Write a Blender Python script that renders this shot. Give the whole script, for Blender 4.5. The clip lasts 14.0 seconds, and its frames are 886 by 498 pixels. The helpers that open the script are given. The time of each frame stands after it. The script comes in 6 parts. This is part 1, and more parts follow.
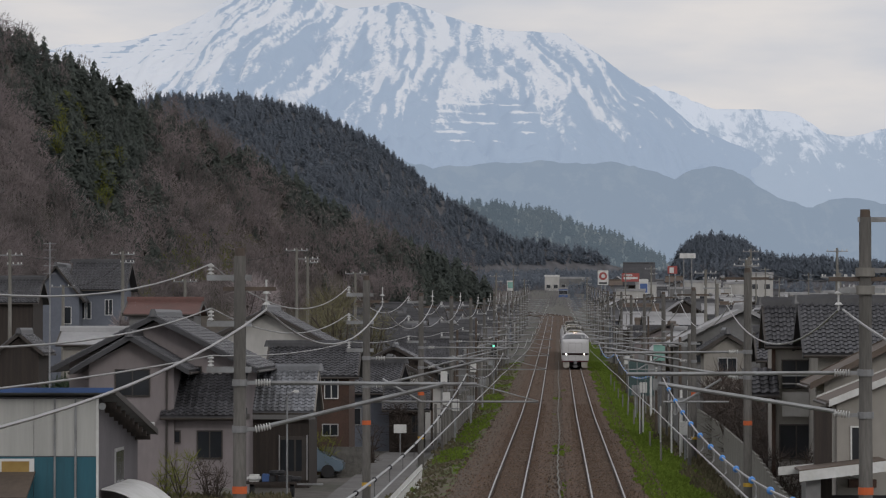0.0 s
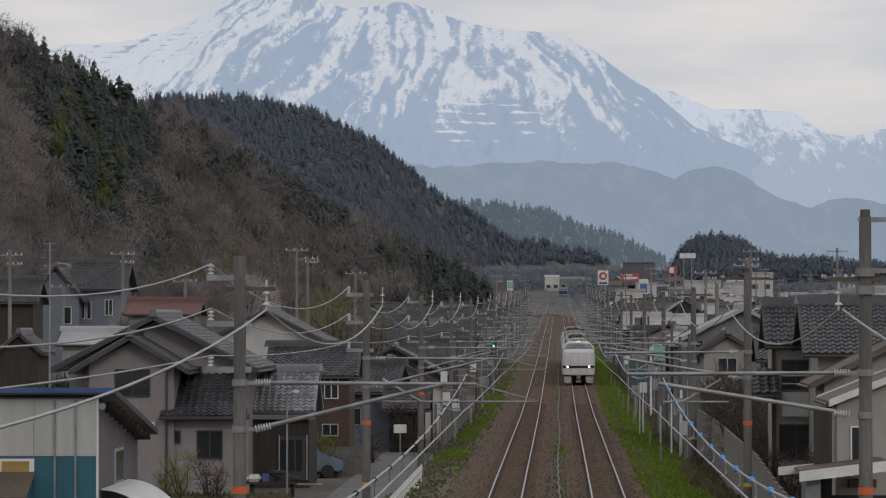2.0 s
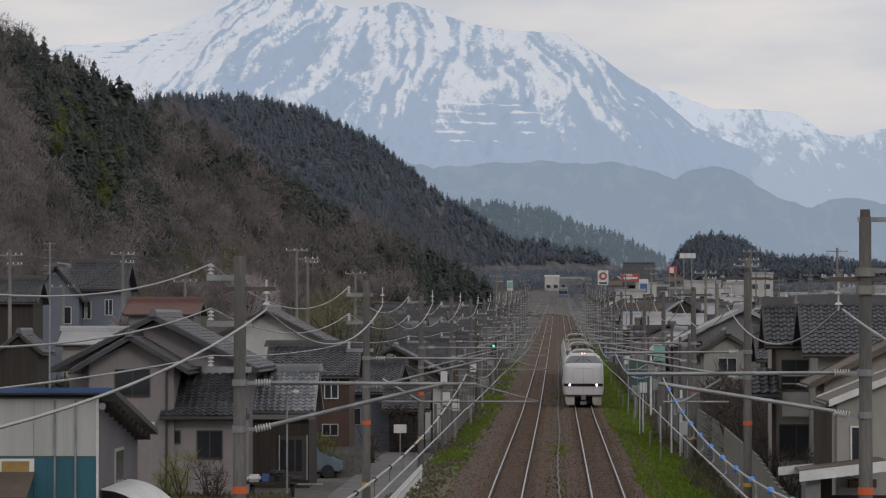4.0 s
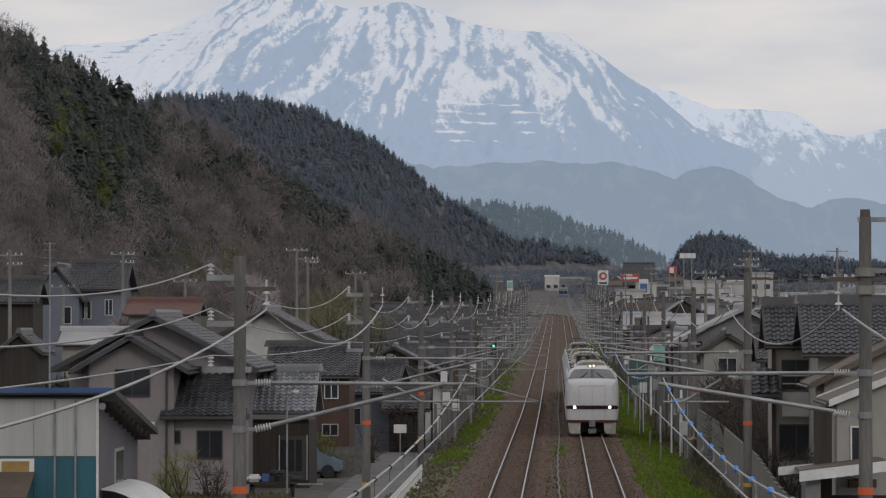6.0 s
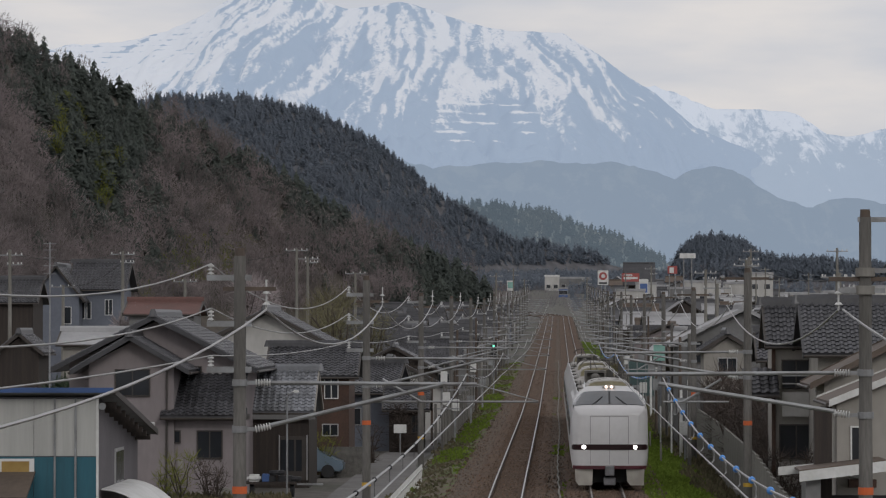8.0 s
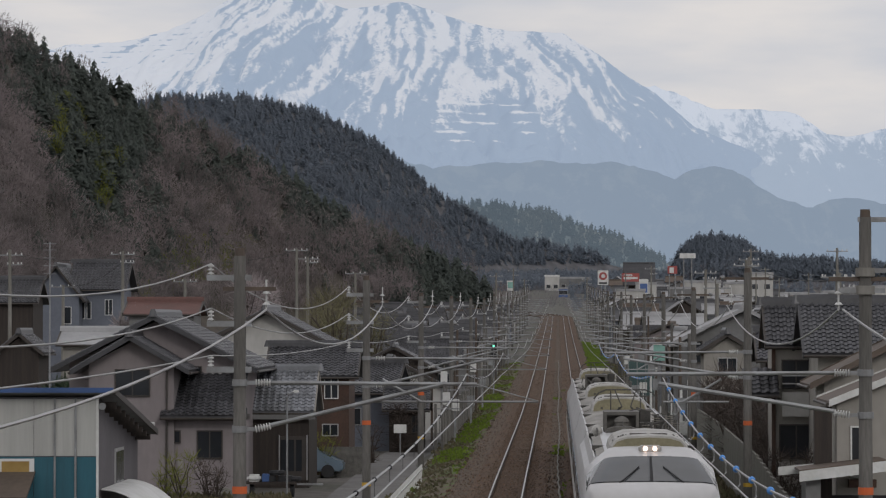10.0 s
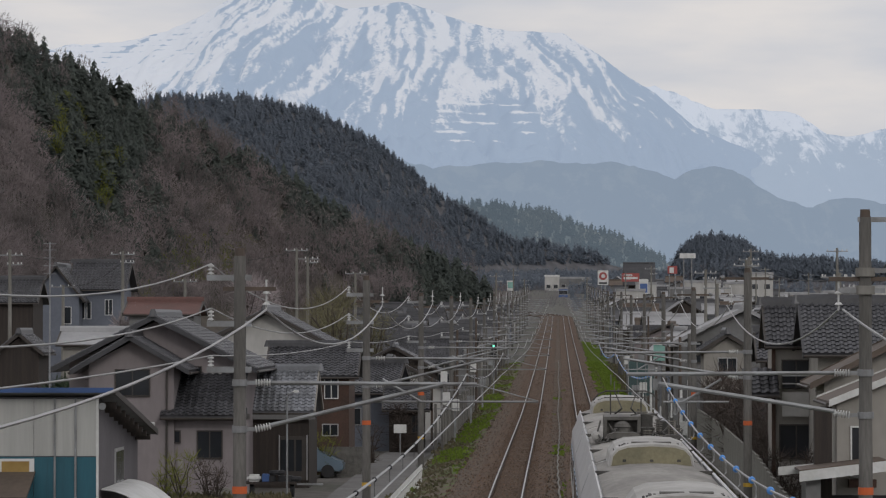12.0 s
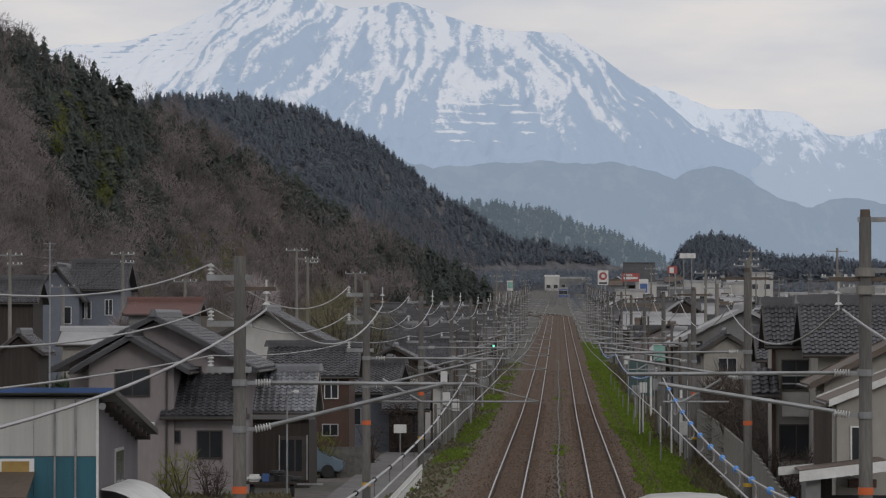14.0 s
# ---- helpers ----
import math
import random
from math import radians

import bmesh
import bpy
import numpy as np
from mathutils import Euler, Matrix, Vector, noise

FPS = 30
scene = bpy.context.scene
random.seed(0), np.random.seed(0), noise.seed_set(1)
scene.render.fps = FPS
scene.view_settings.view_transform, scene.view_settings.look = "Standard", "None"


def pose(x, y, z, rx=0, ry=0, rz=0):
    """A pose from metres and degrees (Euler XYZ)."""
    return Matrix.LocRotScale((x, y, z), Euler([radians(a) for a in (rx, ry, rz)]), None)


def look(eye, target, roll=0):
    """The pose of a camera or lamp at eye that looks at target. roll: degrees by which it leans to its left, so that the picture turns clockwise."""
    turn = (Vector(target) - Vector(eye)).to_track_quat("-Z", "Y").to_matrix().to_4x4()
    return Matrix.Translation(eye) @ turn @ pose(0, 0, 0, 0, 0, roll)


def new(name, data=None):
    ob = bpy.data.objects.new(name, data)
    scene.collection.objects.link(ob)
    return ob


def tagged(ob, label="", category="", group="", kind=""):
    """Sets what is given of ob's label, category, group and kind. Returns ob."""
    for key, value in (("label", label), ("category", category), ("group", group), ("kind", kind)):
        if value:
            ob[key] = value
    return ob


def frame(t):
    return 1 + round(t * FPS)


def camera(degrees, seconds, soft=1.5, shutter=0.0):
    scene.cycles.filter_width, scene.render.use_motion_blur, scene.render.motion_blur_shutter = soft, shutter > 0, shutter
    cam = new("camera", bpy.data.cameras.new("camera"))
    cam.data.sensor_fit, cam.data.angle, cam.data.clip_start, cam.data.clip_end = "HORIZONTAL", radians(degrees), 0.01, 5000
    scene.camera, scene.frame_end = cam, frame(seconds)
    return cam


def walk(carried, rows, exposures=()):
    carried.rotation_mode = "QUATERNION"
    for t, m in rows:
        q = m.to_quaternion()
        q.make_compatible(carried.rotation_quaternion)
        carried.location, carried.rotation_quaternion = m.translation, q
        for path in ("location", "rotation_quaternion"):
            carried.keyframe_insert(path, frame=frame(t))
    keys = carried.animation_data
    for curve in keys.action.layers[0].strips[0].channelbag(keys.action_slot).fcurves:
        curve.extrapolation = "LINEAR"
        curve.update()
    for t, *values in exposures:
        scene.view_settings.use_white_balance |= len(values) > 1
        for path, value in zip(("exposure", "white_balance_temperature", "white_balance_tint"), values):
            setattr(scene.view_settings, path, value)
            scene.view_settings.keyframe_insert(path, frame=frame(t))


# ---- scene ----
cam = camera(14.08, 14.0, soft=1.2)
EYE = pose(0, 0, 6.12, 91.146, 0, 1.84)
walk(cam, [(0.0, EYE), (14.0, EYE)])

# ---- light ----
world = bpy.data.worlds.new("overcast_sky")
scene.world = world
world.use_nodes = True
wn, wl = world.node_tree.nodes, world.node_tree.links
wn.clear()
w_out = wn.new("ShaderNodeOutputWorld")
w_bg = wn.new("ShaderNodeBackground")
w_sky = wn.new("ShaderNodeTexSky")
w_sky.sky_type, w_sky.sun_disc = "NISHITA", False
w_sky.sun_elevation, w_sky.sun_rotation = radians(38), radians(70)
w_co = wn.new("ShaderNodeTexCoord")
w_map = wn.new("ShaderNodeMapping")
w_map.inputs["Scale"].default_value = (7, 7, 30)
w_noise = wn.new("ShaderNodeTexNoise")
w_noise.inputs["Scale"].default_value, w_noise.inputs["Detail"].default_value = 1.6, 5
w_ramp = wn.new("ShaderNodeValToRGB")
w_ramp.color_ramp.elements[0].position, w_ramp.color_ramp.elements[1].position = 0.38, 0.63
w_ramp.color_ramp.elements[0].color = (7.3, 7.5, 8.2, 1)
w_ramp.color_ramp.elements[1].color = (9.55, 9.1, 8.95, 1)
w_mix = wn.new("ShaderNodeMix")
w_mix.data_type = "RGBA"
w_mix.inputs["Factor"].default_value = 0.93
w_bg.inputs["Strength"].default_value = 0.1
wl.new(w_co.outputs["Generated"], w_map.inputs["Vector"])
wl.new(w_map.outputs["Vector"], w_noise.inputs["Vector"])
wl.new(w_noise.outputs["Fac"], w_ramp.inputs["Fac"])
wl.new(w_sky.outputs["Color"], w_mix.inputs["A"])
wl.new(w_ramp.outputs["Color"], w_mix.inputs["B"])
wl.new(w_mix.outputs["Result"], w_bg.inputs["Color"])
wl.new(w_bg.outputs["Background"], w_out.inputs["Surface"])

sun = new("sun", bpy.data.lights.new("sun", "SUN"))
sun.data.energy, sun.data.angle, sun.data.color = 0.7, radians(14), (1.0, 0.97, 0.93)
sun.matrix_world = look((60, -60, 90), (0, 100, 0))
scene.view_settings.exposure = -0.35


# ---- materials ----
def mat(name, c1, c2=None, scale=2.0, rough=0.8, metal=0.0, bump=0.0, fine=0.0, stretch=(1, 1, 1), detail=4, glow=None, per_object=0.0, spread=(0.35, 0.65), island=0.0, crown=0.0):
    """A surface of two tones mixed by noise at a size in metres, with fine grain and relief."""
    m = bpy.data.materials.new(name)
    m.use_nodes = True
    n, l = m.node_tree.nodes, m.node_tree.links
    b = n["Principled BSDF"]
    b.inputs["Roughness"].default_value, b.inputs["Metallic"].default_value = rough, metal
    c2 = c2 or tuple(v * 0.7 for v in c1)
    co = n.new("ShaderNodeTexCoord")
    mp = n.new("ShaderNodeMapping")
    mp.inputs["Scale"].default_value = stretch
    l.new(co.outputs["Object"], mp.inputs["Vector"])
    t = n.new("ShaderNodeTexNoise")
    t.inputs["Scale"].default_value, t.inputs["Detail"].default_value = scale, detail
    l.new(mp.outputs["Vector"], t.inputs["Vector"])
    r = n.new("ShaderNodeValToRGB")
    r.color_ramp.elements[0].position, r.color_ramp.elements[1].position = spread
    r.color_ramp.elements[0].color, r.color_ramp.elements[1].color = (*c1, 1), (*c2, 1)
    l.new(t.outputs["Fac"], r.inputs["Fac"])
    colour = r.outputs["Color"]
    t2 = n.new("ShaderNodeTexNoise")
    t2.inputs["Scale"].default_value, t2.inputs["Detail"].default_value = scale * 9, 3
    l.new(mp.outputs["Vector"], t2.inputs["Vector"])
    value = None
    if fine:
        value = n.new("ShaderNodeMapRange")
        value.inputs["From Min"].default_value, value.inputs["From Max"].default_value = 0.3, 0.7
        value.inputs["To Min"].default_value, value.inputs["To Max"].default_value = 1 - fine, 1 + fine
        l.new(t2.outputs["Fac"], value.inputs["Value"])
        h = n.new("ShaderNodeHueSaturation")
        l.new(value.outputs["Result"], h.inputs["Value"])
        l.new(colour, h.inputs["Color"])
        colour = h.outputs["Color"]
    if per_object or island:
        src = n.new("ShaderNodeObjectInfo") if per_object else n.new("ShaderNodeNewGeometry")
        out = src.outputs["Random"] if per_object else src.outputs["Random Per Island"]
        k = per_object or island
        v2 = n.new("ShaderNodeMapRange")
        v2.inputs["To Min"].default_value, v2.inputs["To Max"].default_value = 1 - k, 1 + k
        l.new(out, v2.inputs["Value"])
        h2 = n.new("ShaderNodeHueSaturation")
        l.new(v2.outputs["Result"], h2.inputs["Value"])
        l.new(colour, h2.inputs["Color"])
        colour = h2.outputs["Color"]
    l.new(colour, b.inputs["Base Color"])
    if bump:
        bp = n.new("ShaderNodeBump")
        bp.inputs["Strength"].default_value, bp.inputs["Distance"].default_value = bump, 0.05
        l.new(t2.outputs["Fac"], bp.inputs["Height"])
        l.new(bp.outputs["Normal"], b.inputs["Normal"])
    if crown:
        # shading normals are bent up and towards the camera, to soften and brighten foliage
        geo = n.new("ShaderNodeNewGeometry")
        bend = n.new("ShaderNodeMix")
        bend.data_type = "VECTOR"
        bend.inputs["Factor"].default_value = crown
        bend.inputs["B"].default_value = (0.0, -0.45, 0.9)
        l.new(geo.outputs["Normal"], bend.inputs["A"])
        l.new(bend.outputs[1], b.inputs["Normal"])
        b.inputs["Specular IOR Level"].default_value = 0.1
        thin = n.new("ShaderNodeBsdfTranslucent")
        both = n.new("ShaderNodeMixShader")
        both.inputs["Fac"].default_value = 0.5
        l.new(colour, thin.inputs["Color"])
        l.new(b.outputs["BSDF"], both.inputs[1])
        l.new(thin.outputs["BSDF"], both.inputs[2])
        l.new(both.outputs["Shader"], n["Material Output"].inputs["Surface"])
    if glow:
        b.inputs["Emission Color"].default_value = (*glow[:3], 1)
        b.inputs["Emission Strength"].default_value = glow[3]
    return m


M_GROUND = mat("ground_earth", (0.11, 0.1, 0.09), (0.085, 0.09, 0.07), 0.15, 0.95, bump=0.4, fine=0.25)
M_BALLAST = mat("rusty_ballast", (0.1, 0.055, 0.029), (0.068, 0.04, 0.023), 1.3, 0.95, bump=0.8, fine=0.5, stretch=(1, 0.5, 1))
M_SIDEBALLAST = mat("brown_gravel", (0.105, 0.07, 0.046), (0.072, 0.053, 0.037), 1.3, 0.95, bump=0.8, fine=0.5)
M_GRASS = mat("spring_grass", (0.115, 0.17, 0.027), (0.155, 0.215, 0.036), 0.5, 0.9, bump=0.4, fine=0.25, island=0.22, crown=0.5)
M_VERGE = mat("gravel_and_grass", (0.105, 0.08, 0.055), (0.085, 0.125, 0.025), 0.5, 0.95, bump=0.6, fine=0.35, spread=(0.48, 0.6))
M_DRYGRASS = mat("dry_grass", (0.15, 0.125, 0.085), (0.1, 0.1, 0.055), 0.8, 0.95, fine=0.3, island=0.3, crown=0.5)
M_RAIL = mat("polished_steel", (0.5, 0.49, 0.48), (0.36, 0.34, 0.32), 0.8, 0.3, 0.9)
M_RAILSIDE = mat("rusty_steel", (0.06, 0.036, 0.025), (0.035, 0.024, 0.018), 3, 0.9)
M_SLEEPER = mat("weathered_sleeper", (0.096, 0.056, 0.032), (0.07, 0.043, 0.026), 4, 0.95, fine=0.2)
M_CONC = mat("aged_concrete", (0.23, 0.22, 0.2), (0.15, 0.145, 0.125), 0.9, 0.92, bump=0.25, fine=0.12, stretch=(1, 1, 0.25))
M_POLE = mat("mossy_concrete", (0.16, 0.152, 0.142), (0.095, 0.091, 0.084), 1.1, 0.92, bump=0.3, fine=0.15, stretch=(2, 2, 0.35))
M_GALV = mat("galvanised_steel", (0.32, 0.33, 0.34), (0.2, 0.2, 0.2), 1.2, 0.5, 0.5, fine=0.08)
M_RUSTSTEEL = mat("brown_steel", (0.12, 0.09, 0.07), (0.075, 0.06, 0.05), 2, 0.75, 0.2)
M_PORC = mat("white_porcelain", (0.58, 0.58, 0.57), (0.45, 0.45, 0.44), 5, 0.3)
M_WIRE = mat("aluminium_wire", (0.42, 0.42, 0.42), (0.3, 0.3, 0.3), 0.3, 0.5, 0.4)
M_DARKWIRE = mat("dark_cable", (0.06, 0.06, 0.06), (0.04, 0.04, 0.04), 1, 0.6)
M_BLUEPL = mat("blue_plastic", (0.1, 0.32, 0.75), (0.08, 0.25, 0.62), 4, 0.4)
M_ORANGE = mat("orange_band", (0.65, 0.13, 0.03), (0.5, 0.1, 0.03), 4, 0.6)
M_YELLOW = mat("yellow_band", (0.6, 0.38, 0.04), (0.5, 0.3, 0.04), 4, 0.6)
M_WHITE = mat("white_paint", (0.68, 0.68, 0.67), (0.55, 0.55, 0.53), 1.2, 0.5, fine=0.05)
M_ASPHALT = mat("grey_asphalt", (0.17, 0.165, 0.16), (0.13, 0.125, 0.12), 0.6, 0.95, bump=0.2, fine=0.12)
M_GLASS = mat("dark_window_glass", (0.03, 0.034, 0.04), (0.02, 0.022, 0.026), 0.7, 0.12)
M_FRAME = mat("aluminium_frame", (0.5, 0.5, 0.5), (0.4, 0.4, 0.4), 3, 0.4, 0.6)
M_DARKFRAME = mat("dark_brown_frame", (0.05, 0.04, 0.035), (0.035, 0.03, 0.025), 3, 0.5)
M_BLACK = mat("black_rubber", (0.025, 0.025, 0.027), (0.018, 0.018, 0.02), 5, 0.8)


# ---- mesh tools ----
def box(bm, x0, x1, y0, y1, z0, z1, m=None):
    """A box between two corners, moved by m where given."""
    c = [Vector((x, y, z)) for x in (x0, x1) for y in (y0, y1) for z in (z0, z1)]
    v = [bm.verts.new(m @ p if m else p) for p in c]
    for f in ((0, 1, 3, 2), (4, 6, 7, 5), (0, 4, 5, 1), (2, 3, 7, 6), (0, 2, 6, 4), (1, 5, 7, 3)):
        bm.faces.new([v[i] for i in f])
    return v


def prism(bm, outline, p0, p1, right, up):
    """An outline of (a, b) pairs swept from p0 to p1; a goes along right, b along up."""
    p0, p1, right, up = Vector(p0), Vector(p1), Vector(right), Vector(up)
    a = [bm.verts.new(p0 + right * u + up * w) for u, w in outline]
    b = [bm.verts.new(p1 + right * u + up * w) for u, w in outline]
    n = len(outline)
    for i in range(n):
        j = (i + 1) % n
        bm.faces.new((a[i], a[j], b[j], b[i]))
    bm.faces.new(a[::-1])
    bm.faces.new(b)


def tube(bm, p0, p1, r0, r1=None, sides=8):
    """A round bar from p0 to p1, tapered where r1 is given."""
    p0, p1 = Vector(p0), Vector(p1)
    r1 = r0 if r1 is None else r1
    d = (p1 - p0).normalized()
    s = d.orthogonal().normalized()
    u = d.cross(s)
    rings = []
    for p, r in ((p0, r0), (p1, r1)):
        rings.append([bm.verts.new(p + (s * math.cos(k * math.tau / sides) + u * math.sin(k * math.tau / sides)) * r) for k in range(sides)])
    for k in range(sides):
        j = (k + 1) % sides
        bm.faces.new((rings[0][k], rings[0][j], rings[1][j], rings[1][k]))
    bm.faces.new(rings[0][::-1])
    bm.faces.new(rings[1])


def line(bm, pts, r, sides=5):
    """One unbroken round wire through points."""
    pts = [Vector(p) for p in pts]
    rings = []
    for i, p in enumerate(pts):
        d = (pts[min(i + 1, len(pts) - 1)] - pts[max(i - 1, 0)]).normalized()
        s = d.cross(Vector((0, 0, 1)))
        s = s.normalized() if s.length > 0.05 else Vector((1, 0, 0))
        u = s.cross(d).normalized()
        rings.append([bm.verts.new(p + (s * math.cos(k * math.tau / sides) + u * math.sin(k * math.tau / sides)) * r) for k in range(sides)])
    for a, b in zip(rings, rings[1:]):
        for k in range(sides):
            j = (k + 1) % sides
            bm.faces.new((a[k], a[j], b[j], b[k]))
    bm.faces.new(rings[0][::-1])
    bm.faces.new(rings[-1])


def lathe(bm, p0, p1, profile, sides=10):
    """A turned shape: profile of (share of the way, radius) from p0 to p1."""
    p0, p1 = Vector(p0), Vector(p1)
    d = (p1 - p0).normalized()
    s = d.orthogonal().normalized()
    u = d.cross(s)
    rings = [[bm.verts.new(p0.lerp(p1, t) + (s * math.cos(k * math.tau / sides) + u * math.sin(k * math.tau / sides)) * r) for k in range(sides)] for t, r in profile]
    for a, b in zip(rings, rings[1:]):
        for k in range(sides):
            j = (k + 1) % sides
            bm.faces.new((a[k], a[j], b[j], b[k]))
    bm.faces.new(rings[0][::-1])
    bm.faces.new(rings[-1])


def sag(p0, p1, drop, n=14):
    """Points of a wire that hangs between two points."""
    p0, p1 = Vector(p0), Vector(p1)
    return [p0.lerp(p1, i / n) - Vector((0, 0, drop * 4 * (i / n) * (1 - i / n))) for i in range(n + 1)]


def finish(name, bm, material, smooth=False):
    me = bpy.data.meshes.new(name)
    bmesh.ops.recalc_face_normals(bm, faces=bm.faces[:]) if len(bm.faces) < 20000 else None
    bm.to_mesh(me)
    bm.free()
    for m in (material if isinstance(material, (list, tuple)) else [material]):
        me.materials.append(m)
    if smooth:
        me.shade_smooth()
    return me


def part(name, bm, material, parent, label="", smooth=False):
    ob = new(name, finish(name, bm, material, smooth))
    ob.parent = parent
    return tagged(ob, label)


def thing(name, label, category, m=None, group="", kind=""):
    """An empty at a thing's base, that holds its parts."""
    ob = new(name)
    ob.empty_display_size = 0.3
    if m is not None:
        ob.matrix_basis = m
    return tagged(ob, label, category, group, kind)


def solo(name, bm, material, label, category, m=None, group="", kind="", smooth=False):
    ob = new(name, finish(name, bm, material, smooth))
    if m is not None:
        ob.matrix_basis = m
    return tagged(ob, label, category, group, kind)


def quick(name, verts, faces, material, label, category, kind="", group=""):
    """A large mesh from arrays."""
    me = bpy.data.meshes.new(name)
    me.from_pydata(verts, [], faces)
    for m in (material if isinstance(material, (list, tuple)) else [material]):
        me.materials.append(m)
    me.update()
    return tagged(new(name, me), label, category, group, kind)


def rail_z(y):
    """Height of the rail head along the line: level, then climbing towards the hills."""
    d = max(0.0, y - 225.0)
    if y > 1000:
        return rail_z(1000) + 0.028 * (min(y, 1750) - 1000)
    e = max(0.0, 140.0 - y)
    return 0.0085 * d * d / (d + 25.0) + 5e-6 * d * d - 0.005 * e * e / (e + 30.0)


def rail_x(y):
    """Sideways place of the line's middle: straight, then bending to the left."""
    d = max(0.0, y - 850.0)
    return -0.05 - d * d / 900.0


# ---- large structure ----
def smoothstep(a, b, v):
    t = min(1.0, max(0.0, (v - a) / (b - a)))
    return t * t * (3 - 2 * t)


def ground_z(x, y):
    """The valley floor: the line on a low bank, the houses below it, rising with the valley."""
    zr = rail_z(y)
    off = abs(x - (rail_x(y) if y < 900 else -2.8))
    bank = smoothstep(4.2, 7.5, off)
    low = -1.3 if x < 0 else -0.9
    return zr - 0.55 + (low + 0.55) * bank * (1 - smoothstep(250, 600, y) * 0.6) + 0.15 * noise.noise((x * 0.05, y * 0.03, 0))


def build_ground():
    ys = [-200, -100, -40, 0] + [20 + 6 * i for i in range(60)] + [380 + 20 * i for i in range(36)] + [1100 + 60 * i for i in range(30)] + [3000, 3600, 4300, 4900]
    xs = sorted([s * v for s in (-1, 1) for v in (2, 3.5, 4.2, 5, 6, 7, 8, 10, 13, 17, 23, 32, 45, 65, 95, 140, 220, 350, 600, 1000, 1800)] + [0])
    verts = [(x, y, ground_z(x, y)) for y in ys for x in xs]
    n = len(xs)
    faces = [(j * n + i, j * n + i + 1, (j + 1) * n + i + 1, (j + 1) * n + i) for j in range(len(ys) - 1) for i in range(n - 1)]
    ob = quick("ground", verts, faces, M_GROUND, "brown earth and grass of a valley floor", "ground", "structure")
    ob.data.shade_smooth()


def strip(name, x0, x1, dz, y0, y1, material, label, category, step=10, wobble=0.0, thick=0.25, kind="structure"):
    """A band along the line between two offsets, with a ragged edge where wobble is given, bedded thick deep."""
    verts, faces = [], []
    n = int((y1 - y0) / step)
    for j in range(n + 1):
        y = y0 + (y1 - y0) * j / n
        w = wobble * noise.noise((y * 0.11, x0, 3.1)) + wobble * 0.6 * noise.noise((y * 0.5, x0, 1))
        w2 = wobble * noise.noise((y * 0.11, x1, 7.1)) + wobble * 0.6 * noise.noise((y * 0.5, x1, 5))
        c, z = rail_x(y), rail_z(y)
        za, zb = (dz if isinstance(dz, tuple) else (dz, dz))
        verts += [(c + x0 + w, y, z + za - thick), (c + x0 + w, y, z + za), (c + x1 + w2, y, z + zb), (c + x1 + w2, y, z + zb - thick)]
    for j in range(n):
        a, b = j * 4, j * 4 + 4
        for k in range(3):
            faces.append((a + k, a + k + 1, b + k + 1, b + k))
    return quick(name, verts, faces, material, label, category, kind)


def loose_stones():
    """Single stones of the ballast that stand out by their tone."""
    rng = random.Random(77)
    verts, faces = [], []
    for _ in range(16000):
        y = 112 + 260 * rng.random() ** 1.6
        x, z, r = rng.uniform(-4.2, 4.0), rail_z(y) - 0.15 - (0.05 if abs(abs(rng.random()) - 2) < 0 else 0), rng.uniform(0.03, 0.075)
        if abs(x) > 3.2 or abs(x) < 0.38:
            z -= 0.05
        k = len(verts)
        a = rng.uniform(0, 6)
        verts += [(x + r * math.cos(a + j * 2.09), y + r * math.sin(a + j * 2.09), z - 0.02) for j in range(3)] + [(x + r * 0.2, y, z + r * 0.9)]
        faces += [(k, k + 1, k + 3), (k + 1, k + 2, k + 3), (k + 2, k, k + 3)]
    quick("ballast_stones", verts, faces, M_STONE, "brown and pale loose ballast stones", "stones", "stuff")


M_STONE = mat("mixed_ballast_stone", (0.1, 0.06, 0.038), (0.125, 0.1, 0.076), 0.8, 0.9, island=0.6)


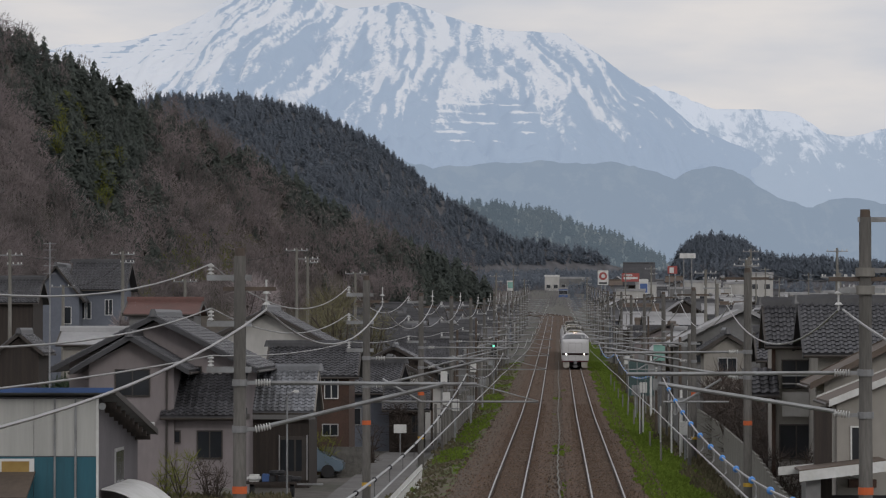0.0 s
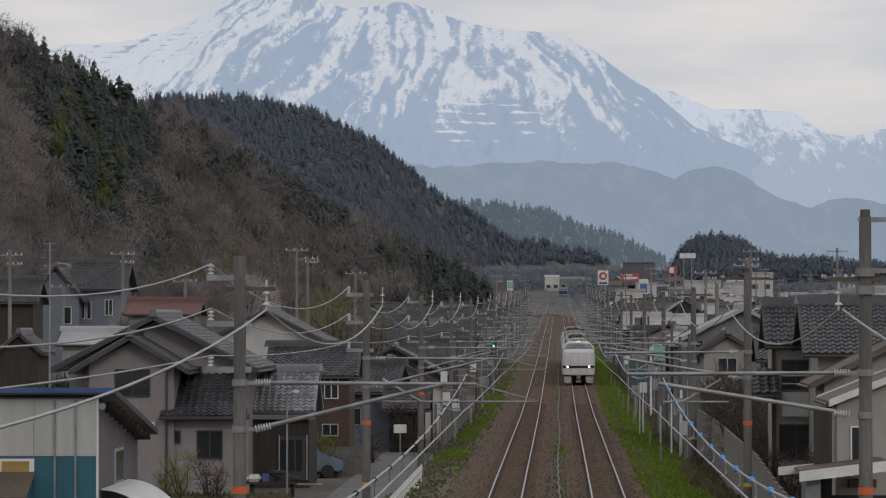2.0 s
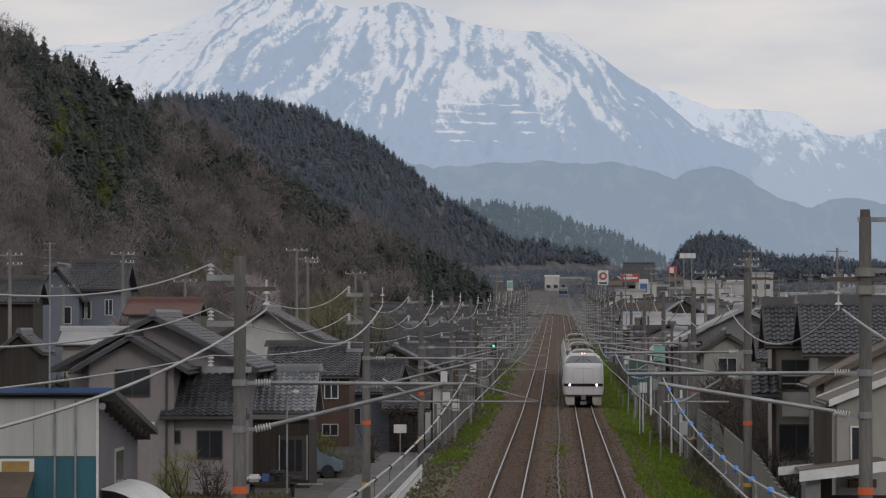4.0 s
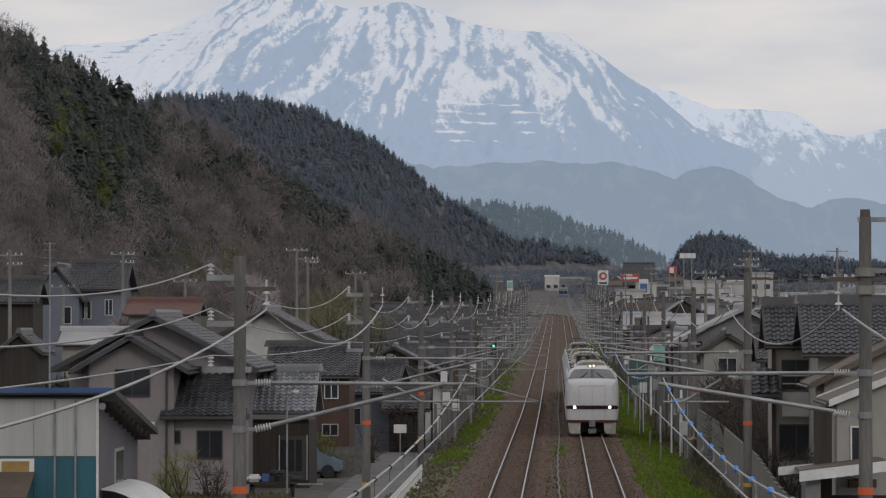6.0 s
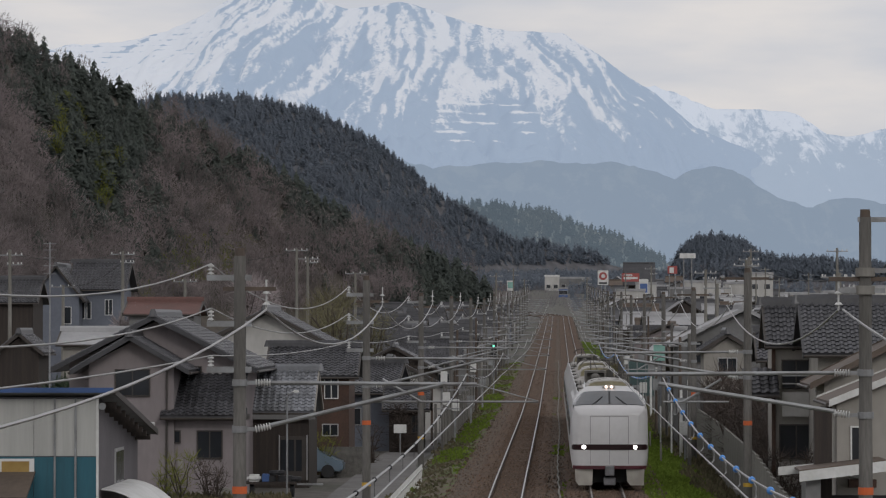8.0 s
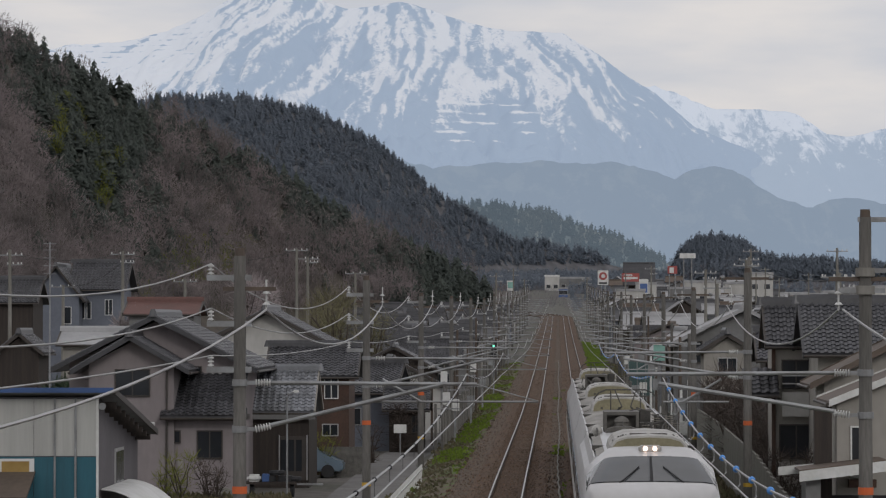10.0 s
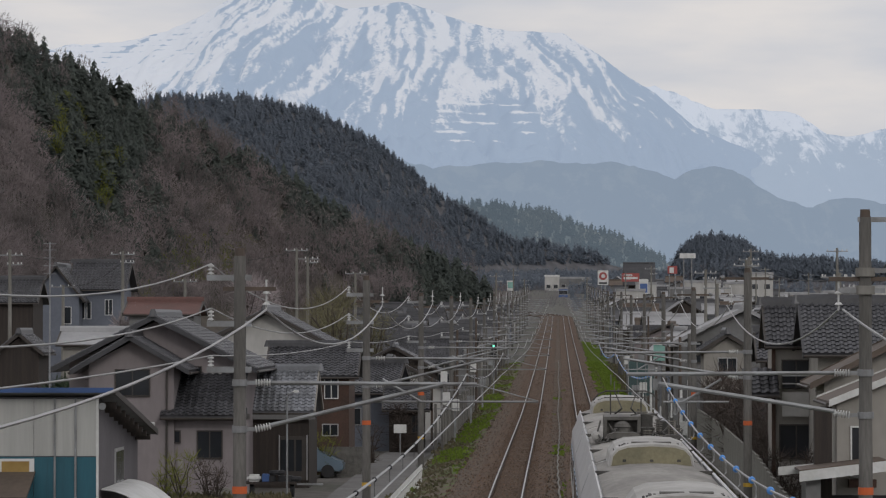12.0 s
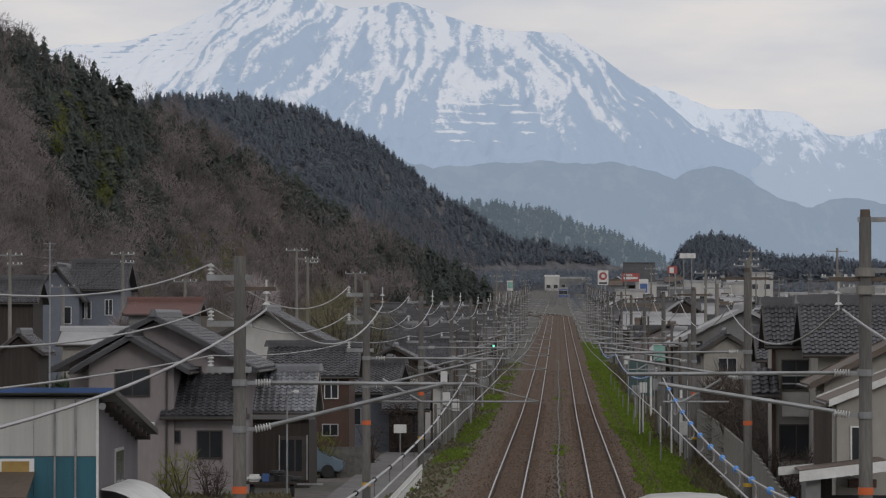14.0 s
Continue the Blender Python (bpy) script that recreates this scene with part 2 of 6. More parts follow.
def build_track():
    loose_stones()
    strip("ballast_bed", -4.0, 3.45, -0.2, -60, 1000, M_SIDEBALLAST, "grey gravel shoulder of the railway bed", "ballast", 4, 0.35, 0.6)
    for name, c in (("near_left", -1.8), ("near_right", 1.8)):
        strip("track_ballast", c - 1.45, c + 1.45, -0.15, -60, 1000, M_BALLAST, "rust-brown crushed stone ballast between the rails", "ballast", 2, 0.12, 0.2)
    for c in (-1.8, 1.8):
        track = thing("railway_track", "railway track of two worn steel rails on brown sleepers", "track", group="tracks of the line", kind="structure")
        for s in (-1, 1):
            for nm, w, z0, z1, mm in (("rail_head", 0.024, -0.05, 0.0, M_RAIL), ("rail_web", 0.062, -0.17, -0.05, M_RAILSIDE)):
                verts, faces = [], []
                ys = [-60 + 4 * i for i in range(267)]
                for y in ys:
                    x, z = rail_x(y) + c + s * (0.5335 + 0.036), rail_z(y)
                    verts += [(x - w, y, z + z0), (x - w, y, z + z1), (x + w, y, z + z1), (x + w, y, z + z0)]
                for j in range(len(ys) - 1):
                    for k in range(4):
                        a = j * 4
                        faces.append((a + k, a + (k + 1) % 4, a + 4 + (k + 1) % 4, a + 4 + k))
                me = bpy.data.meshes.new(nm)
                me.from_pydata(verts, [], faces)
                me.materials.append(mm)
                ob = new(nm, me)
                ob.parent = track
        bm = bmesh.new()
        box(bm, -1.0, 1.0, -0.11, 0.11, -0.3, -0.143)
        me = finish("sleeper", bm, M_SLEEPER)
        for i in range(250):
            y = 108 + i * 0.62
            ob = new("sleeper", me)
            ob.parent = track
            ob.matrix_basis = pose(rail_x(y) + c, y, rail_z(y))


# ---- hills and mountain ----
# far woodland floor: the near brown with blue haze mixed into its base colour
M_HILL_FAR = mat("haze_tinted_woodland_floor", (0.11, 0.108, 0.115), (0.085, 0.09, 0.1), 0.02, 0.95, fine=0.3)
M_HILL = mat("brown_woodland_floor", (0.085, 0.07, 0.058), (0.055, 0.052, 0.038), 0.02, 0.95, fine=0.3)
M_CONIFER = mat("dark_conifer", (0.11, 0.128, 0.118), (0.132, 0.15, 0.132), 0.1, 0.95, fine=0.12, island=0.16, crown=0.5)
# far conifers: a paler, bluer copy whose base colour holds the haze
M_CONIFER_FAR = mat("haze_tinted_conifer", (0.172, 0.2, 0.238), (0.188, 0.213, 0.248), 0.02, 0.95, island=0.1, crown=0.5)
M_BARE = mat("bare_twigs", (0.29, 0.25, 0.247), (0.165, 0.148, 0.144), 0.1, 0.95, island=0.14, spread=(0.38, 0.62), detail=2, crown=0.5)
# far twigs: the near tone greyed and blued for haze
M_BARE_FAR = mat("haze_tinted_twigs", (0.23, 0.215, 0.225), (0.185, 0.178, 0.19), 0.03, 0.95, island=0.12, crown=0.5)
M_BUD = mat("budding_leaves", (0.2, 0.21, 0.05), (0.14, 0.16, 0.04), 0.05, 0.9, island=0.3, crown=0.5)
M_BLOSSOM = mat("pale_blossom", (0.4, 0.35, 0.35), (0.3, 0.26, 0.26), 0.5, 0.9, island=0.25)


def ridge_height(ridge, slope_near, slope_far, rough, seed):
    """A height function: the ground falls away to both sides of a ridge line of (x, y, z) points, given from left to right."""
    xs, ys, zs = zip(*ridge)

    def height(x, y):
        yr, zr = float(np.interp(x, xs, ys)), float(np.interp(x, xs, zs))
        out = max(0.0, xs[0] - x, x - xs[-1])
        d = abs(y - yr)
        slope = slope_near if y < yr else slope_far
        return zr - out * 0.7 - d * slope * (1 - 0.25 * min(1, d / 150)) + rough * noise.fractal((x * 0.012, y * 0.012, seed), 1.0, 2.0, 4) * min(3.0, 0.6 + d * 0.03)
    return height


def heightfield(name, fn, x0, x1, y0, y1, nx, ny, material, label, kind="structure", floor=-8):
    verts, faces = [], []
    for j in range(ny + 1):
        for i in range(nx + 1):
            x, y = x0 + (x1 - x0) * i / nx, y0 + (y1 - y0) * j / ny
            verts.append((x, y, max(fn(x, y), floor)))
    n = nx + 1
    for j in range(ny):
        for i in range(nx):
            faces.append((j * n + i, j * n + i + 1, (j + 1) * n + i + 1, (j + 1) * n + i))
    ob = quick(name, verts, faces, material, label, "hill", kind)
    ob.data.shade_smooth()
    return ob


def conifer(rng, x, y, z, h, verts, faces, layers=4, sides=6):
    """A cedar: a ragged spire of many small drooping sprays."""
    w = h * rng.uniform(0.27, 0.42)
    lean = rng.uniform(-0.04, 0.04) * h
    blunt = rng.uniform(0.42, 0.72)
    i = len(verts)
    verts.extend([(x - w * 0.6, y, z), (x + w * 0.6, y, z), (x + lean, y, z + h * 0.86)])
    faces.append((i, i + 1, i + 2))
    for _ in range(layers * sides):
        v = rng.random() ** 1.15
        r = w * (1 - v) ** blunt * rng.uniform(0.75, 1.2) + 0.04 * w
        a = rng.uniform(0, math.tau)
        da = rng.uniform(0.22, 0.5)
        zc, cx = z + h * (0.04 + 0.93 * v), x + lean * v
        i = len(verts)
        up = h * rng.uniform(0.05, 0.12)
        verts.extend([(cx + r * 0.25 * math.cos(a), y + r * 0.25 * math.sin(a), zc + up),
                      (cx + r * math.cos(a - da), y + r * math.sin(a - da), zc - h * rng.uniform(0.0, 0.07)),
                      (cx + r * math.cos(a + da), y + r * math.sin(a + da), zc - h * rng.uniform(0.0, 0.07))])
        faces.append((i, i + 1, i + 2))


def bare_tree(rng, x, y, z, h, verts, faces, twigs=60, leaf=0.0):
    """A bare crown: a trunk, limbs and many thin upright twigs, with an uneven outline."""
    def blade(p, q, w):
        d = (q - p)
        s = d.cross(Vector((rng.uniform(-1, 1), rng.uniform(-1, 1), rng.uniform(-1, 1)))).normalized() * w
        i = len(verts)
        verts.extend([tuple(p - s), tuple(p + s), tuple(q)])
        faces.append((i, i + 1, i + 2))
    base = Vector((x, y, z))
    w = h * rng.uniform(0.3, 0.42)
    blade(base, base + Vector((rng.uniform(-0.5, 0.5), 0, h * 0.9)), 0.022 * h)
    for k in range(5):
        a = rng.uniform(0, 6.28)
        blade(base + Vector((0, 0, h * rng.uniform(0.2, 0.45))), base + Vector((w * 0.8 * math.cos(a), w * 0.8 * math.sin(a), h * rng.uniform(0.6, 0.9))), 0.012 * h)
    for k in range(twigs):
        a, u, v = rng.uniform(0, 6.28), rng.uniform(0, 1) ** 0.5, rng.uniform(0, 1)
        r = w * u * math.sin(0.5 + 2.3 * v)
        p = base + Vector((r * math.cos(a), r * math.sin(a), h * (0.3 + 0.62 * v)))
        q = p + Vector((math.cos(a) * w * rng.uniform(-0.1, 0.45) + rng.uniform(-0.12, 0.12) * w, math.sin(a) * w * 0.3, h * rng.uniform(-0.02, 0.16)))
        blade(p, q, (0.012 + leaf) * h * rng.uniform(0.5, 1.2))


def wood(name, fn, x0, x1, y0, y1, count, seed, mixed, material, label, size=(9, 15), clip=0.0, layers=4, sides=6, keep=None):
    """Many trees on a hill, joined: one object for the conifers or for the bare trees."""
    rng = random.Random(seed)
    verts, faces = [], []
    made = 0
    for _ in range(count * 6):
        if made >= count:
            break
        x, y = rng.uniform(x0, x1), rng.uniform(y0, y1)
        z = fn(x, y)
        if z < clip + rail_z(y):
            continue
        if keep and not keep(x, y, rng):
            continue
        made += 1
        h = rng.uniform(*size)
        if mixed == "conifer":
            conifer(rng, x, y, z - 0.5, h, verts, faces, layers, sides)
        else:
            bare_tree(rng, x, y, z - 0.5, h * 0.8, verts, faces, twigs=mixed)
    return quick(name, verts, faces, material, label, "trees", "stuff")


RIDGE_NEAR = [(-170, 680, 80), (-120, 690, 68), (-109, 700, 61.5), (-96, 710, 56), (-87, 720, 50), (-79, 730, 47), (-68, 740, 41), (-60, 750, 36), (-51, 760, 30), (-42, 770, 25), (-33, 780, 20), (-20, 795, 14), (-13, 805, 9)]
RIDGE_MID = [(-215, 1550, 94), (-169, 1560, 103), (-138, 1570, 104), (-107, 1590, 98), (-86, 1610, 88), (-74, 1625, 80), (-59, 1640, 67), (-36, 1660, 52), (-21, 1670, 42), (-9, 1675, 42), (4, 1678, 39), (16, 1680, 37), (32, 1690, 31), (48, 1700, 20)]


def build_hills():
    near = ridge_height(RIDGE_NEAR, 0.36, 0.7, 1.4, 2.0)
    heightfield("wooded_hill_near", near, -230, -6, 380, 900, 56, 90, M_HILL, "steep wooded hillside of bare brown trees and conifers")
    mid = ridge_height(RIDGE_MID, 0.42, 0.6, 1.2, 5.0)
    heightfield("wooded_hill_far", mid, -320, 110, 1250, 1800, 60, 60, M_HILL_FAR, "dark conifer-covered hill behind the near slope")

    def patch(x, y):
        return noise.noise((x * 0.03, y * 0.012, 4.0)) + 0.35 * noise.noise((x * 0.11, y * 0.05, 2.0)) + 0.006 * (near(x, y) - 46)

    def conifers(x, y):
        crest = float(np.interp(x, [-170, -109, -60, -13], [680, 700, 750, 805]))
        belt = smoothstep(crest - 75, crest - 20, y + 30 * noise.noise((x * 0.06, 0.0, 8.0)))
        return patch(x, y) + 0.55 * belt - 0.12
    wood("conifer_wood", near, -150, -12, 460, 830, 3600, 11, "conifer", M_CONIFER, "dark green conifers on the near hillside", (2.6, 5.6), 3, 11, 9, keep=lambda x, y, r: conifers(x, y) + r.uniform(-0.3, 0.3) > 0.16 or r.random() < 0.04)
    wood("bare_wood", near, -150, -12, 440, 830, 4300, 12, 100, M_BARE, "grey-brown leafless trees on the near hillside", (5.5, 9), 2, keep=lambda x, y, r: conifers(x, y) + r.uniform(-0.25, 0.25) < 0.2)
    wood("budding_wood", near, -150, -20, 440, 700, 110, 17, 110, M_BUD, "yellow-green budding trees on the near hillside", (6, 9), 2, keep=lambda x, y, r: noise.noise((x * 0.05, y * 0.02, 9.0)) > 0.3)
    wood("young_grove", near, -68, -60, 676, 705, 14, 29, 120, M_BUD, "soft green budding trees on the near hillside", (4, 6), 2)
    wood("budding_grove", near, -97, -83, 655, 688, 26, 18, 130, M_BUD, "bright yellow-green budding trees on the near hillside", (5, 7), 2)
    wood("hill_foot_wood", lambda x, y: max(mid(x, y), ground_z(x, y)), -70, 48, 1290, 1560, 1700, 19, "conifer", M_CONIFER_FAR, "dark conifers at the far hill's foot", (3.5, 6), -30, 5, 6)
    wood("far_conifer_wood", mid, -260, 60, 1400, 1720, 13000, 13, "conifer", M_CONIFER_FAR, "conifers on the far hill in a haze-blue tint", (3.2, 5.6), 4, 5, 6, keep=lambda x, y, r: mid(x, y) > 30 or r.random() < 0.5)
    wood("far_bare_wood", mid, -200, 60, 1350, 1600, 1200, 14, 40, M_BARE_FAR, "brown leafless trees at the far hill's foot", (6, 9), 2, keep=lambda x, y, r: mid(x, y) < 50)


def backdrop_mat(name, low, high, scale, bias, span, haze, squash=0.3):
    """Far slopes: forest below and snow in the gullies above, with haze added as emission of the surface itself."""
    m = bpy.data.materials.new(name)
    m.use_nodes = True
    n, l = m.node_tree.nodes, m.node_tree.links
    b = n["Principled BSDF"]
    b.inputs["Roughness"].default_value = 0.95
    b.inputs["Specular IOR Level"].default_value = 0.0
    co = n.new("ShaderNodeTexCoord")
    mp = n.new("ShaderNodeMapping")
    mp.inputs["Scale"].default_value = (1, 0.2, squash)
    l.new(co.outputs["Object"], mp.inputs["Vector"])
    warp = n.new("ShaderNodeTexNoise")
    warp.inputs["Scale"].default_value, warp.inputs["Detail"].default_value = scale * 0.35, 3
    l.new(mp.outputs["Vector"], warp.inputs["Vector"])
    mixv = n.new("ShaderNodeVectorMath")
    mixv.operation = "MULTIPLY_ADD"
    mixv.inputs[1].default_value = (38, 38, 38)
    l.new(warp.outputs["Color"], mixv.inputs[0])
    l.new(mp.outputs["Vector"], mixv.inputs[2])
    t = n.new("ShaderNodeTexNoise")
    t.inputs["Scale"].default_value, t.inputs["Detail"].default_value, t.inputs["Roughness"].default_value = scale, 10, 0.7
    l.new(mixv.outputs["Vector"], t.inputs["Vector"])
    sep = n.new("ShaderNodeSeparateXYZ")
    l.new(co.outputs["Object"], sep.inputs["Vector"])
    hgt = n.new("ShaderNodeMapRange")
    hgt.inputs["From Min"].default_value, hgt.inputs["From Max"].default_value = bias
    hgt.inputs["To Min"].default_value, hgt.inputs["To Max"].default_value = span
    l.new(sep.outputs["Z"], hgt.inputs["Value"])
    add = n.new("ShaderNodeMath")
    l.new(t.outputs["Fac"], add.inputs[0])
    l.new(hgt.outputs["Result"], add.inputs[1])
    r = n.new("ShaderNodeValToRGB")
    r.color_ramp.elements[0].position, r.color_ramp.elements[1].position = 0.46, 0.56
    r.color_ramp.elements[0].color, r.color_ramp.elements[1].color = (*low, 1), (*high, 1)
    l.new(add.outputs["Value"], r.inputs["Fac"])
    l.new(r.outputs["Color"], b.inputs["Base Color"])
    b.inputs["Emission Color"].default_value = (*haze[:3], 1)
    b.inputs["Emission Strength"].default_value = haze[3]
    return m


def gullied(base, depth, seed, size=55.0):
    """Adds branching gullies to a height function."""
    def height(x, y):
        h = base(x, y)
        w = 30 * noise.noise((x * 0.006, y * 0.006, seed))
        g = abs(noise.noise(((x + w) / size, (y + w) / (size * 2.6), seed + 3))) + 0.5 * abs(noise.noise(((x - w) / size * 2.2, y / size, seed + 7)))
        return h + depth * (g - 0.35)
    return height


PEAK = [(-760, 4300, 300), (-585, 4350, 345), (-510, 4370, 352), (-455, 4390, 372), (-405, 4395, 402), (-340, 4400, 430), (-285, 4400, 398), (-262, 4400, 390), (-195, 4400, 398), (-172, 4400, 394), (-110, 4400, 372), (-61, 4400, 362), (5, 4400, 360), (45, 4410, 337), (78, 4420, 312), (120, 4430, 288), (168, 4440, 246), (245, 4440, 214), (310, 4440, 150), (360, 4440, 90)]
BEHIND = [(60, 4620, 300), (126, 4650, 312), (150, 4660, 304), (180, 4680, 292), (215, 4690, 284), (250, 4700, 285), (315, 4700, 277), (335, 4700, 262), (352, 4700, 250), (385, 4700, 249), (430, 4700, 257), (520, 4700, 264), (700, 4700, 262)]
FOOT = [(-240, 3420, 166), (-135, 3440, 158), (-110, 3440, 154), (-45, 3450, 160), (-20, 3450, 163), (6, 3450, 161), (54, 3455, 157), (72, 3460, 158), (94, 3460, 152), (113, 3460, 143), (130, 3460, 153), (149, 3460, 157), (171, 3460, 154), (193, 3465, 138), (218, 3470, 125), (241, 3475, 118), (273, 3480, 123), (420, 3500, 122), (600, 3500, 124)]
FOOT_NEAR = [(-120, 2460, 84), (-66, 2480, 87), (-48, 2480, 85), (-27, 2480, 83), (-6, 2480, 80), (7, 2480, 74), (24, 2480, 68), (39, 2480, 64), (52, 2480, 59), (70, 2480, 48), (90, 2480, 38), (130, 2480, 24)]
GROVE = [(30, 1395, 3), (41, 1400, 9), (46, 1400, 29), (52, 1400, 34), (60, 1400, 36), (68, 1400, 35), (75, 1400, 32), (80, 1400, 28), (95, 1405, 27), (130, 1410, 25), (200, 1420, 26), (320, 1430, 27)]


def snow_cover(x, z):
    """How much snow shows at a place of the mountain's face, laid out over x and z to fit the camera's view:
    streaks that fan out from the summit, a smooth snowfield under the long shoulder, and lined ledges lower down."""
    wx, wz = x * 0.011, z * 0.011
    fan = (x + 190.0) / max(60.0, 640.0 - z) + 0.09 * noise.noise((wx, wz, 1.0)) + 0.02 * noise.noise((wx * 4, wz * 4, 2.0))
    bands = noise.noise((fan * 11.0, z * 0.008, 3.0))
    gullies = 0.35 - 2.0 * abs(noise.noise((fan * 24.0, z * 0.014 + 0.3 * fan, 5.0)))
    branches = 0.3 - 1.6 * abs(noise.noise(((x + 0.9 * z) * 0.05, (z - 0.5 * x) * 0.02, 6.0)))
    branches2 = 0.3 - 1.6 * abs(noise.noise(((x - 0.9 * z) * 0.05, (z + 0.5 * x) * 0.02, 7.0)))
    patches = noise.noise((x * 0.1, z * 0.06, 9.0)) + 0.8 * noise.noise((x * 0.28, z * 0.16, 4.0))
    v = 0.55 * bands + 0.5 * gullies + 0.26 * max(branches, branches2) + 0.3 * patches
    v += float(np.interp(z, [165, 205, 235, 270, 320, 380, 430], [-0.75, -0.36, -0.12, -0.04, 0.02, 0.12, 0.3]))
    field = smoothstep(-395, -465, x) if x < 0 else 0.0
    lines = max(0.0, math.sin(z * 0.78 + 0.012 * x + 1.5 * noise.noise((x * 0.008, z * 0.03, 2.0)))) ** 3
    v += field * (0.55 - 0.62 * lines * smoothstep(300, 330, z))
    shelf = smoothstep(-150, -115, x) * (1 - smoothstep(-35, -5, x)) * smoothstep(196, 206, z) * (1 - smoothstep(252, 262, z))
    ledge = max(0.0, math.sin(z * 0.5 + 0.5 * noise.noise((x * 0.02, z * 0.02, 7.0)))) ** 4
    v += shelf * (0.95 * ledge * (0.55 + noise.noise((x * 0.03, z * 0.1, 12.0))) - 0.12)
    return v - 0.2 * smoothstep(25, 150, x)


def snow_mat(name, rock, snow, haze):
    """Forest and rock with snow where the face's own snow cover says so, ragged at a few metres; blue haze is put into
    the rock colour and the emission.
    """
    m = bpy.data.materials.new(name)
    m.use_nodes = True
    n, l = m.node_tree.nodes, m.node_tree.links
    b = n["Principled BSDF"]
    b.inputs["Roughness"].default_value = 0.95
    b.inputs["Specular IOR Level"].default_value = 0.0
    cover = n.new("ShaderNodeAttribute")
    cover.attribute_name = "snow"
    co = n.new("ShaderNodeTexCoord")
    t = n.new("ShaderNodeTexNoise")
    t.inputs["Scale"].default_value, t.inputs["Detail"].default_value, t.inputs["Roughness"].default_value = 0.3, 7, 0.8
    l.new(co.outputs["Object"], t.inputs["Vector"])
    mix = n.new("ShaderNodeMath")
    mix.operation = "MULTIPLY_ADD"
    mix.inputs[1].default_value = 1.7
    l.new(t.outputs["Fac"], mix.inputs[0])
    l.new(cover.outputs["Fac"], mix.inputs[2])
    r = n.new("ShaderNodeValToRGB")
    e = r.color_ramp.elements
    e[0].position, e[1].position = 0.82, 1.05
    e[0].color, e[1].color = (*rock, 1), (*snow, 1)
    l.new(mix.outputs["Value"], r.inputs["Fac"])
    l.new(r.outputs["Color"], b.inputs["Base Color"])
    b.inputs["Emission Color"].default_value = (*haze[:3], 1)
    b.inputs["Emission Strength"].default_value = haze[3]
    return m


def build_mountain():
    # rock tone and emission hold the blue of the air before the peak
    m_peak = snow_mat("snowy_haze_glow_mountain", (0.18, 0.23, 0.3), (0.52, 0.51, 0.505), (0.31, 0.37, 0.46, 0.8))
    m_back = backdrop_mat("snowy_haze_glow_range", (0.22, 0.27, 0.34), (0.5, 0.52, 0.56), 0.045, (180, 280), (-0.17, 0.1), (0.34, 0.40, 0.48, 0.75))
    m_foot = backdrop_mat("haze_glow_foothill", (0.05, 0.065, 0.08), (0.075, 0.088, 0.095), 0.03, (0, 400), (-0.05, 0.0), (0.28, 0.345, 0.44, 0.95), 1.0)
    base = ridge_height(PEAK, 0.5, 0.6, 0.5, 9.0)
    fn = gullied(base, 26, 9.0, 48)

    def peak(x, y):
        k = min(1.0, max(0.0, (4400 - y) / 160))
        return base(x, y) + (fn(x, y) - base(x, y)) * (0.12 + 0.88 * k)
    ob = heightfield("backdrop_mountain", peak, -760, 420, 3760, 4460, 400, 300, m_peak, "snow-streaked mountain with a blue haze glow under a grey sky")
    cover = ob.data.attributes.new("snow", "FLOAT", "POINT")
    cover.data.foreach_set("value", [snow_cover(v.co.x, v.co.z) for v in ob.data.vertices])
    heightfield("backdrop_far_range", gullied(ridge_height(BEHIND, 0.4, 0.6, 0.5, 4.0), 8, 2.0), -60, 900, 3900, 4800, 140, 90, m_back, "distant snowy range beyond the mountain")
    heightfield("backdrop_foothills", gullied(ridge_height(FOOT, 0.5, 0.6, 1.0, 6.0), 7, 5.0, 30), -420, 800, 3000, 3600, 220, 70, m_foot, "wooded foothills with a blue haze glow")
    # the spur and its trees emit a haze tone in place of misty air
    m_mid = backdrop_mat("haze_glow_spur", (0.045, 0.055, 0.05), (0.09, 0.08, 0.055), 0.05, (0, 400), (0.0, 0.0), (0.24, 0.29, 0.34, 0.6), 1.0)
    spur = ridge_height(FOOT_NEAR, 0.4, 0.6, 0.7, 8.0)
    heightfield("backdrop_spur", spur, -260, 240, 2150, 2700, 60, 40, m_mid, "wooded spur of the valley side with a haze glow")
    m_tree = backdrop_mat("haze_glow_conifers", (0.03, 0.042, 0.04), (0.05, 0.058, 0.05), 0.05, (0, 400), (0.0, 0.0), (0.2, 0.25, 0.31, 0.5), 1.0)
    wood("spur_wood", spur, -200, 130, 2250, 2500, 3000, 21, "conifer", m_tree, "conifers on a distant spur with a haze glow", (5, 8), 6, 5, 5)
    grove = ridge_height(GROVE, 0.5, 0.6, 0.3, 3.0)
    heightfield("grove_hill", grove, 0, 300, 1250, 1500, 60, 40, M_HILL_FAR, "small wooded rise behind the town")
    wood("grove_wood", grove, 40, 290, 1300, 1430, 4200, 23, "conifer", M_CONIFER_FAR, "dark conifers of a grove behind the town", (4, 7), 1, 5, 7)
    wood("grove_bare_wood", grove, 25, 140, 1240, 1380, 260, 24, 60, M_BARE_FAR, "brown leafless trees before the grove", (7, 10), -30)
    flat = lambda x, y: ground_z(x, y)
    wood("valley_trees", flat, 8, 150, 900, 1330, 900, 25, 60, M_BARE_FAR, "leafless trees between the far houses", (3.5, 6), -30)
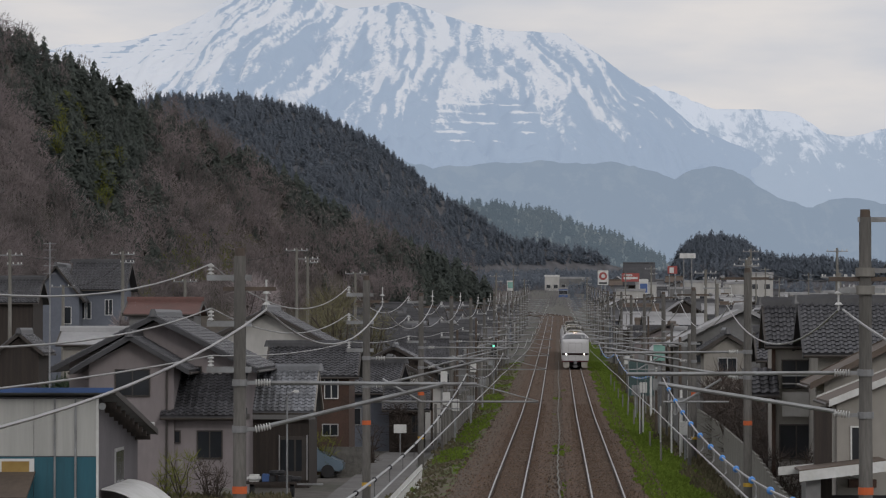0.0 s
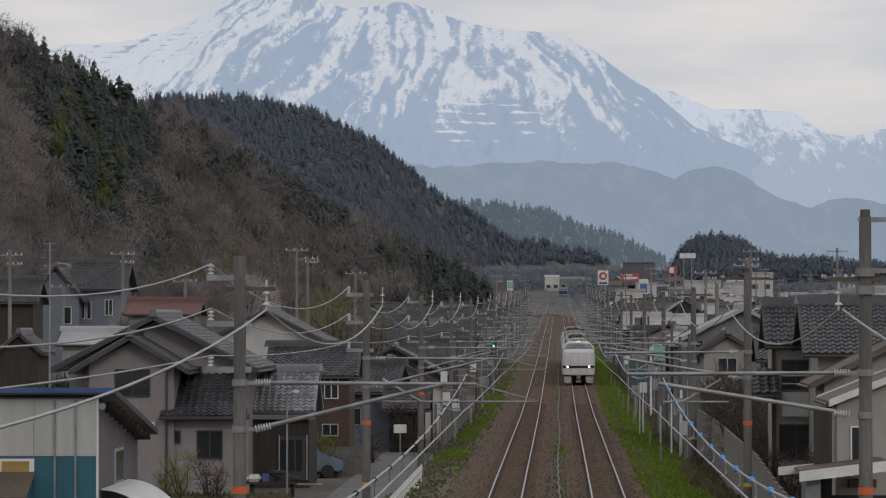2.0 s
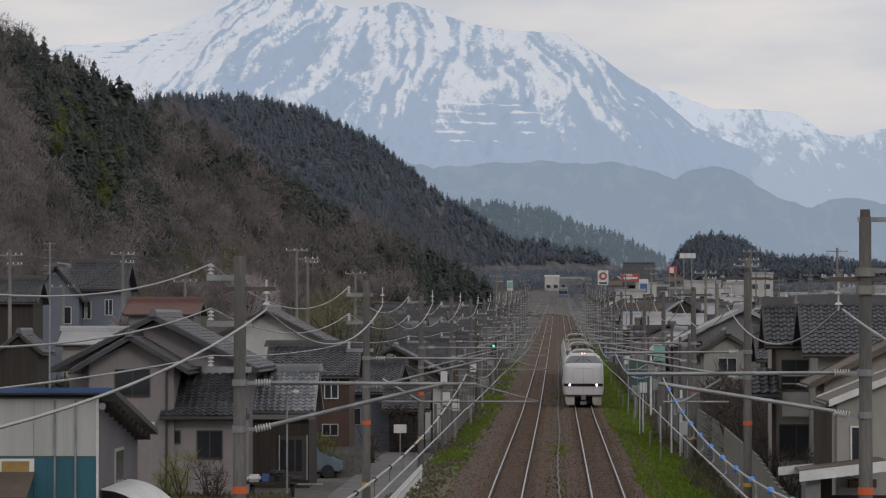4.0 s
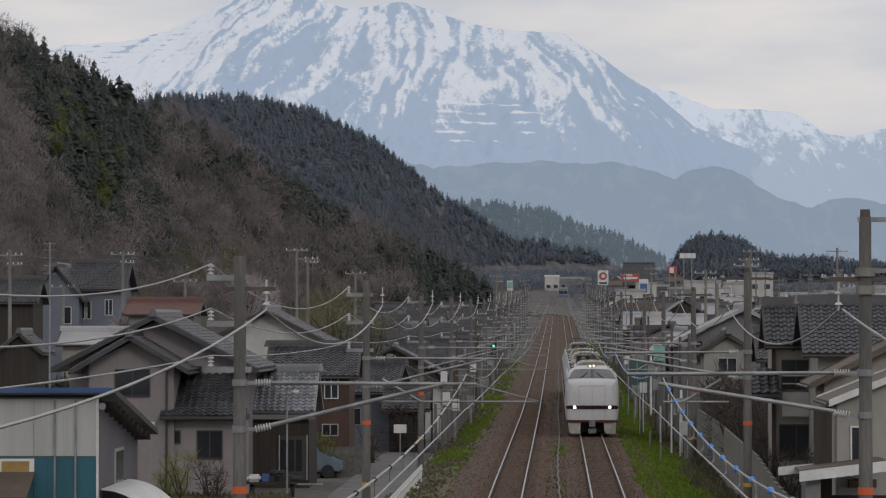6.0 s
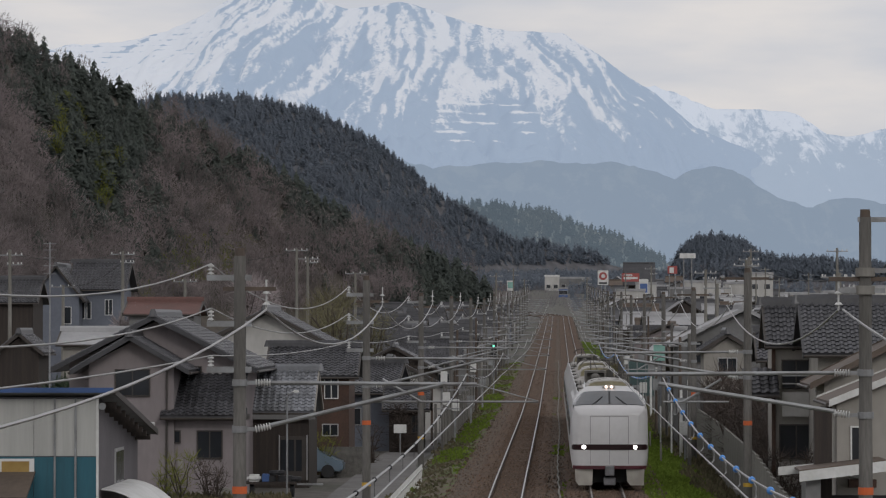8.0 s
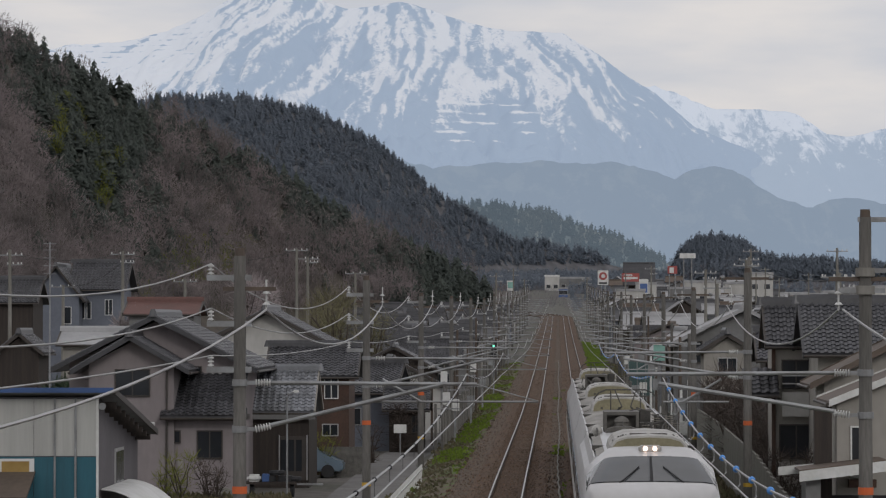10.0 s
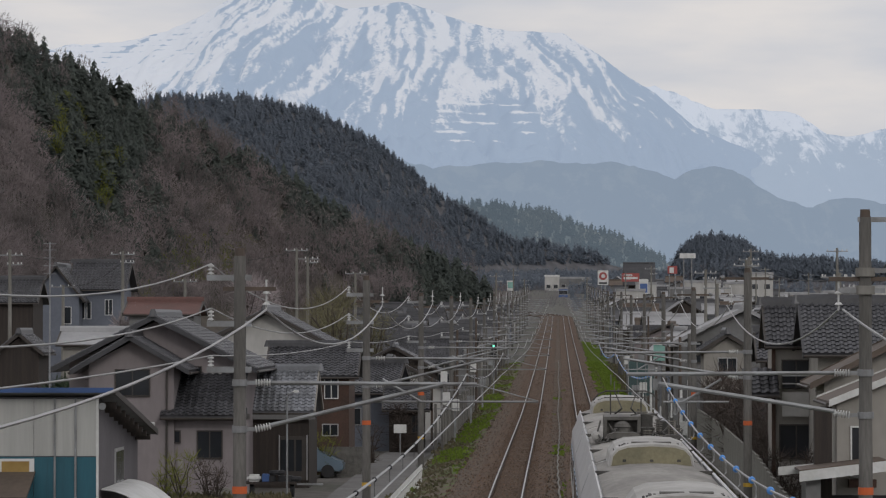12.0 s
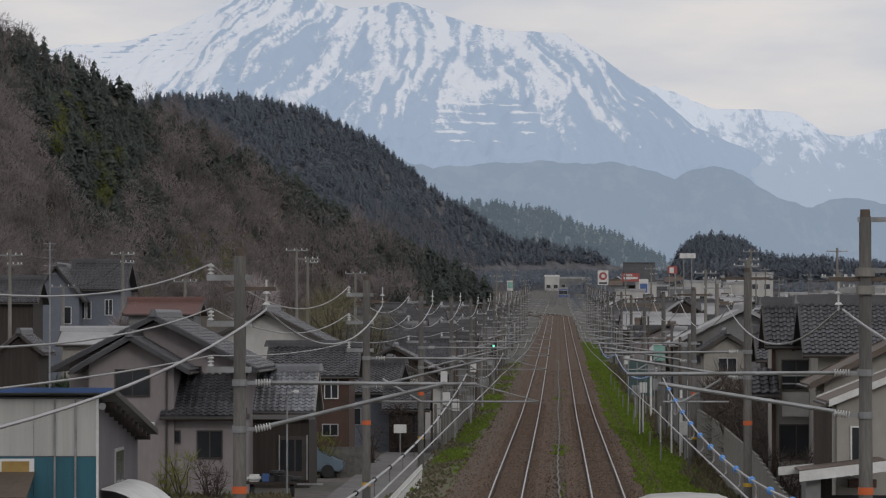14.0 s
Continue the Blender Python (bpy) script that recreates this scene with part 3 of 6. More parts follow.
    wood("valley_conifers", flat, 4, 150, 1000, 1340, 500, 26, "conifer", M_CONIFER_FAR, "dark conifers between the far houses", (3, 6), -30, 4, 7)
    wood("valley_trees_left", flat, -16, -9, 420, 800, 160, 27, 70, M_BARE, "leafless trees at the foot of the hillside", (3, 5.5), -30)
    wood("field_hedge", flat, -45, 60, 1010, 1480, 1000, 28, 60, M_BARE_FAR, "low leafless hedges and scrub across the valley", (2, 4.5), -30)


# ---- the train ----
M_TRAIN = mat("train_white_paint", (0.55, 0.545, 0.55), (0.48, 0.475, 0.475), 0.5, 0.32, fine=0.03)
M_ROOF = mat("dusty_train_roof", (0.34, 0.325, 0.3), (0.2, 0.19, 0.175), 0.8, 0.85, fine=0.12, stretch=(1, 0.3, 1))
M_ACGREY = mat("pale_grey_cover", (0.46, 0.45, 0.43), (0.33, 0.32, 0.3), 0.9, 0.7, fine=0.1)
M_ACEND = mat("dusty_olive_panel", (0.26, 0.235, 0.15), (0.19, 0.175, 0.115), 1.5, 0.85, fine=0.12)
M_GEAR = mat("sooty_roof_gear", (0.085, 0.08, 0.073), (0.05, 0.048, 0.044), 3, 0.8, fine=0.2)
M_GEARLIGHT = mat("grey_insulator_stack", (0.14, 0.133, 0.12), (0.085, 0.08, 0.073), 4, 0.7)
M_DISC = mat("dusty_brown_disc", (0.17, 0.155, 0.13), (0.11, 0.1, 0.085), 4, 0.6)
M_MAROON = mat("maroon_stripe", (0.17, 0.045, 0.06), (0.13, 0.04, 0.05), 2, 0.4)
M_DARKBAND = mat("dark_maroon_band", (0.045, 0.015, 0.018), (0.035, 0.013, 0.015), 2, 0.3)
M_JOINT = mat("grey_panel_joint", (0.26, 0.255, 0.26), (0.2, 0.195, 0.2), 2, 0.6)
# tinted glass, its base colour lightened to imitate reflected sky
M_SHIELD = mat("sky_toned_tinted_glass", (0.1, 0.105, 0.112), (0.08, 0.085, 0.09), 1, 0.1)
M_LAMP = mat("lit_headlamp", (0.9, 0.9, 0.88), (0.9, 0.9, 0.88), 1, 0.3, glow=(1, 0.97, 0.92, 5))
M_TOPLAMP = mat("lit_top_lamp", (0.9, 0.85, 0.8), (0.9, 0.85, 0.8), 1, 0.3, glow=(1, 0.72, 0.6, 2.6))
M_SKIRT = mat("dusty_grey_skirt", (0.42, 0.4, 0.36), (0.3, 0.28, 0.25), 1.5, 0.8)
M_COUPLER = mat("worn_grey_steel", (0.2, 0.2, 0.21), (0.12, 0.12, 0.12), 3, 0.6, 0.3, fine=0.15)
M_UNDER = mat("underframe_black", (0.02, 0.02, 0.02), (0.012, 0.012, 0.012), 3, 0.9)

# stations along the nose: distance back, half width, top, bottom
NOSE = [(0.0, 1.12, 2.66, 0.7), (0.06, 1.3, 2.82, 0.68), (0.2, 1.4, 2.94, 0.67), (0.5, 1.44, 3.03, 0.66), (1.0, 1.45, 3.24, 0.66), (1.5, 1.455, 3.45, 0.66),
        (2.0, 1.455, 3.62, 0.66), (2.5, 1.455, 3.69, 0.66), (3.2, 1.455, 3.66, 0.66), (4.6, 1.455, 3.58, 0.66), (20.1, 1.455, 3.56, 0.66)]


def nose_ring(s, w, top, low):
    """Half the section of the front car at one station, from the roof's middle down: boxy at the face, rounder behind."""
    k = min(1.0, max(0.0, (s - 0.4) / 1.6))
    f = (0.9 - 0.3 * k) * w
    pts = [(0, top), (0.5 * f, top - 0.006), (0.85 * f, top - 0.02), (f, top - 0.05), (f + (0.97 * w - f) * 0.45, top - 0.09 - 0.15 * k), (0.93 * w, top - 0.15 - 0.33 * k), (0.975 * w, top - 0.3 - 0.5 * k),
           (0.99 * w, 1.9), (w, 1.45), (0.985 * w, 1.05), (0.94 * w, low)]
    return pts


def train_section(w=1.455, top=3.5):
    half = [(0, top), (0.45, top - 0.02), (0.85, top - 0.07), (1.1, top - 0.16), (1.22, top - 0.3), (1.4, top - 0.78), (w - 0.01, 2.2), (w, 1.5), (w - 0.02, 1.0), (w - 0.09, 0.5)]
    return half


def loft(bm, rings):
    """Skin over mirrored half sections [(y, [(x, z)...])]."""
    rows = []
    for y, half in rings:
        full = [(-x, z) for x, z in half[::-1]] + [(x, z) for x, z in half[1:]]
        rows.append([bm.verts.new((x, y, z)) for x, z in full])
    for a, b in zip(rows, rows[1:]):
        for i in range(len(a) - 1):
            bm.faces.new((a[i], a[i + 1], b[i + 1], b[i]))
    bm.faces.new(rows[0])
    bm.faces.new(rows[-1][::-1])


def on_nose(u, s, lift=0.0):
    """A point on the front car's skin above the shoulder: u across (-1 to 1 of the upper section), s back."""
    for a, b in zip(NOSE, NOSE[1:]):
        if a[0] <= s <= b[0]:
            k = (s - a[0]) / (b[0] - a[0])
            w, top, low = (a[i] + (b[i] - a[i]) * k for i in (1, 2, 3))
            ring = nose_ring(s, w, top, low)[:7]
            t = abs(u) * 6
            i = min(5, int(t))
            x = ring[i][0] + (ring[i + 1][0] - ring[i][0]) * (t - i)
            z = ring[i][1] + (ring[i + 1][1] - ring[i][1]) * (t - i)
            return Vector((math.copysign(x, u), s - lift * 0.4, z + lift))


def ac_unit(train, y0, length=4.2):
    """A humped roof cooler with louvred shoulders and a flat end panel towards the front."""
    z0, h, w = 3.44, 0.43, 0.87
    bm = bmesh.new()
    half = [(0, z0 + h + 0.06), (0.5, z0 + h + 0.03), (0.72, z0 + h - 0.05), (0.83, z0 + h * 0.55), (w, z0)]
    small = [(x * 0.97, z0 + (z - z0) * 0.94) for x, z in half]
    loft(bm, [(y0, small), (y0 + 0.14, half), (y0 + length - 0.14, half), (y0 + length, small)])
    unit = part("roof_cooler", bm, M_ACGREY, train, "pale grey humped roof cooler", smooth=False)
    bm = bmesh.new()
    flat = [(x * 0.93, z0 + 0.02 + (z - z0) * 0.8) for x, z in half]
    loft(bm, [(y0 - 0.02, flat), (y0 + 0.03, flat)])
    end = part("end_panel", bm, M_ACEND, unit, "dusty olive end panel")
    for sx in (-0.55, 0, 0.55):
        bm = bmesh.new()
        box(bm, sx - 0.035, sx + 0.035, y0 - 0.03, y0 - 0.018, z0 + 0.1, z0 + 0.15)
        part("latch", bm, M_GEAR, unit)
    for side in (-1, 1):
        for i in range(4):
            x = side * (0.54 + 0.07 * i)
            zt = z0 + h - 0.015 - 0.05 * i * 0.5
            bm = bmesh.new()
            box(bm, x - 0.02, x + 0.02, y0 + 0.2, y0 + 0.75, zt - 0.02, zt + 0.04 - 0.012 * i)
            part("louvre", bm, M_GEAR, unit)
    for k in range(4):
        bm = bmesh.new()
        box(bm, -0.66 + 0.055 * k, -0.625 + 0.055 * k, y0 + 0.17, y0 + 0.34, z0 + h - 0.06, z0 + h + 0.004 + 0.012 * k)
        part("lettering_bar", bm, M_GEAR, unit)
    for x in (-0.22, 0.22):
        bm = bmesh.new()
        box(bm, x - 0.18, x + 0.18, y0 + 0.22, y0 + 0.55, z0 + h + 0.03, z0 + h + 0.062)
        part("vent_grille", bm, M_GEARLIGHT, unit)


def roof_gear(train, y0):
    """The high-voltage gear: an open frame with a domed breaker, stacks of insulator discs, boxes, pipes and cables."""
    z0 = 3.44
    bm = bmesh.new()
    box(bm, -1.0, 1.05, y0 - 0.7, y0 + 2.7, z0 + 0.01, z0 + 0.035)
    gear = part("gear_tray", bm, M_GEAR, train, "sooty tray of high-voltage gear on the roof")
    for x0, x1, za, zb in ((-0.78, -0.7, 0.06, 0.6), (0.02, 0.1, 0.06, 0.6), (-0.7, 0.02, 0.52, 0.6), (-0.7, 0.02, 0.06, 0.14)):
        bm = bmesh.new()
        box(bm, x0, x1, y0 + 0.45, y0 + 2.3, z0 + za, z0 + zb)
        part("frame_plate", bm, M_GEARLIGHT, gear, "dusty grey frame plate")
    bm = bmesh.new()
    box(bm, -0.7, 0.02, y0 + 0.75, y0 + 2.3, z0 + 0.14, z0 + 0.52)
    part("breaker_box", bm, M_GEARLIGHT, gear)
    bm = bmesh.new()
    lathe(bm, (-0.34, y0 + 0.42, z0 + 0.1), (-0.34, y0 + 0.42, z0 + 0.5), [(0, 0.25), (0.3, 0.24), (0.35, 0.18), (0.6, 0.17), (0.65, 0.2), (0.85, 0.16), (1, 0.05)], 14)
    part("breaker_dome", bm, M_GEARLIGHT, gear, "grey stepped breaker dome")
    bm = bmesh.new()
    prism(bm, [(-0.75, 0.0), (0.1, 0.0), (0.05, 0.1), (-0.1, 0.15), (-0.55, 0.15), (-0.7, 0.1)], (0, y0 - 0.35, z0 + 0.1), (0, y0 + 0.1, z0 + 0.1), (1, 0, 0), (0, 0, 1))
    part("cable_trough", bm, M_GEARLIGHT, gear, "bent grey cable trough")
    for x0, x1, ya, yb, zt in ((0.12, 0.45, 1.0, 1.6, 0.32), (0.55, 1.0, 1.6, 2.3, 0.46), (0.15, 0.6, -0.45, -0.05, 0.15), (0.14, 0.42, 1.8, 2.5, 0.62), (0.66, 1.0, -0.55, -0.2, 0.2)):
        bm = bmesh.new()
        box(bm, x0, x1, y0 + ya, y0 + yb, z0 + 0.01, z0 + zt)
        bmesh.ops.bevel(bm, geom=bm.edges[:], offset=0.015, segments=1, affect="EDGES")
        part("switch_box", bm, M_GEAR, gear)
    for x, y, n in ((0.26, 0.25, 5), (0.52, 0.75, 8), (0.56, 0.2, 3), (0.84, 0.45, 9), (0.98, 0.05, 6), (0.86, 1.2, 8)):
        for k in range(n):
            bm = bmesh.new()
            z = z0 + 0.04 + k * 0.055
            tube(bm, (x, y0 + y, z), (x, y0 + y, z + 0.022), 0.105, 0.095, 10)
            part("insulator_disc", bm, M_DISC, gear)
        bm = bmesh.new()
        tube(bm, (x, y0 + y, z0 + 0.03), (x, y0 + y, z0 + 0.08 + n * 0.055), 0.05, 0.045, 8)
        part("insulator_core", bm, M_GEAR, gear)
    rr = random.Random(int(y0 * 10))
    for k in range(9):
        bm = bmesh.new()
        x = -0.95 + 0.23 * k
        line(bm, [(x, y0 - 0.6, z0 + 0.04), (x + rr.uniform(-0.15, 0.15), y0 - 0.3, z0 + rr.uniform(0.1, 0.2)), (x + rr.uniform(-0.1, 0.25), y0 + 0.1, z0 + rr.uniform(0.15, 0.34)), (x + rr.uniform(0, 0.3), y0 + 0.6, z0 + rr.uniform(0.1, 0.5))], 0.022, 6)
        part("cable", bm, M_GEAR, gear)
    for x, zt in ((0.12, 0.62), (0.7, 0.5)):
        bm = bmesh.new()
        line(bm, [(x - 0.25, y0 + 0.9, z0 + zt), (x, y0 + 0.8, z0 + zt + 0.06), (x + 0.3, y0 + 0.85, z0 + zt - 0.02)], 0.018, 6)
        part("busbar", bm, M_GEARLIGHT, gear)
    bm = bmesh.new()
    lathe(bm, (-0.95, y0 - 0.1, z0 + 0.13), (-0.95, y0 + 1.5, z0 + 0.13), [(0, 0.05), (0.05, 0.13), (0.95, 0.13), (1, 0.05)], 12)
    part("air_tank", bm, M_ACGREY, gear, "pale grey air tank")


def pantograph(train, y0):
    """A raised single-arm current collector."""
    z0 = 3.46
    bm = bmesh.new()
    for x in (-0.55, 0.55):
        box(bm, x - 0.04, x + 0.04, y0 - 0.8, y0 + 0.9, z0 + 0.12, z0 + 0.17)
    for y in (-0.8, 0.85):
        box(bm, -0.6, 0.6, y0 + y, y0 + y + 0.08, z0 + 0.12, z0 + 0.18)
    for x in (-0.55, 0.55):
        for y in (-0.7, 0.8):
            tube(bm, (x, y0 + y, z0 - 0.04), (x, y0 + y, z0 + 0.12), 0.06, 0.05, 8)
    base = part("pantograph_base", bm, M_GEAR, train, "sooty steel pantograph frame on insulators")
    bm = bmesh.new()
    for x in (-0.5, 0.5):
        tube(bm, (x * 0.7, y0 + 0.8, z0 + 0.18), (x * 0.25, y0 - 0.7, z0 + 0.42), 0.024)
    part("lower_arm", bm, M_GEAR, base)
    for s in (-1, 1):
        for nm, p, q, r in (("upper_arm", (0.12 * s, y0 - 0.7, z0 + 0.42), (0.3 * s, y0 + 0.1, z0 + 0.86), 0.018), ("upright", (s * 0.42, y0 + 0.1, z0), (s * 0.42, y0 + 0.1, z0 + 0.84), 0.018)):
            bm = bmesh.new()
            tube(bm, p, q, r)
            part(nm, bm, M_GEAR, base)
    for z in (0.7, 0.3):
        bm = bmesh.new()
        tube(bm, (-0.6, y0 + 0.1, z0 + z), (0.6, y0 + 0.1, z0 + z), 0.018)
        part("cross_bar", bm, M_GEARLIGHT, base)
    bm = bmesh.new()
    for dy in (-0.16, 0.16):
        line(bm, [(-0.9, y0 + dy + 0.1, z0 + 0.62), (-0.76, y0 + dy + 0.1, z0 + 0.79), (-0.55, y0 + dy + 0.1, z0 + 0.88), (0.55, y0 + dy + 0.1, z0 + 0.88), (0.76, y0 + dy + 0.1, z0 + 0.79), (0.9, y0 + dy + 0.1, z0 + 0.62)], 0.02, 6)
    part("collector_head", bm, M_GEAR, base)


def build_train():
    train = thing("express_train", "white express train with maroon stripe and lit headlamps on track", "train")
    # front car
    bm = bmesh.new()
    loft(bm, [(s, nose_ring(s, w, top, low)) for s, w, top, low in NOSE])
    part("front_car_body", bm, M_TRAIN, train, "glossy white front car with a blunt nose", smooth=True)
    # windscreen on the slope, in three panes with corner panes
    def screen(name, u0, u1, s0, s1, lift, material, label):
        bm = bmesh.new()
        rows = [[bm.verts.new(on_nose(u0 + (u1 - u0) * j / 12, s0 + (s1 - s0) * i / 6, lift)) for j in range(13)] for i in range(7)]
        for a, b in zip(rows, rows[1:]):
            for j in range(12):
                bm.faces.new((a[j], a[j + 1], b[j + 1], b[j]))
        part(name, bm, material, train, label, smooth=True)
    screen("windscreen_frame", -0.86, 0.86, 0.47, 1.66, 0.007, M_BLACK, "black rubber windscreen surround")
    for u0, u1 in ((-0.84, -0.53), (-0.51, -0.008), (0.008, 0.51), (0.53, 0.84)):
        screen("windscreen_pane", u0, u1, 0.5, 1.62, 0.014, M_SHIELD, "dark tinted windscreen")
    for x in (-0.17, 0.17):
        bm = bmesh.new()
        p, q = on_nose(x * 0.45, 1.1, 0.03), on_nose(x * 0.9, 0.5, 0.04)
        line(bm, [p, q, q + Vector((x * 0.5, -0.02, -0.05))], 0.016, 6)
        part("wiper", bm, M_BLACK, train)
    for x in (-0.1, 0.1):
        bm = bmesh.new()
        c = Vector((x, 2.02, 3.66))
        tube(bm, c, c + Vector((0, -0.16, -0.005)), 0.05, 0.05, 14)
        part("top_lamp", bm, M_TOPLAMP, train, "lit round roof lamp")
    bm = bmesh.new()
    box(bm, -0.24, 0.24, 1.9, 2.3, 3.55, 3.72)
    bmesh.ops.bevel(bm, geom=bm.edges[:], offset=0.04, segments=2, affect="EDGES")
    part("lamp_housing", bm, M_ACGREY, train)
    # face: door outline, band, headlamps, stripe
    for x in (-0.71, 0.0, 0.69):
        bm = bmesh.new()
        box(bm, x - 0.008, x + 0.008, -0.006, 0.05, 0.85, 2.6)
        part("door_joint", bm, M_JOINT, train)
    bm = bmesh.new()
    box(bm, -0.71, 0.69, -0.006, 0.05, 2.6, 2.625)
    part("door_joint", bm, M_JOINT, train)
    bm = bmesh.new()
    ring = []
    for x in (-1.4, -1.34, -1.2, -0.9, -0.4, 0, 0.4, 0.9, 1.2, 1.34, 1.4):
        y = 0.22 if abs(x) > 1.38 else 0.1 if abs(x) > 1.3 else 0.012 if abs(x) > 1.1 else -0.012
        ring.append((bm.verts.new((x, y - 0.02, 1.37 + 0.05 * (abs(x) > 1.38))), bm.verts.new((x, y - 0.02, 1.57 - 0.05 * (abs(x) > 1.38)))))
    for a, b in zip(ring, ring[1:]):
        bm.faces.new((a[0], b[0], b[1], a[1]))
    bmesh.ops.solidify(bm, geom=bm.faces[:], thickness=0.03)
    part("lamp_band", bm, M_DARKBAND, train, "dark maroon band across the nose")
    for x in (-0.945, 0.945):
        bm = bmesh.new()
        tube(bm, (x, -0.06, 1.47), (x, 0.05, 1.47), 0.078, 0.078, 16)
        part("headlamp", bm, M_LAMP, train, "lit white headlamp")
    bm = bmesh.new()
    ring = []
    for x in (-1.36, -1.25, -1.05, -0.5, 0, 0.5, 1.05, 1.25, 1.36):
        y = 0.2 if abs(x) > 1.3 else 0.06 if abs(x) > 1.2 else -0.01
        ring.append((bm.verts.new((x, y - 0.03, 0.66)), bm.verts.new((x, y - 0.03, 0.79))))
    for a, b in zip(ring, ring[1:]):
        bm.faces.new((a[0], b[0], b[1], a[1]))
    bmesh.ops.solidify(bm, geom=bm.faces[:], thickness=0.04)
    part("nose_stripe", bm, M_MAROON, train, "maroon stripe under the nose")
    for x0, x1 in ((-1.28, -0.62), (0.62, 1.28)):
        bm = bmesh.new()
        prism(bm, [(x0, 0.66), (x0 + 0.03, 0.2), (x0 + 0.14, 0.06), (x1 - 0.02, 0.06), (x1, 0.66)], (0, 0.06, 0), (0, 1.4, 0), (1, 0, 0), (0, 0, 1))
        part("skirt", bm, M_SKIRT, train, "dusty grey skirt beside the coupler")
    bm = bmesh.new()
    box(bm, -0.17, 0.17, -0.28, 0.5, 0.42, 0.78)
    box(bm, -0.22, 0.22, -0.1, 0.5, 0.06, 0.34)
    bmesh.ops.bevel(bm, geom=bm.edges[:], offset=0.03, segments=1, affect="EDGES")
    part("coupler", bm, M_COUPLER, train, "grey coupler under the nose")
    bm = bmesh.new()
    box(bm, -1.1, 1.1, 0.6, 99.0, 0.14, 0.72)
    part("underframe", bm, M_UNDER, train, "black underframe and bogies")
    for y in (3.0, 5.1, 15.5, 17.6):
        for x in (-0.57, 0.57):
            bm = bmesh.new()
            tube(bm, (x - 0.06, y, 0.43), (x + 0.06, y, 0.43), 0.43, 0.43, 20)
            part("wheel", bm, M_RUSTSTEEL, train)
    # the following cars
    for i in range(1, 5):
        bm = bmesh.new()
        y0, y1 = 20.4 * i, 20.4 * i + 20.0
        if i < 4:
            loft(bm, [(y0, train_section()), (y1, train_section())])
        else:
            loft(bm, [(y0, train_section()), (y0 + 16.4, train_section()), (y0 + 18.2, [(x, min(z, 3.0 + (z - 3.0) * 0.4)) for x, z in train_section()]), (y0 + 19.2, [(x * 0.8, min(z, 2.4)) for x, z in train_section()])])
        part("car_body", bm, M_TRAIN, train, "white carriage body")
    for i in range(5):
        y0, y1 = 20.4 * i + (3.6 if i == 0 else 0.15), 20.4 * i + (16.0 if i == 4 else 19.9)
        z = 0.07 if i == 0 else 0.0
        bm = bmesh.new()
        prism(bm, [(-1.1, 3.36 + z), (-0.85, 3.447 + z), (-0.45, 3.5 + z), (0, 3.515 + z), (0.45, 3.5 + z), (0.85, 3.447 + z), (1.1, 3.36 + z), (0.9, 3.3), (-0.9, 3.3)], (0, y0, 0), (0, y1, 0), (1, 0, 0), (0, 0, 1))
        roof = part("roof_skin", bm, M_ROOF, train, "dusty grey roof of the carriage")
        for k in range(2):
            y = y0 + (k + 0.5) * (y1 - y0) / 2
            for x in (-1.0, 1.0):
                bm = bmesh.new()
                box(bm, x - 0.16, x + 0.16, y, y + 0.14, 3.36, 3.44 + z)
                part("roof_step", bm, M_GEAR, roof)
        for s in (-1, 1):
            bm = bmesh.new()
            prism(bm, [(s * 1.2, 3.2), (s * 1.13, 3.4), (s * 1.17, 3.42), (s * 1.25, 3.22)], (0, y0, 0), (0, y1, 0), (1, 0, 0), (0, 0, 1))
            part("rain_gutter", bm, M_TRAIN, roof)
        for k in range(7):
            for s in (-1, 1):
                bm = bmesh.new()
                y = y0 + 1.6 + k * (y1 - y0 - 3) / 7
                box(bm, s * 1.449 - 0.012, s * 1.449 + 0.012, y, y + 1.5, 1.75, 2.45)
                part("side_window", bm, M_SHIELD, train)
        if i:
            bm = bmesh.new()
            box(bm, -0.7, 0.7, 20.4 * i - 0.45, 20.4 * i + 0.05, 0.9, 3.0)
            part("gangway", bm, M_BLACK, train, "black corridor bellows")
    for y in (3.0, 38.0, 57.6, 93.0):
        ac_unit(train, y, 4.0)
    for y in (15.6, 70.5):
        roof_gear(train, y)
    for y in (28.0, 84.0):
        pantograph(train, y)
    return train


def train_pose(y):
    """Where the train stands when its nose is y metres up the line."""
    z, tail = rail_z(y), rail_z(y + 118.0)
    x = float(np.interp(y, [90, 133, 178, 260], [1.93, 1.89, 1.83, 1.76]))
    return pose(x, y, z, math.degrees(math.atan2(tail - z, 118.0)), 0, 0.05)


# ---- railway poles, brackets and wires ----
def insulator_row(bm, p0, p1, n, r):
    """A ribbed insulator between two points, turned in one piece."""
    prof = [(0, r * 0.4)]
    for i in range(n):
        prof += [((i + 0.2) / n, r * 0.4), ((i + 0.25) / n, r), ((i + 0.6) / n, r * 0.75), ((i + 0.65) / n, r * 0.4)]
    lathe(bm, p0, p1, prof + [(1, r * 0.4)])


POLE_STEP = 49.0
POLES = [74.0 + POLE_STEP * i for i in range(15)]


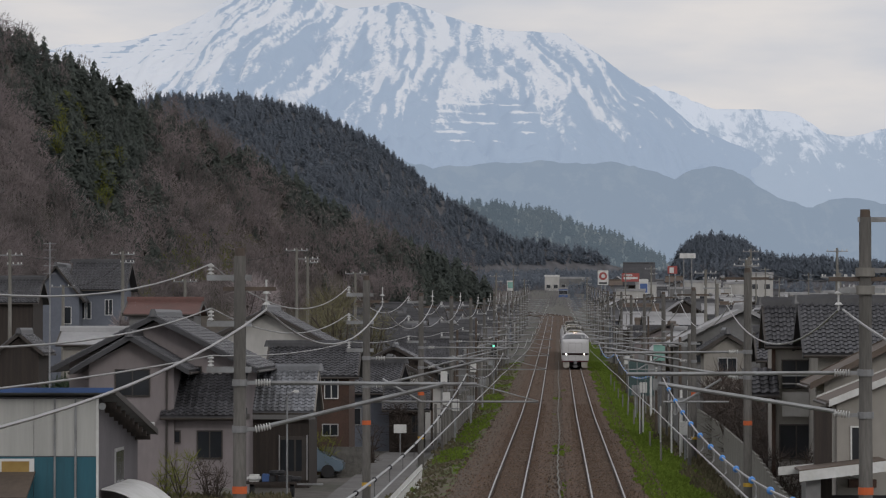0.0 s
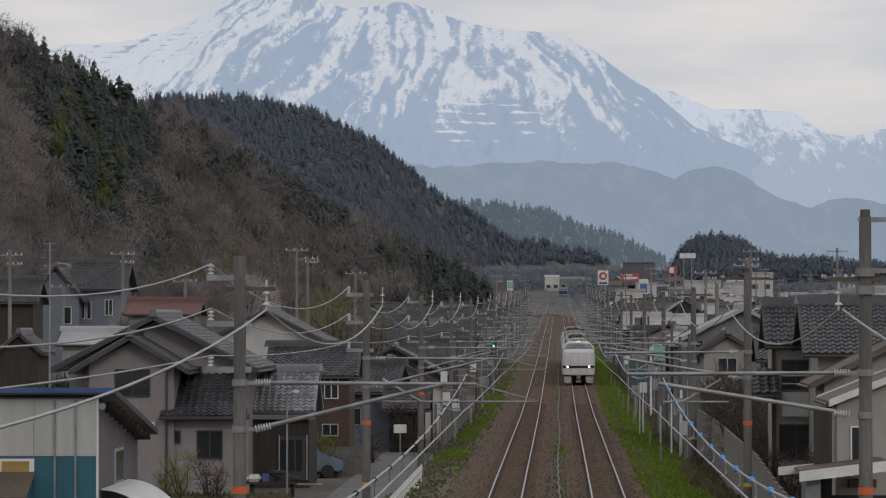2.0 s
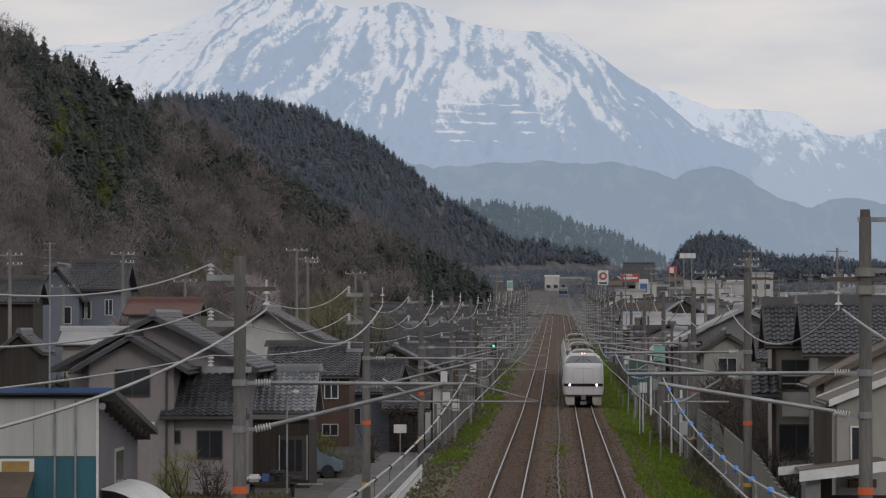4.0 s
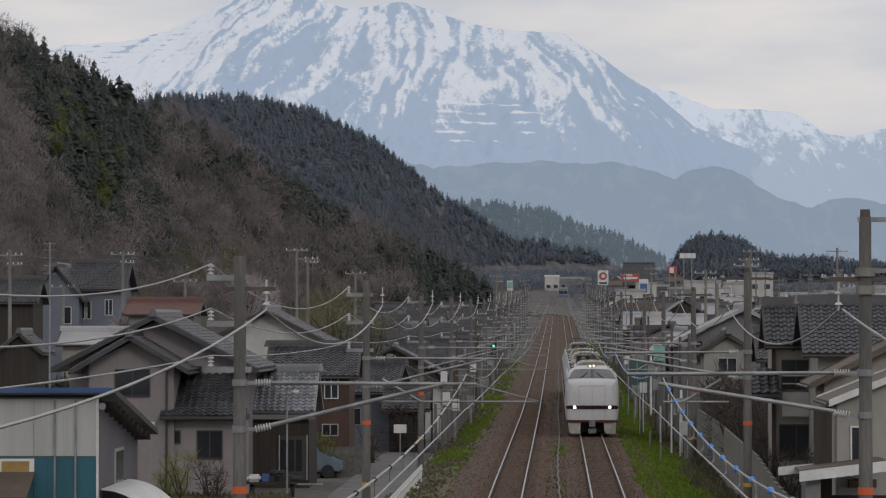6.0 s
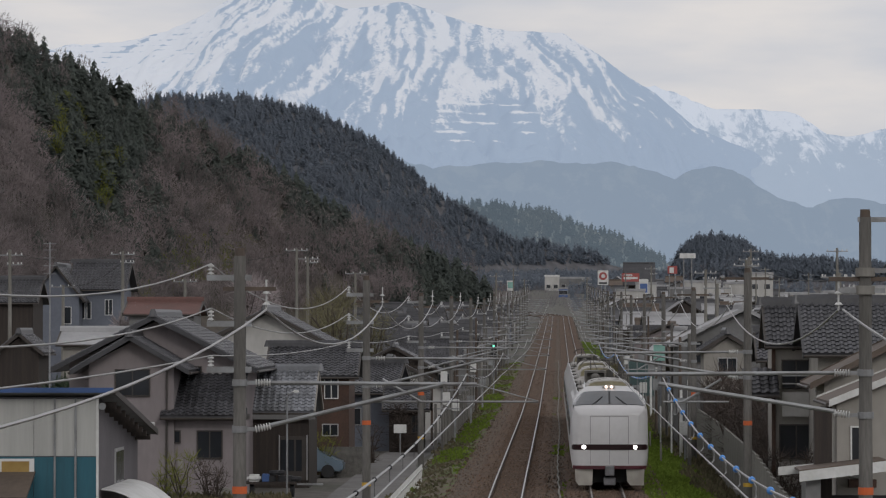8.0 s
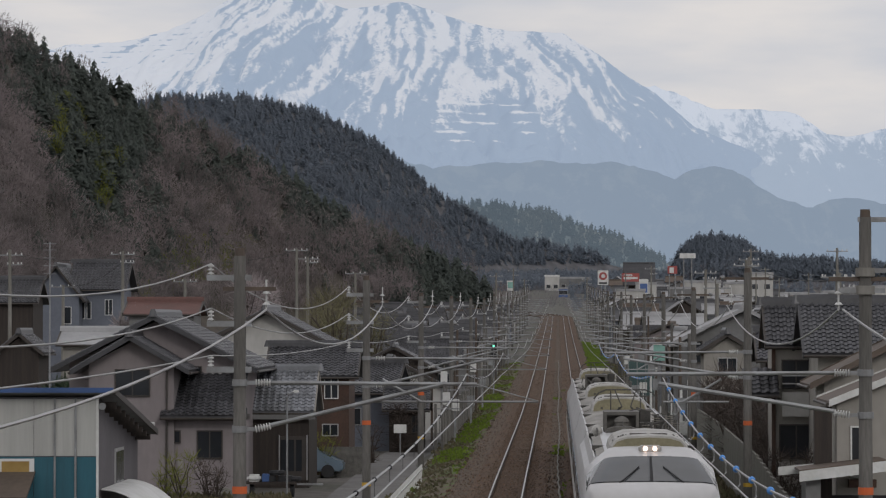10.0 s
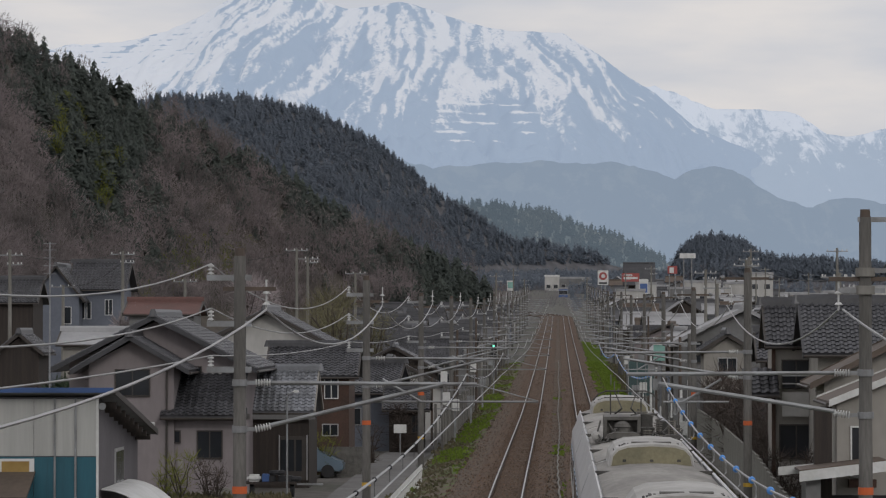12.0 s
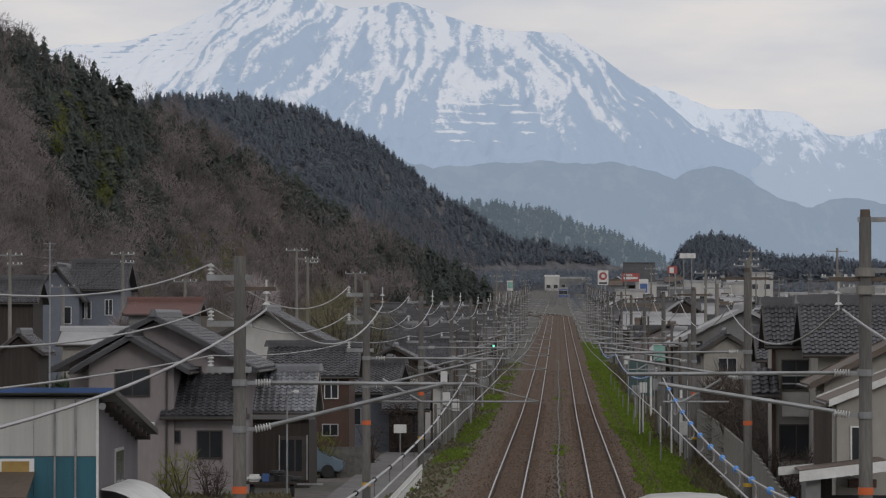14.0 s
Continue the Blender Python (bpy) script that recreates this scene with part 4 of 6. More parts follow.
def catenary_pole(side, y, i):
    """A round concrete pole with bands, a bracket of two tubes over the track, and arms for feeders."""
    s = side
    x, zr = (-6.53 if s < 0 else 6.36 if i == 0 else 6.52) + rail_x(y), max(0.0, rail_z(y))
    top = (7.46 if s < 0 else 8.25) if i == 0 else (7.42 if s < 0 else 7.68) + 0.12 * math.sin(i * 2.3)
    g = ground_z(x, y)
    t = thing("catenary_pole", "weathered concrete railway pole with a tubular bracket over the track", "railway pole", pose(x, y, zr), "railway poles along the line")
    bm = bmesh.new()
    tube(bm, (0, 0, g - zr - 0.4), (0, 0, top), 0.155, 0.125, 14)
    part("post", bm, M_POLE, t)
    bm = bmesh.new()
    tube(bm, (0, 0, top - 0.02), (0, 0, top + 0.16), 0.115, 0.1, 12)
    part("cap", bm, M_RUSTSTEEL, t, "dark steel pole cap")
    inx = -s
    reach = 4.45
    tipz, rootz, topz = 4.86, 3.88 if s < 0 else 4.18, 4.84 if s < 0 else 5.05
    for z in (topz, rootz):
        bm = bmesh.new()
        tube(bm, (0, 0, z - 0.07), (0, 0, z + 0.07), 0.165, 0.165, 14)
        box(bm, min(0, inx * 0.42), max(0, inx * 0.42), -0.035, 0.035, z - 0.04, z + 0.04)
        part("clamp", bm, M_GALV, t)
        bm = bmesh.new()
        d = (tipz - rootz) / reach * 0.32 if z == rootz else 0
        insulator_row(bm, (inx * 0.32, 0, z), (inx * 0.66, 0, z + d), 6, 0.085)
        part("insulator", bm, M_PORC, t, "white ribbed insulator")
    bm = bmesh.new()
    tube(bm, (inx * 0.64, 0, topz), (inx * (reach + 0.45), 0, topz - 0.03), 0.04)
    part("bracket_tube", bm, M_GALV, t, "grey steel tube")
    bm = bmesh.new()
    tube(bm, (inx * 0.64, 0, rootz + 0.08), (inx * (reach - 0.2), 0, tipz - 0.03), 0.045)
    part("brace_tube", bm, M_GALV, t, "grey steel tube")
    bm = bmesh.new()
    tube(bm, (inx * 2.8, 0.06, 4.45), (inx * (6.17 if s < 0 else 4.15), 0.06, 4.45), 0.022)
    tube(bm, (inx * 2.95, 0.03, 4.92), (inx * 3.75, 0.03, 4.45), 0.026)
    if s < 0:
        tube(bm, (inx * 4.85, 0.03, 4.82), (inx * 6.17, 0.03, 4.46), 0.012)
    part("steady_arm", bm, M_GALV, t, "thin steel steady arm")
    if i < 3:
        bm = bmesh.new()
        tube(bm, (0, 0, 2.55), (0, 0, 2.7), 0.158, 0.158, 14)
        part("orange_band", bm, M_ORANGE, t, "orange painted band")
        bm = bmesh.new()
        tube(bm, (0, 0, 0.45), (0, 0, 0.58), 0.161, 0.161, 14)
        part("yellow_plate", bm, M_YELLOW, t, "yellow marker band")
    if s < 0:
        for z in (7.0, 6.05, 5.1):
            bm = bmesh.new()
            box(bm, -0.68, 0.24, -0.06, 0.06, z - 0.05, z + 0.07)
            part("cross_arm", bm, M_GALV, t, "grey steel cross arm")
            bm = bmesh.new()
            insulator_row(bm, (-0.6, 0, z + 0.07), (-0.6, 0, z + 0.3), 3, 0.07)
            part("line_insulator", bm, M_PORC, t, "white stacked insulator")
        bm = bmesh.new()
        box(bm, -0.35, 0.75, -0.05, 0.05, 6.74, 6.82)
        part("feeder_arm", bm, M_RUSTSTEEL, t)
        fx = 0.55
    else:
        bm = bmesh.new()
        fz = 6.93 if i == 0 else top - 0.25
        box(bm, -0.95 if i else -0.75, 0.9 if i else 0.75, -0.05, 0.05, fz, fz + 0.09)
        part("feeder_arm", bm, M_RUSTSTEEL, t)
        for xx in ((-0.85, 0.8) if i else (0.6, )):
            bm = bmesh.new()
            bmesh.ops.create_uvsphere(bm, u_segments=12, v_segments=8, radius=0.09, matrix=Matrix.Translation((xx, 0, fz + 0.07)))
            part("knob_insulator", bm, M_GALV, t)
        if i == 0:
            for z, a, b in ((8.2, -0.15, 0.9), (7.15, -0.12, 1.2), (6.74, -0.55, 0.4)):
                bm = bmesh.new()
                box(bm, a, b, -0.06, 0.06, z - 0.05, z + 0.05)
                part("cross_arm", bm, M_GALV, t)
            for z in (6.75, 7.12):
                bm = bmesh.new()
                tube(bm, (0, 0, z - 0.09), (0, 0, z + 0.09), 0.2, 0.2, 14)
                part("collar", bm, M_CONC, t)
        fx = -0.55
    hz = 6.35 + 0.3 * min(i, 3)
    bm = bmesh.new()
    tube(bm, (fx, 0, hz + 0.62), (fx, 0, hz + 0.02), 0.02)
    for dz in (0.1, 0.33):
        tube(bm, (fx, 0, hz + dz), (fx, 0, hz + dz + 0.05), 0.09, 0.045, 12)
    part("suspension_insulator", bm, M_PORC, t, "white two-disc insulator that hangs from the arm")
    return t


def wire(name, pts, r, material, label, sides=5):
    bm = bmesh.new()
    line(bm, pts, r, sides)
    return solo(name, bm, material, label, "wire")


def build_lines():
    for side in (-1, 1):
        for i, y in enumerate(POLES):
            catenary_pole(side, y, i)
        c = side * (1.84 if side < 0 else 2.0)
        ys = [20.0] + POLES
        for i, (a, b) in enumerate(zip(ys, ys[1:])):
            za, zb = max(0.0, rail_z(a)), max(0.0, rail_z(b))
            ca, cb = c + rail_x(a), c + rail_x(b)
            low = 4.72 if i == 0 else 5.02
            near_right = i == 0 and side > 0
            if near_right:
                m = sag((2.4, 22.0, 4.8), (2.15, b, 4.95), 0.66, 15)
            else:
                m = sag((ca, a, low + za), (cb, b, 5.02 + zb), 0.38, 16)
            wire("messenger_wire", m, 0.014, M_WIRE, "grey overhead messenger wire over the track")
            k = sag((ca, a, 4.3 + za), (cb, b, 4.32 + zb), 0.02, 4)
            wire("contact_wire", k, 0.011, M_WIRE, "thin overhead contact wire over the track")
            if i < 3:
                for p in m[1:-1]:
                    w = thing("dropper", "thin dropper with a plastic clamp on the overhead wire", "dropper", group="droppers of the overhead line")
                    bm = bmesh.new()
                    if near_right:
                        line(bm, [p, p + Vector((0.05, 0, -0.08)), p + Vector((0.05, 0, -0.2)), p + Vector((0, 0, -0.26)), p + Vector((-0.04, 0, -0.24))], 0.009, 5)
                    else:
                        tube(bm, p, (p.x, p.y, 4.31 + max(0.0, rail_z(p.y))), 0.005, 0.005, 4)
                    part("dropper_rod", bm, M_WIRE if near_right else M_DARKWIRE, w)
                    bm = bmesh.new()
                    bmesh.ops.create_uvsphere(bm, u_segments=10, v_segments=7, radius=0.045 if near_right else 0.028, matrix=Matrix.Translation(p))
                    part("clamp_cover", bm, M_BLUEPL if side > 0 else M_BLACK, w, "bright blue plastic clamp cover" if side > 0 else "")
            # feeder on its hanging insulators
            fx = -5.98 if side < 0 else 5.81 if i == 1 else 5.9
            ha, hb = 6.35 + 0.3 * min(max(i - 1, 0), 3), 6.35 + 0.3 * min(i, 3)
            if i == 0:
                ha = 5.0
            wire("feeder_wire", sag((fx + rail_x(a), a, ha + za), (fx + rail_x(b), b, hb + zb), 1.0 if i else 0.55, 18), 0.024 if i < 2 else 0.02, M_WIRE, "thick grey feeder cable hanging between railway poles")
            if side < 0 and i < 5:
                for z, d in ((7.3, 0.85), (6.38, 0.6), (5.4, 0.15)):
                    wire("signal_wire", sag((-7.13 + rail_x(a), a, z + za), (-7.13 + rail_x(b), b, z + zb), d, 16), 0.016, M_WIRE, "grey line wire between railway poles")
    # lineside signal
    y = 300
    t = thing("railway_signal", "lineside colour light signal showing green on a post", "signal", pose(-5.4, y, rail_z(y) - 0.6))
    bm = bmesh.new()
    tube(bm, (0, 0, -0.8), (0, 0, 4.9), 0.06)
    part("post", bm, M_GALV, t)
    bm = bmesh.new()
    box(bm, -0.27, 0.27, -0.05, 0.05, 3.0, 4.6)
    bmesh.ops.bevel(bm, geom=[e for e in bm.edges if abs(e.verts[0].co.y - e.verts[1].co.y) > 0.05], offset=0.2, segments=4, affect="EDGES")
    part("backboard", bm, M_BLACK, t, "black backboard")
    bm = bmesh.new()
    tube(bm, (0, -0.1, 4.1), (0, -0.05, 4.1), 0.1, 0.1, 14)
    part("lens", bm, mat("green_signal_light", (0.1, 0.6, 0.4), (0.1, 0.6, 0.4), 1, 0.3, glow=(0.2, 0.9, 0.6, 1.6)), t, "lit green lens")


# ---- houses ----
M_MAUVE = mat("mauve_grey_render", (0.27, 0.238, 0.24), (0.22, 0.194, 0.197), 0.5, 0.9, fine=0.05, stretch=(1, 1, 0.4))
M_CREAM = mat("cream_render", (0.335, 0.315, 0.285), (0.265, 0.25, 0.225), 0.5, 0.9, fine=0.05, stretch=(1, 1, 0.4))
M_WHITEWALL = mat("white_plaster", (0.5, 0.49, 0.47), (0.4, 0.39, 0.37), 0.5, 0.9, fine=0.05, stretch=(1, 1, 0.4))
M_BROWNWALL = mat("dark_stained_boards", (0.045, 0.034, 0.028), (0.028, 0.022, 0.019), 1.0, 0.8, fine=0.15, stretch=(6, 6, 0.4))
M_BRICKWALL = mat("red_brown_cladding", (0.085, 0.048, 0.035), (0.06, 0.037, 0.028), 1.2, 0.85, fine=0.2)
M_BLUEWALL = mat("blue_grey_siding", (0.15, 0.165, 0.2), (0.125, 0.135, 0.165), 0.5, 0.8, fine=0.06)
M_GREYWALL = mat("grey_siding", (0.2, 0.2, 0.2), (0.15, 0.148, 0.145), 0.5, 0.85, fine=0.08)
M_TILE = mat("dark_glazed_tile", (0.06, 0.06, 0.066), (0.04, 0.04, 0.044), 0.7, 0.42, fine=0.15, island=0.35)
M_TILEOBJ = mat("dark_glazed_tile_single", (0.065, 0.066, 0.072), (0.042, 0.042, 0.046), 0.7, 0.38, fine=0.15, per_object=0.3)
M_SILVERTILE = mat("silver_grey_tile", (0.2, 0.21, 0.23), (0.15, 0.155, 0.165), 0.7, 0.38, fine=0.12, island=0.3)
M_BROWNROOF = mat("brown_sheet_roof", (0.12, 0.09, 0.07), (0.085, 0.066, 0.052), 0.6, 0.7, fine=0.12)
M_PALEROOF = mat("pale_sheet_roof", (0.35, 0.35, 0.355), (0.27, 0.27, 0.275), 0.5, 0.55, fine=0.06)
M_WHITESHEET = mat("white_corrugated_sheet", (0.43, 0.43, 0.41), (0.35, 0.35, 0.33), 0.35, 0.6, fine=0.05, stretch=(4, 4, 0.25))
M_TEAL = mat("teal_sheet", (0.02, 0.11, 0.15), (0.016, 0.085, 0.115), 0.6, 0.55, fine=0.08, stretch=(4, 4, 0.3))
M_BLUETRIM = mat("blue_roof_edge", (0.04, 0.09, 0.24), (0.03, 0.07, 0.18), 1, 0.5)
M_RED = mat("red_sign_paint", (0.38, 0.09, 0.08), (0.32, 0.07, 0.065), 2, 0.5)
M_SIGNBLUE = mat("blue_sign_paint", (0.07, 0.13, 0.33), (0.06, 0.11, 0.27), 2, 0.5)
M_SIGNGREEN = mat("pale_green_panel", (0.25, 0.46, 0.4), (0.2, 0.38, 0.33), 1, 0.6)

TILE_W, TILE_L = 0.29, 0.26


def tile_mesh(material):
    """One curved roof tile lying along +y, its lower edge proud of the next."""
    prof = [(-0.145, 0.0), (-0.05, 0.0), (0.01, 0.05), (0.085, 0.055), (0.145, 0.0)]
    verts = [(x, -0.02, z + 0.045) for x, z in prof] + [(x, TILE_L, z + 0.012) for x, z in prof] + [(x, -0.02, 0.0) for x, z in prof]
    faces = [(i, i + 1, i + 6, i + 5) for i in range(4)] + [(i + 1, i, i + 10, i + 11) for i in range(4)]
    me = bpy.data.meshes.new("roof_tile")
    me.from_pydata(verts, [], faces)
    me.materials.append(material)
    return me


def tile_slope(house, origin, along, up, length, run, material, singles=False):
    """Courses of tiles over a slope from its eave corner; joined, or each an object of its own."""
    along, up = Vector(along).normalized(), Vector(up).normalized()
    nrm = along.cross(up).normalized()
    nc, nr = max(1, int(length / TILE_W)), max(1, int(run / TILE_L))
    me = tile_mesh(material)
    sx, sy = length / nc / TILE_W, run / nr / TILE_L
    base = Matrix((along, up, nrm)).transposed().to_4x4()
    if not singles:
        src = [v.co.copy() for v in me.vertices]
        fcs = [tuple(p.vertices) for p in me.polygons]
        verts, faces = [], []
        rng = random.Random(nc * 31 + nr)
    for r in range(nr):
        for c in range(nc):
            p = Vector(origin) + along * (c + 0.5) * TILE_W * sx + up * r * TILE_L * sy
            if singles:
                ob = new("roof_tile", me)
                ob.parent = house
                ob.matrix_basis = Matrix.Translation(p) @ base @ Matrix.Diagonal((sx, sy, 1, 1))
            else:
                k = len(verts)
                q = nrm * rng.uniform(0, 0.012)
                verts += [tuple(p + q + along * v.x * sx + up * v.y * sy + nrm * v.z) for v in src]
                faces += [tuple(k + i for i in f) for f in fcs]
    if not singles:
        m2 = bpy.data.meshes.new("tiling")
        m2.from_pydata(verts, [], faces)
        m2.materials.append(material)
        ob = new("tiling", m2)
        ob.parent = house
        tagged(ob, "", "", "", "stuff")


def window(house, face, u, z, w, h, hx, hy, frame_mat=None, glass=None, bars=1):
    """A framed sliding window let into a wall: frame, sill and panes."""
    fm = frame_mat or M_FRAME

    def place(a, d, zz):
        return {"f": Vector((u + a, -hy - d, zz)), "r": Vector((hx + d, u + a, zz)), "l": Vector((-hx - d, u - a, zz))}[face]

    def slab(bm, a0, a1, d0, d1, z0, z1):
        p, q = place(a0, d0, z0), place(a1, d1, z1)
        box(bm, min(p.x, q.x), max(p.x, q.x), min(p.y, q.y), max(p.y, q.y), z0, z1)
    e = 0.05
    bm = bmesh.new()
    slab(bm, -w / 2 - e, -w / 2, 0.0, 0.07, z - e, z + h + e)
    slab(bm, w / 2, w / 2 + e, 0.0, 0.07, z - e, z + h + e)
    slab(bm, -w / 2, w / 2, 0.0, 0.07, z + h, z + h + e)
    slab(bm, -w / 2, w / 2, 0.0, 0.1, z - e, z)
    for b in range(bars):
        x = -w / 2 + w * (b + 1) / (bars + 1)
        slab(bm, x - 0.025, x + 0.025, 0.012, 0.05, z, z + h)
    win = part("window_frame", bm, fm, house)
    for b in range(bars + 1):
        bm = bmesh.new()
        a0, a1 = -w / 2 + w * b / (bars + 1), -w / 2 + w * (b + 1) / (bars + 1)
        slab(bm, a0, a1, 0.004, 0.02 + 0.012 * (b % 2), z, z + h)
        part("pane", bm, glass or M_GLASS, win)


def house(name, label, cx, cy, w, d, z0, eave, ridge, axis="x", wall=None, roof=None, over=0.5, windows=(), turn=0.0, tiled=True, group="", skirt=None, verge=None, base=None):
    """A gabled house. axis: the way of the ridge. Heights are of the world; z0 is the ground under it."""
    hx, hy = w / 2, d / 2
    t = thing(name, label, "house", pose(cx, cy, 0, 0, 0, turn), group)
    bm = bmesh.new()
    g = (base if base is not None else min(z0, ground_z(cx, cy)) - 0.4)
    if axis == "x":
        prism(bm, [(-hy, g), (hy, g), (hy, eave), (0, ridge - 0.12), (-hy, eave)], (-hx, 0, 0), (hx, 0, 0), (0, 1, 0), (0, 0, 1))
    else:
        prism(bm, [(-hx, g), (hx, g), (hx, eave), (0, ridge - 0.12), (-hx, eave)], (0, -hy, 0), (0, hy, 0), (1, 0, 0), (0, 0, 1))
    part("wall", bm, wall or M_CREAM, t)
    if skirt:
        bm = bmesh.new()
        box(bm, -hx - 0.02, hx + 0.02, -hy - 0.02, hy + 0.02, g, skirt[0])
        part("plinth", bm, skirt[1], t)
    half = hy if axis == "x" else hx
    run_len = (w if axis == "x" else d) + 2 * over
    pitch = (ridge - eave) / half
    low = eave - pitch * over
    rm = roof or M_TILE
    for s in (-1, 1):
        bm = bmesh.new()
        a, b = s * (half + over), 0.0
        prof = [(a, low), (b, ridge), (b, ridge + 0.12), (a, low + 0.12)]
        if axis == "x":
            prism(bm, prof, (-run_len / 2, 0, 0), (run_len / 2, 0, 0), (0, 1, 0), (0, 0, 1))
        else:
            prism(bm, prof, (0, -run_len / 2, 0), (0, run_len / 2, 0), (1, 0, 0), (0, 0, 1))
        slope = part("roof_slope", bm, rm, t)
        run = math.hypot(half + over, ridge - low)
        if tiled and (axis == "y" or s < 0):
            if axis == "x":
                tile_slope(t, (-run_len / 2, a, low + 0.122), (1, 0, 0), (0, -a, ridge - low), run_len, run, rm, tiled == "single")
            elif s > 0:
                tile_slope(t, (a, -run_len / 2, low + 0.122), (0, 1, 0), (-a, 0, ridge - low), run_len, run, rm)
            else:
                tile_slope(t, (a, run_len / 2, low + 0.122), (0, -1, 0), (-a, 0, ridge - low), run_len, run, rm)
        # eave gutter and verge boards
        bm = bmesh.new()
        if axis == "x":
            tube(bm, (-run_len / 2, a + s * 0.06, low + 0.02), (run_len / 2, a + s * 0.06, low + 0.02), 0.055, 0.055, 6)
        else:
            tube(bm, (a + s * 0.06, -run_len / 2, low + 0.02), (a + s * 0.06, run_len / 2, low + 0.02), 0.055, 0.055, 6)
        part("gutter", bm, M_DARKFRAME, t)
        for e in (-1, 1):
            bm = bmesh.new()
            o = e * run_len / 2
            prof2 = [(a, low - 0.05), (b, ridge - 0.05), (b, ridge + 0.17), (a, low + 0.17)]
            if axis == "x":
                prism(bm, prof2, (o - 0.045, 0, 0), (o + 0.045, 0, 0), (0, 1, 0), (0, 0, 1))
            else:
                prism(bm, prof2, (0, o - 0.045, 0), (0, o + 0.045, 0), (1, 0, 0), (0, 0, 1))
            part("verge_board", bm, verge or M_DARKFRAME, t)
    bm = bmesh.new()
    rp = [(-0.17, -0.06), (-0.14, 0.2), (-0.06, 0.32), (0.06, 0.32), (0.14, 0.2), (0.17, -0.06)]
    if axis == "x":
        prism(bm, rp, (-run_len / 2 - 0.05, 0, ridge + 0.1), (run_len / 2 + 0.05, 0, ridge + 0.1), (0, 1, 0), (0, 0, 1))
        ends = [(-run_len / 2 - 0.08, 0), (run_len / 2 + 0.08, 0)]
    else:
        prism(bm, rp, (0, -run_len / 2 - 0.05, ridge + 0.1), (0, run_len / 2 + 0.05, ridge + 0.1), (1, 0, 0), (0, 0, 1))
        ends = [(0, -run_len / 2 - 0.08), (0, run_len / 2 + 0.08)]
    part("ridge_cap", bm, rm, t)
    if tiled:
        for ex, ey in ends:
            bm = bmesh.new()
            tube(bm, (ex, ey, ridge + 0.1), (ex, ey, ridge + 0.42), 0.2, 0.09, 7)
            part("ridge_end_tile", bm, rm, t)
    for wn_ in windows:
        window(t, *wn_[:5], hx, hy, *wn_[5:])
    return t


def lean_roof(parent, x0, x1, y0, y1, zlow, zhigh, material, tiled=True):
    """A single slope against a wall, low towards -y."""
    bm = bmesh.new()
    prism(bm, [(y0, zlow), (y1, zhigh), (y1, zhigh + 0.12), (y0, zlow + 0.12)], (x0, 0, 0), (x1, 0, 0), (0, 1, 0), (0, 0, 1))
    part("lean_to_roof", bm, material, parent)
    if tiled:
        tile_slope(parent, (x0, y0, zlow + 0.122), (1, 0, 0), (0, y1 - y0, zhigh - zlow), x1 - x0, math.hypot(y1 - y0, zhigh - zlow), material)
    bm = bmesh.new()
    tube(bm, (x0, y0 - 0.06, zlow), (x1, y0 - 0.06, zlow), 0.055, 0.055, 6)
    part("gutter", bm, M_DARKFRAME, parent)


def block(parent, name, x0, x1, y0, y1, z0, z1, material, label="", bevel=0.0):
    bm = bmesh.new()
    box(bm, x0, x1, y0, y1, z0, z1)
    if bevel:
        bmesh.ops.bevel(bm, geom=bm.edges[:], offset=bevel, segments=2, affect="EDGES")
    return part(name, bm, material, parent, label)


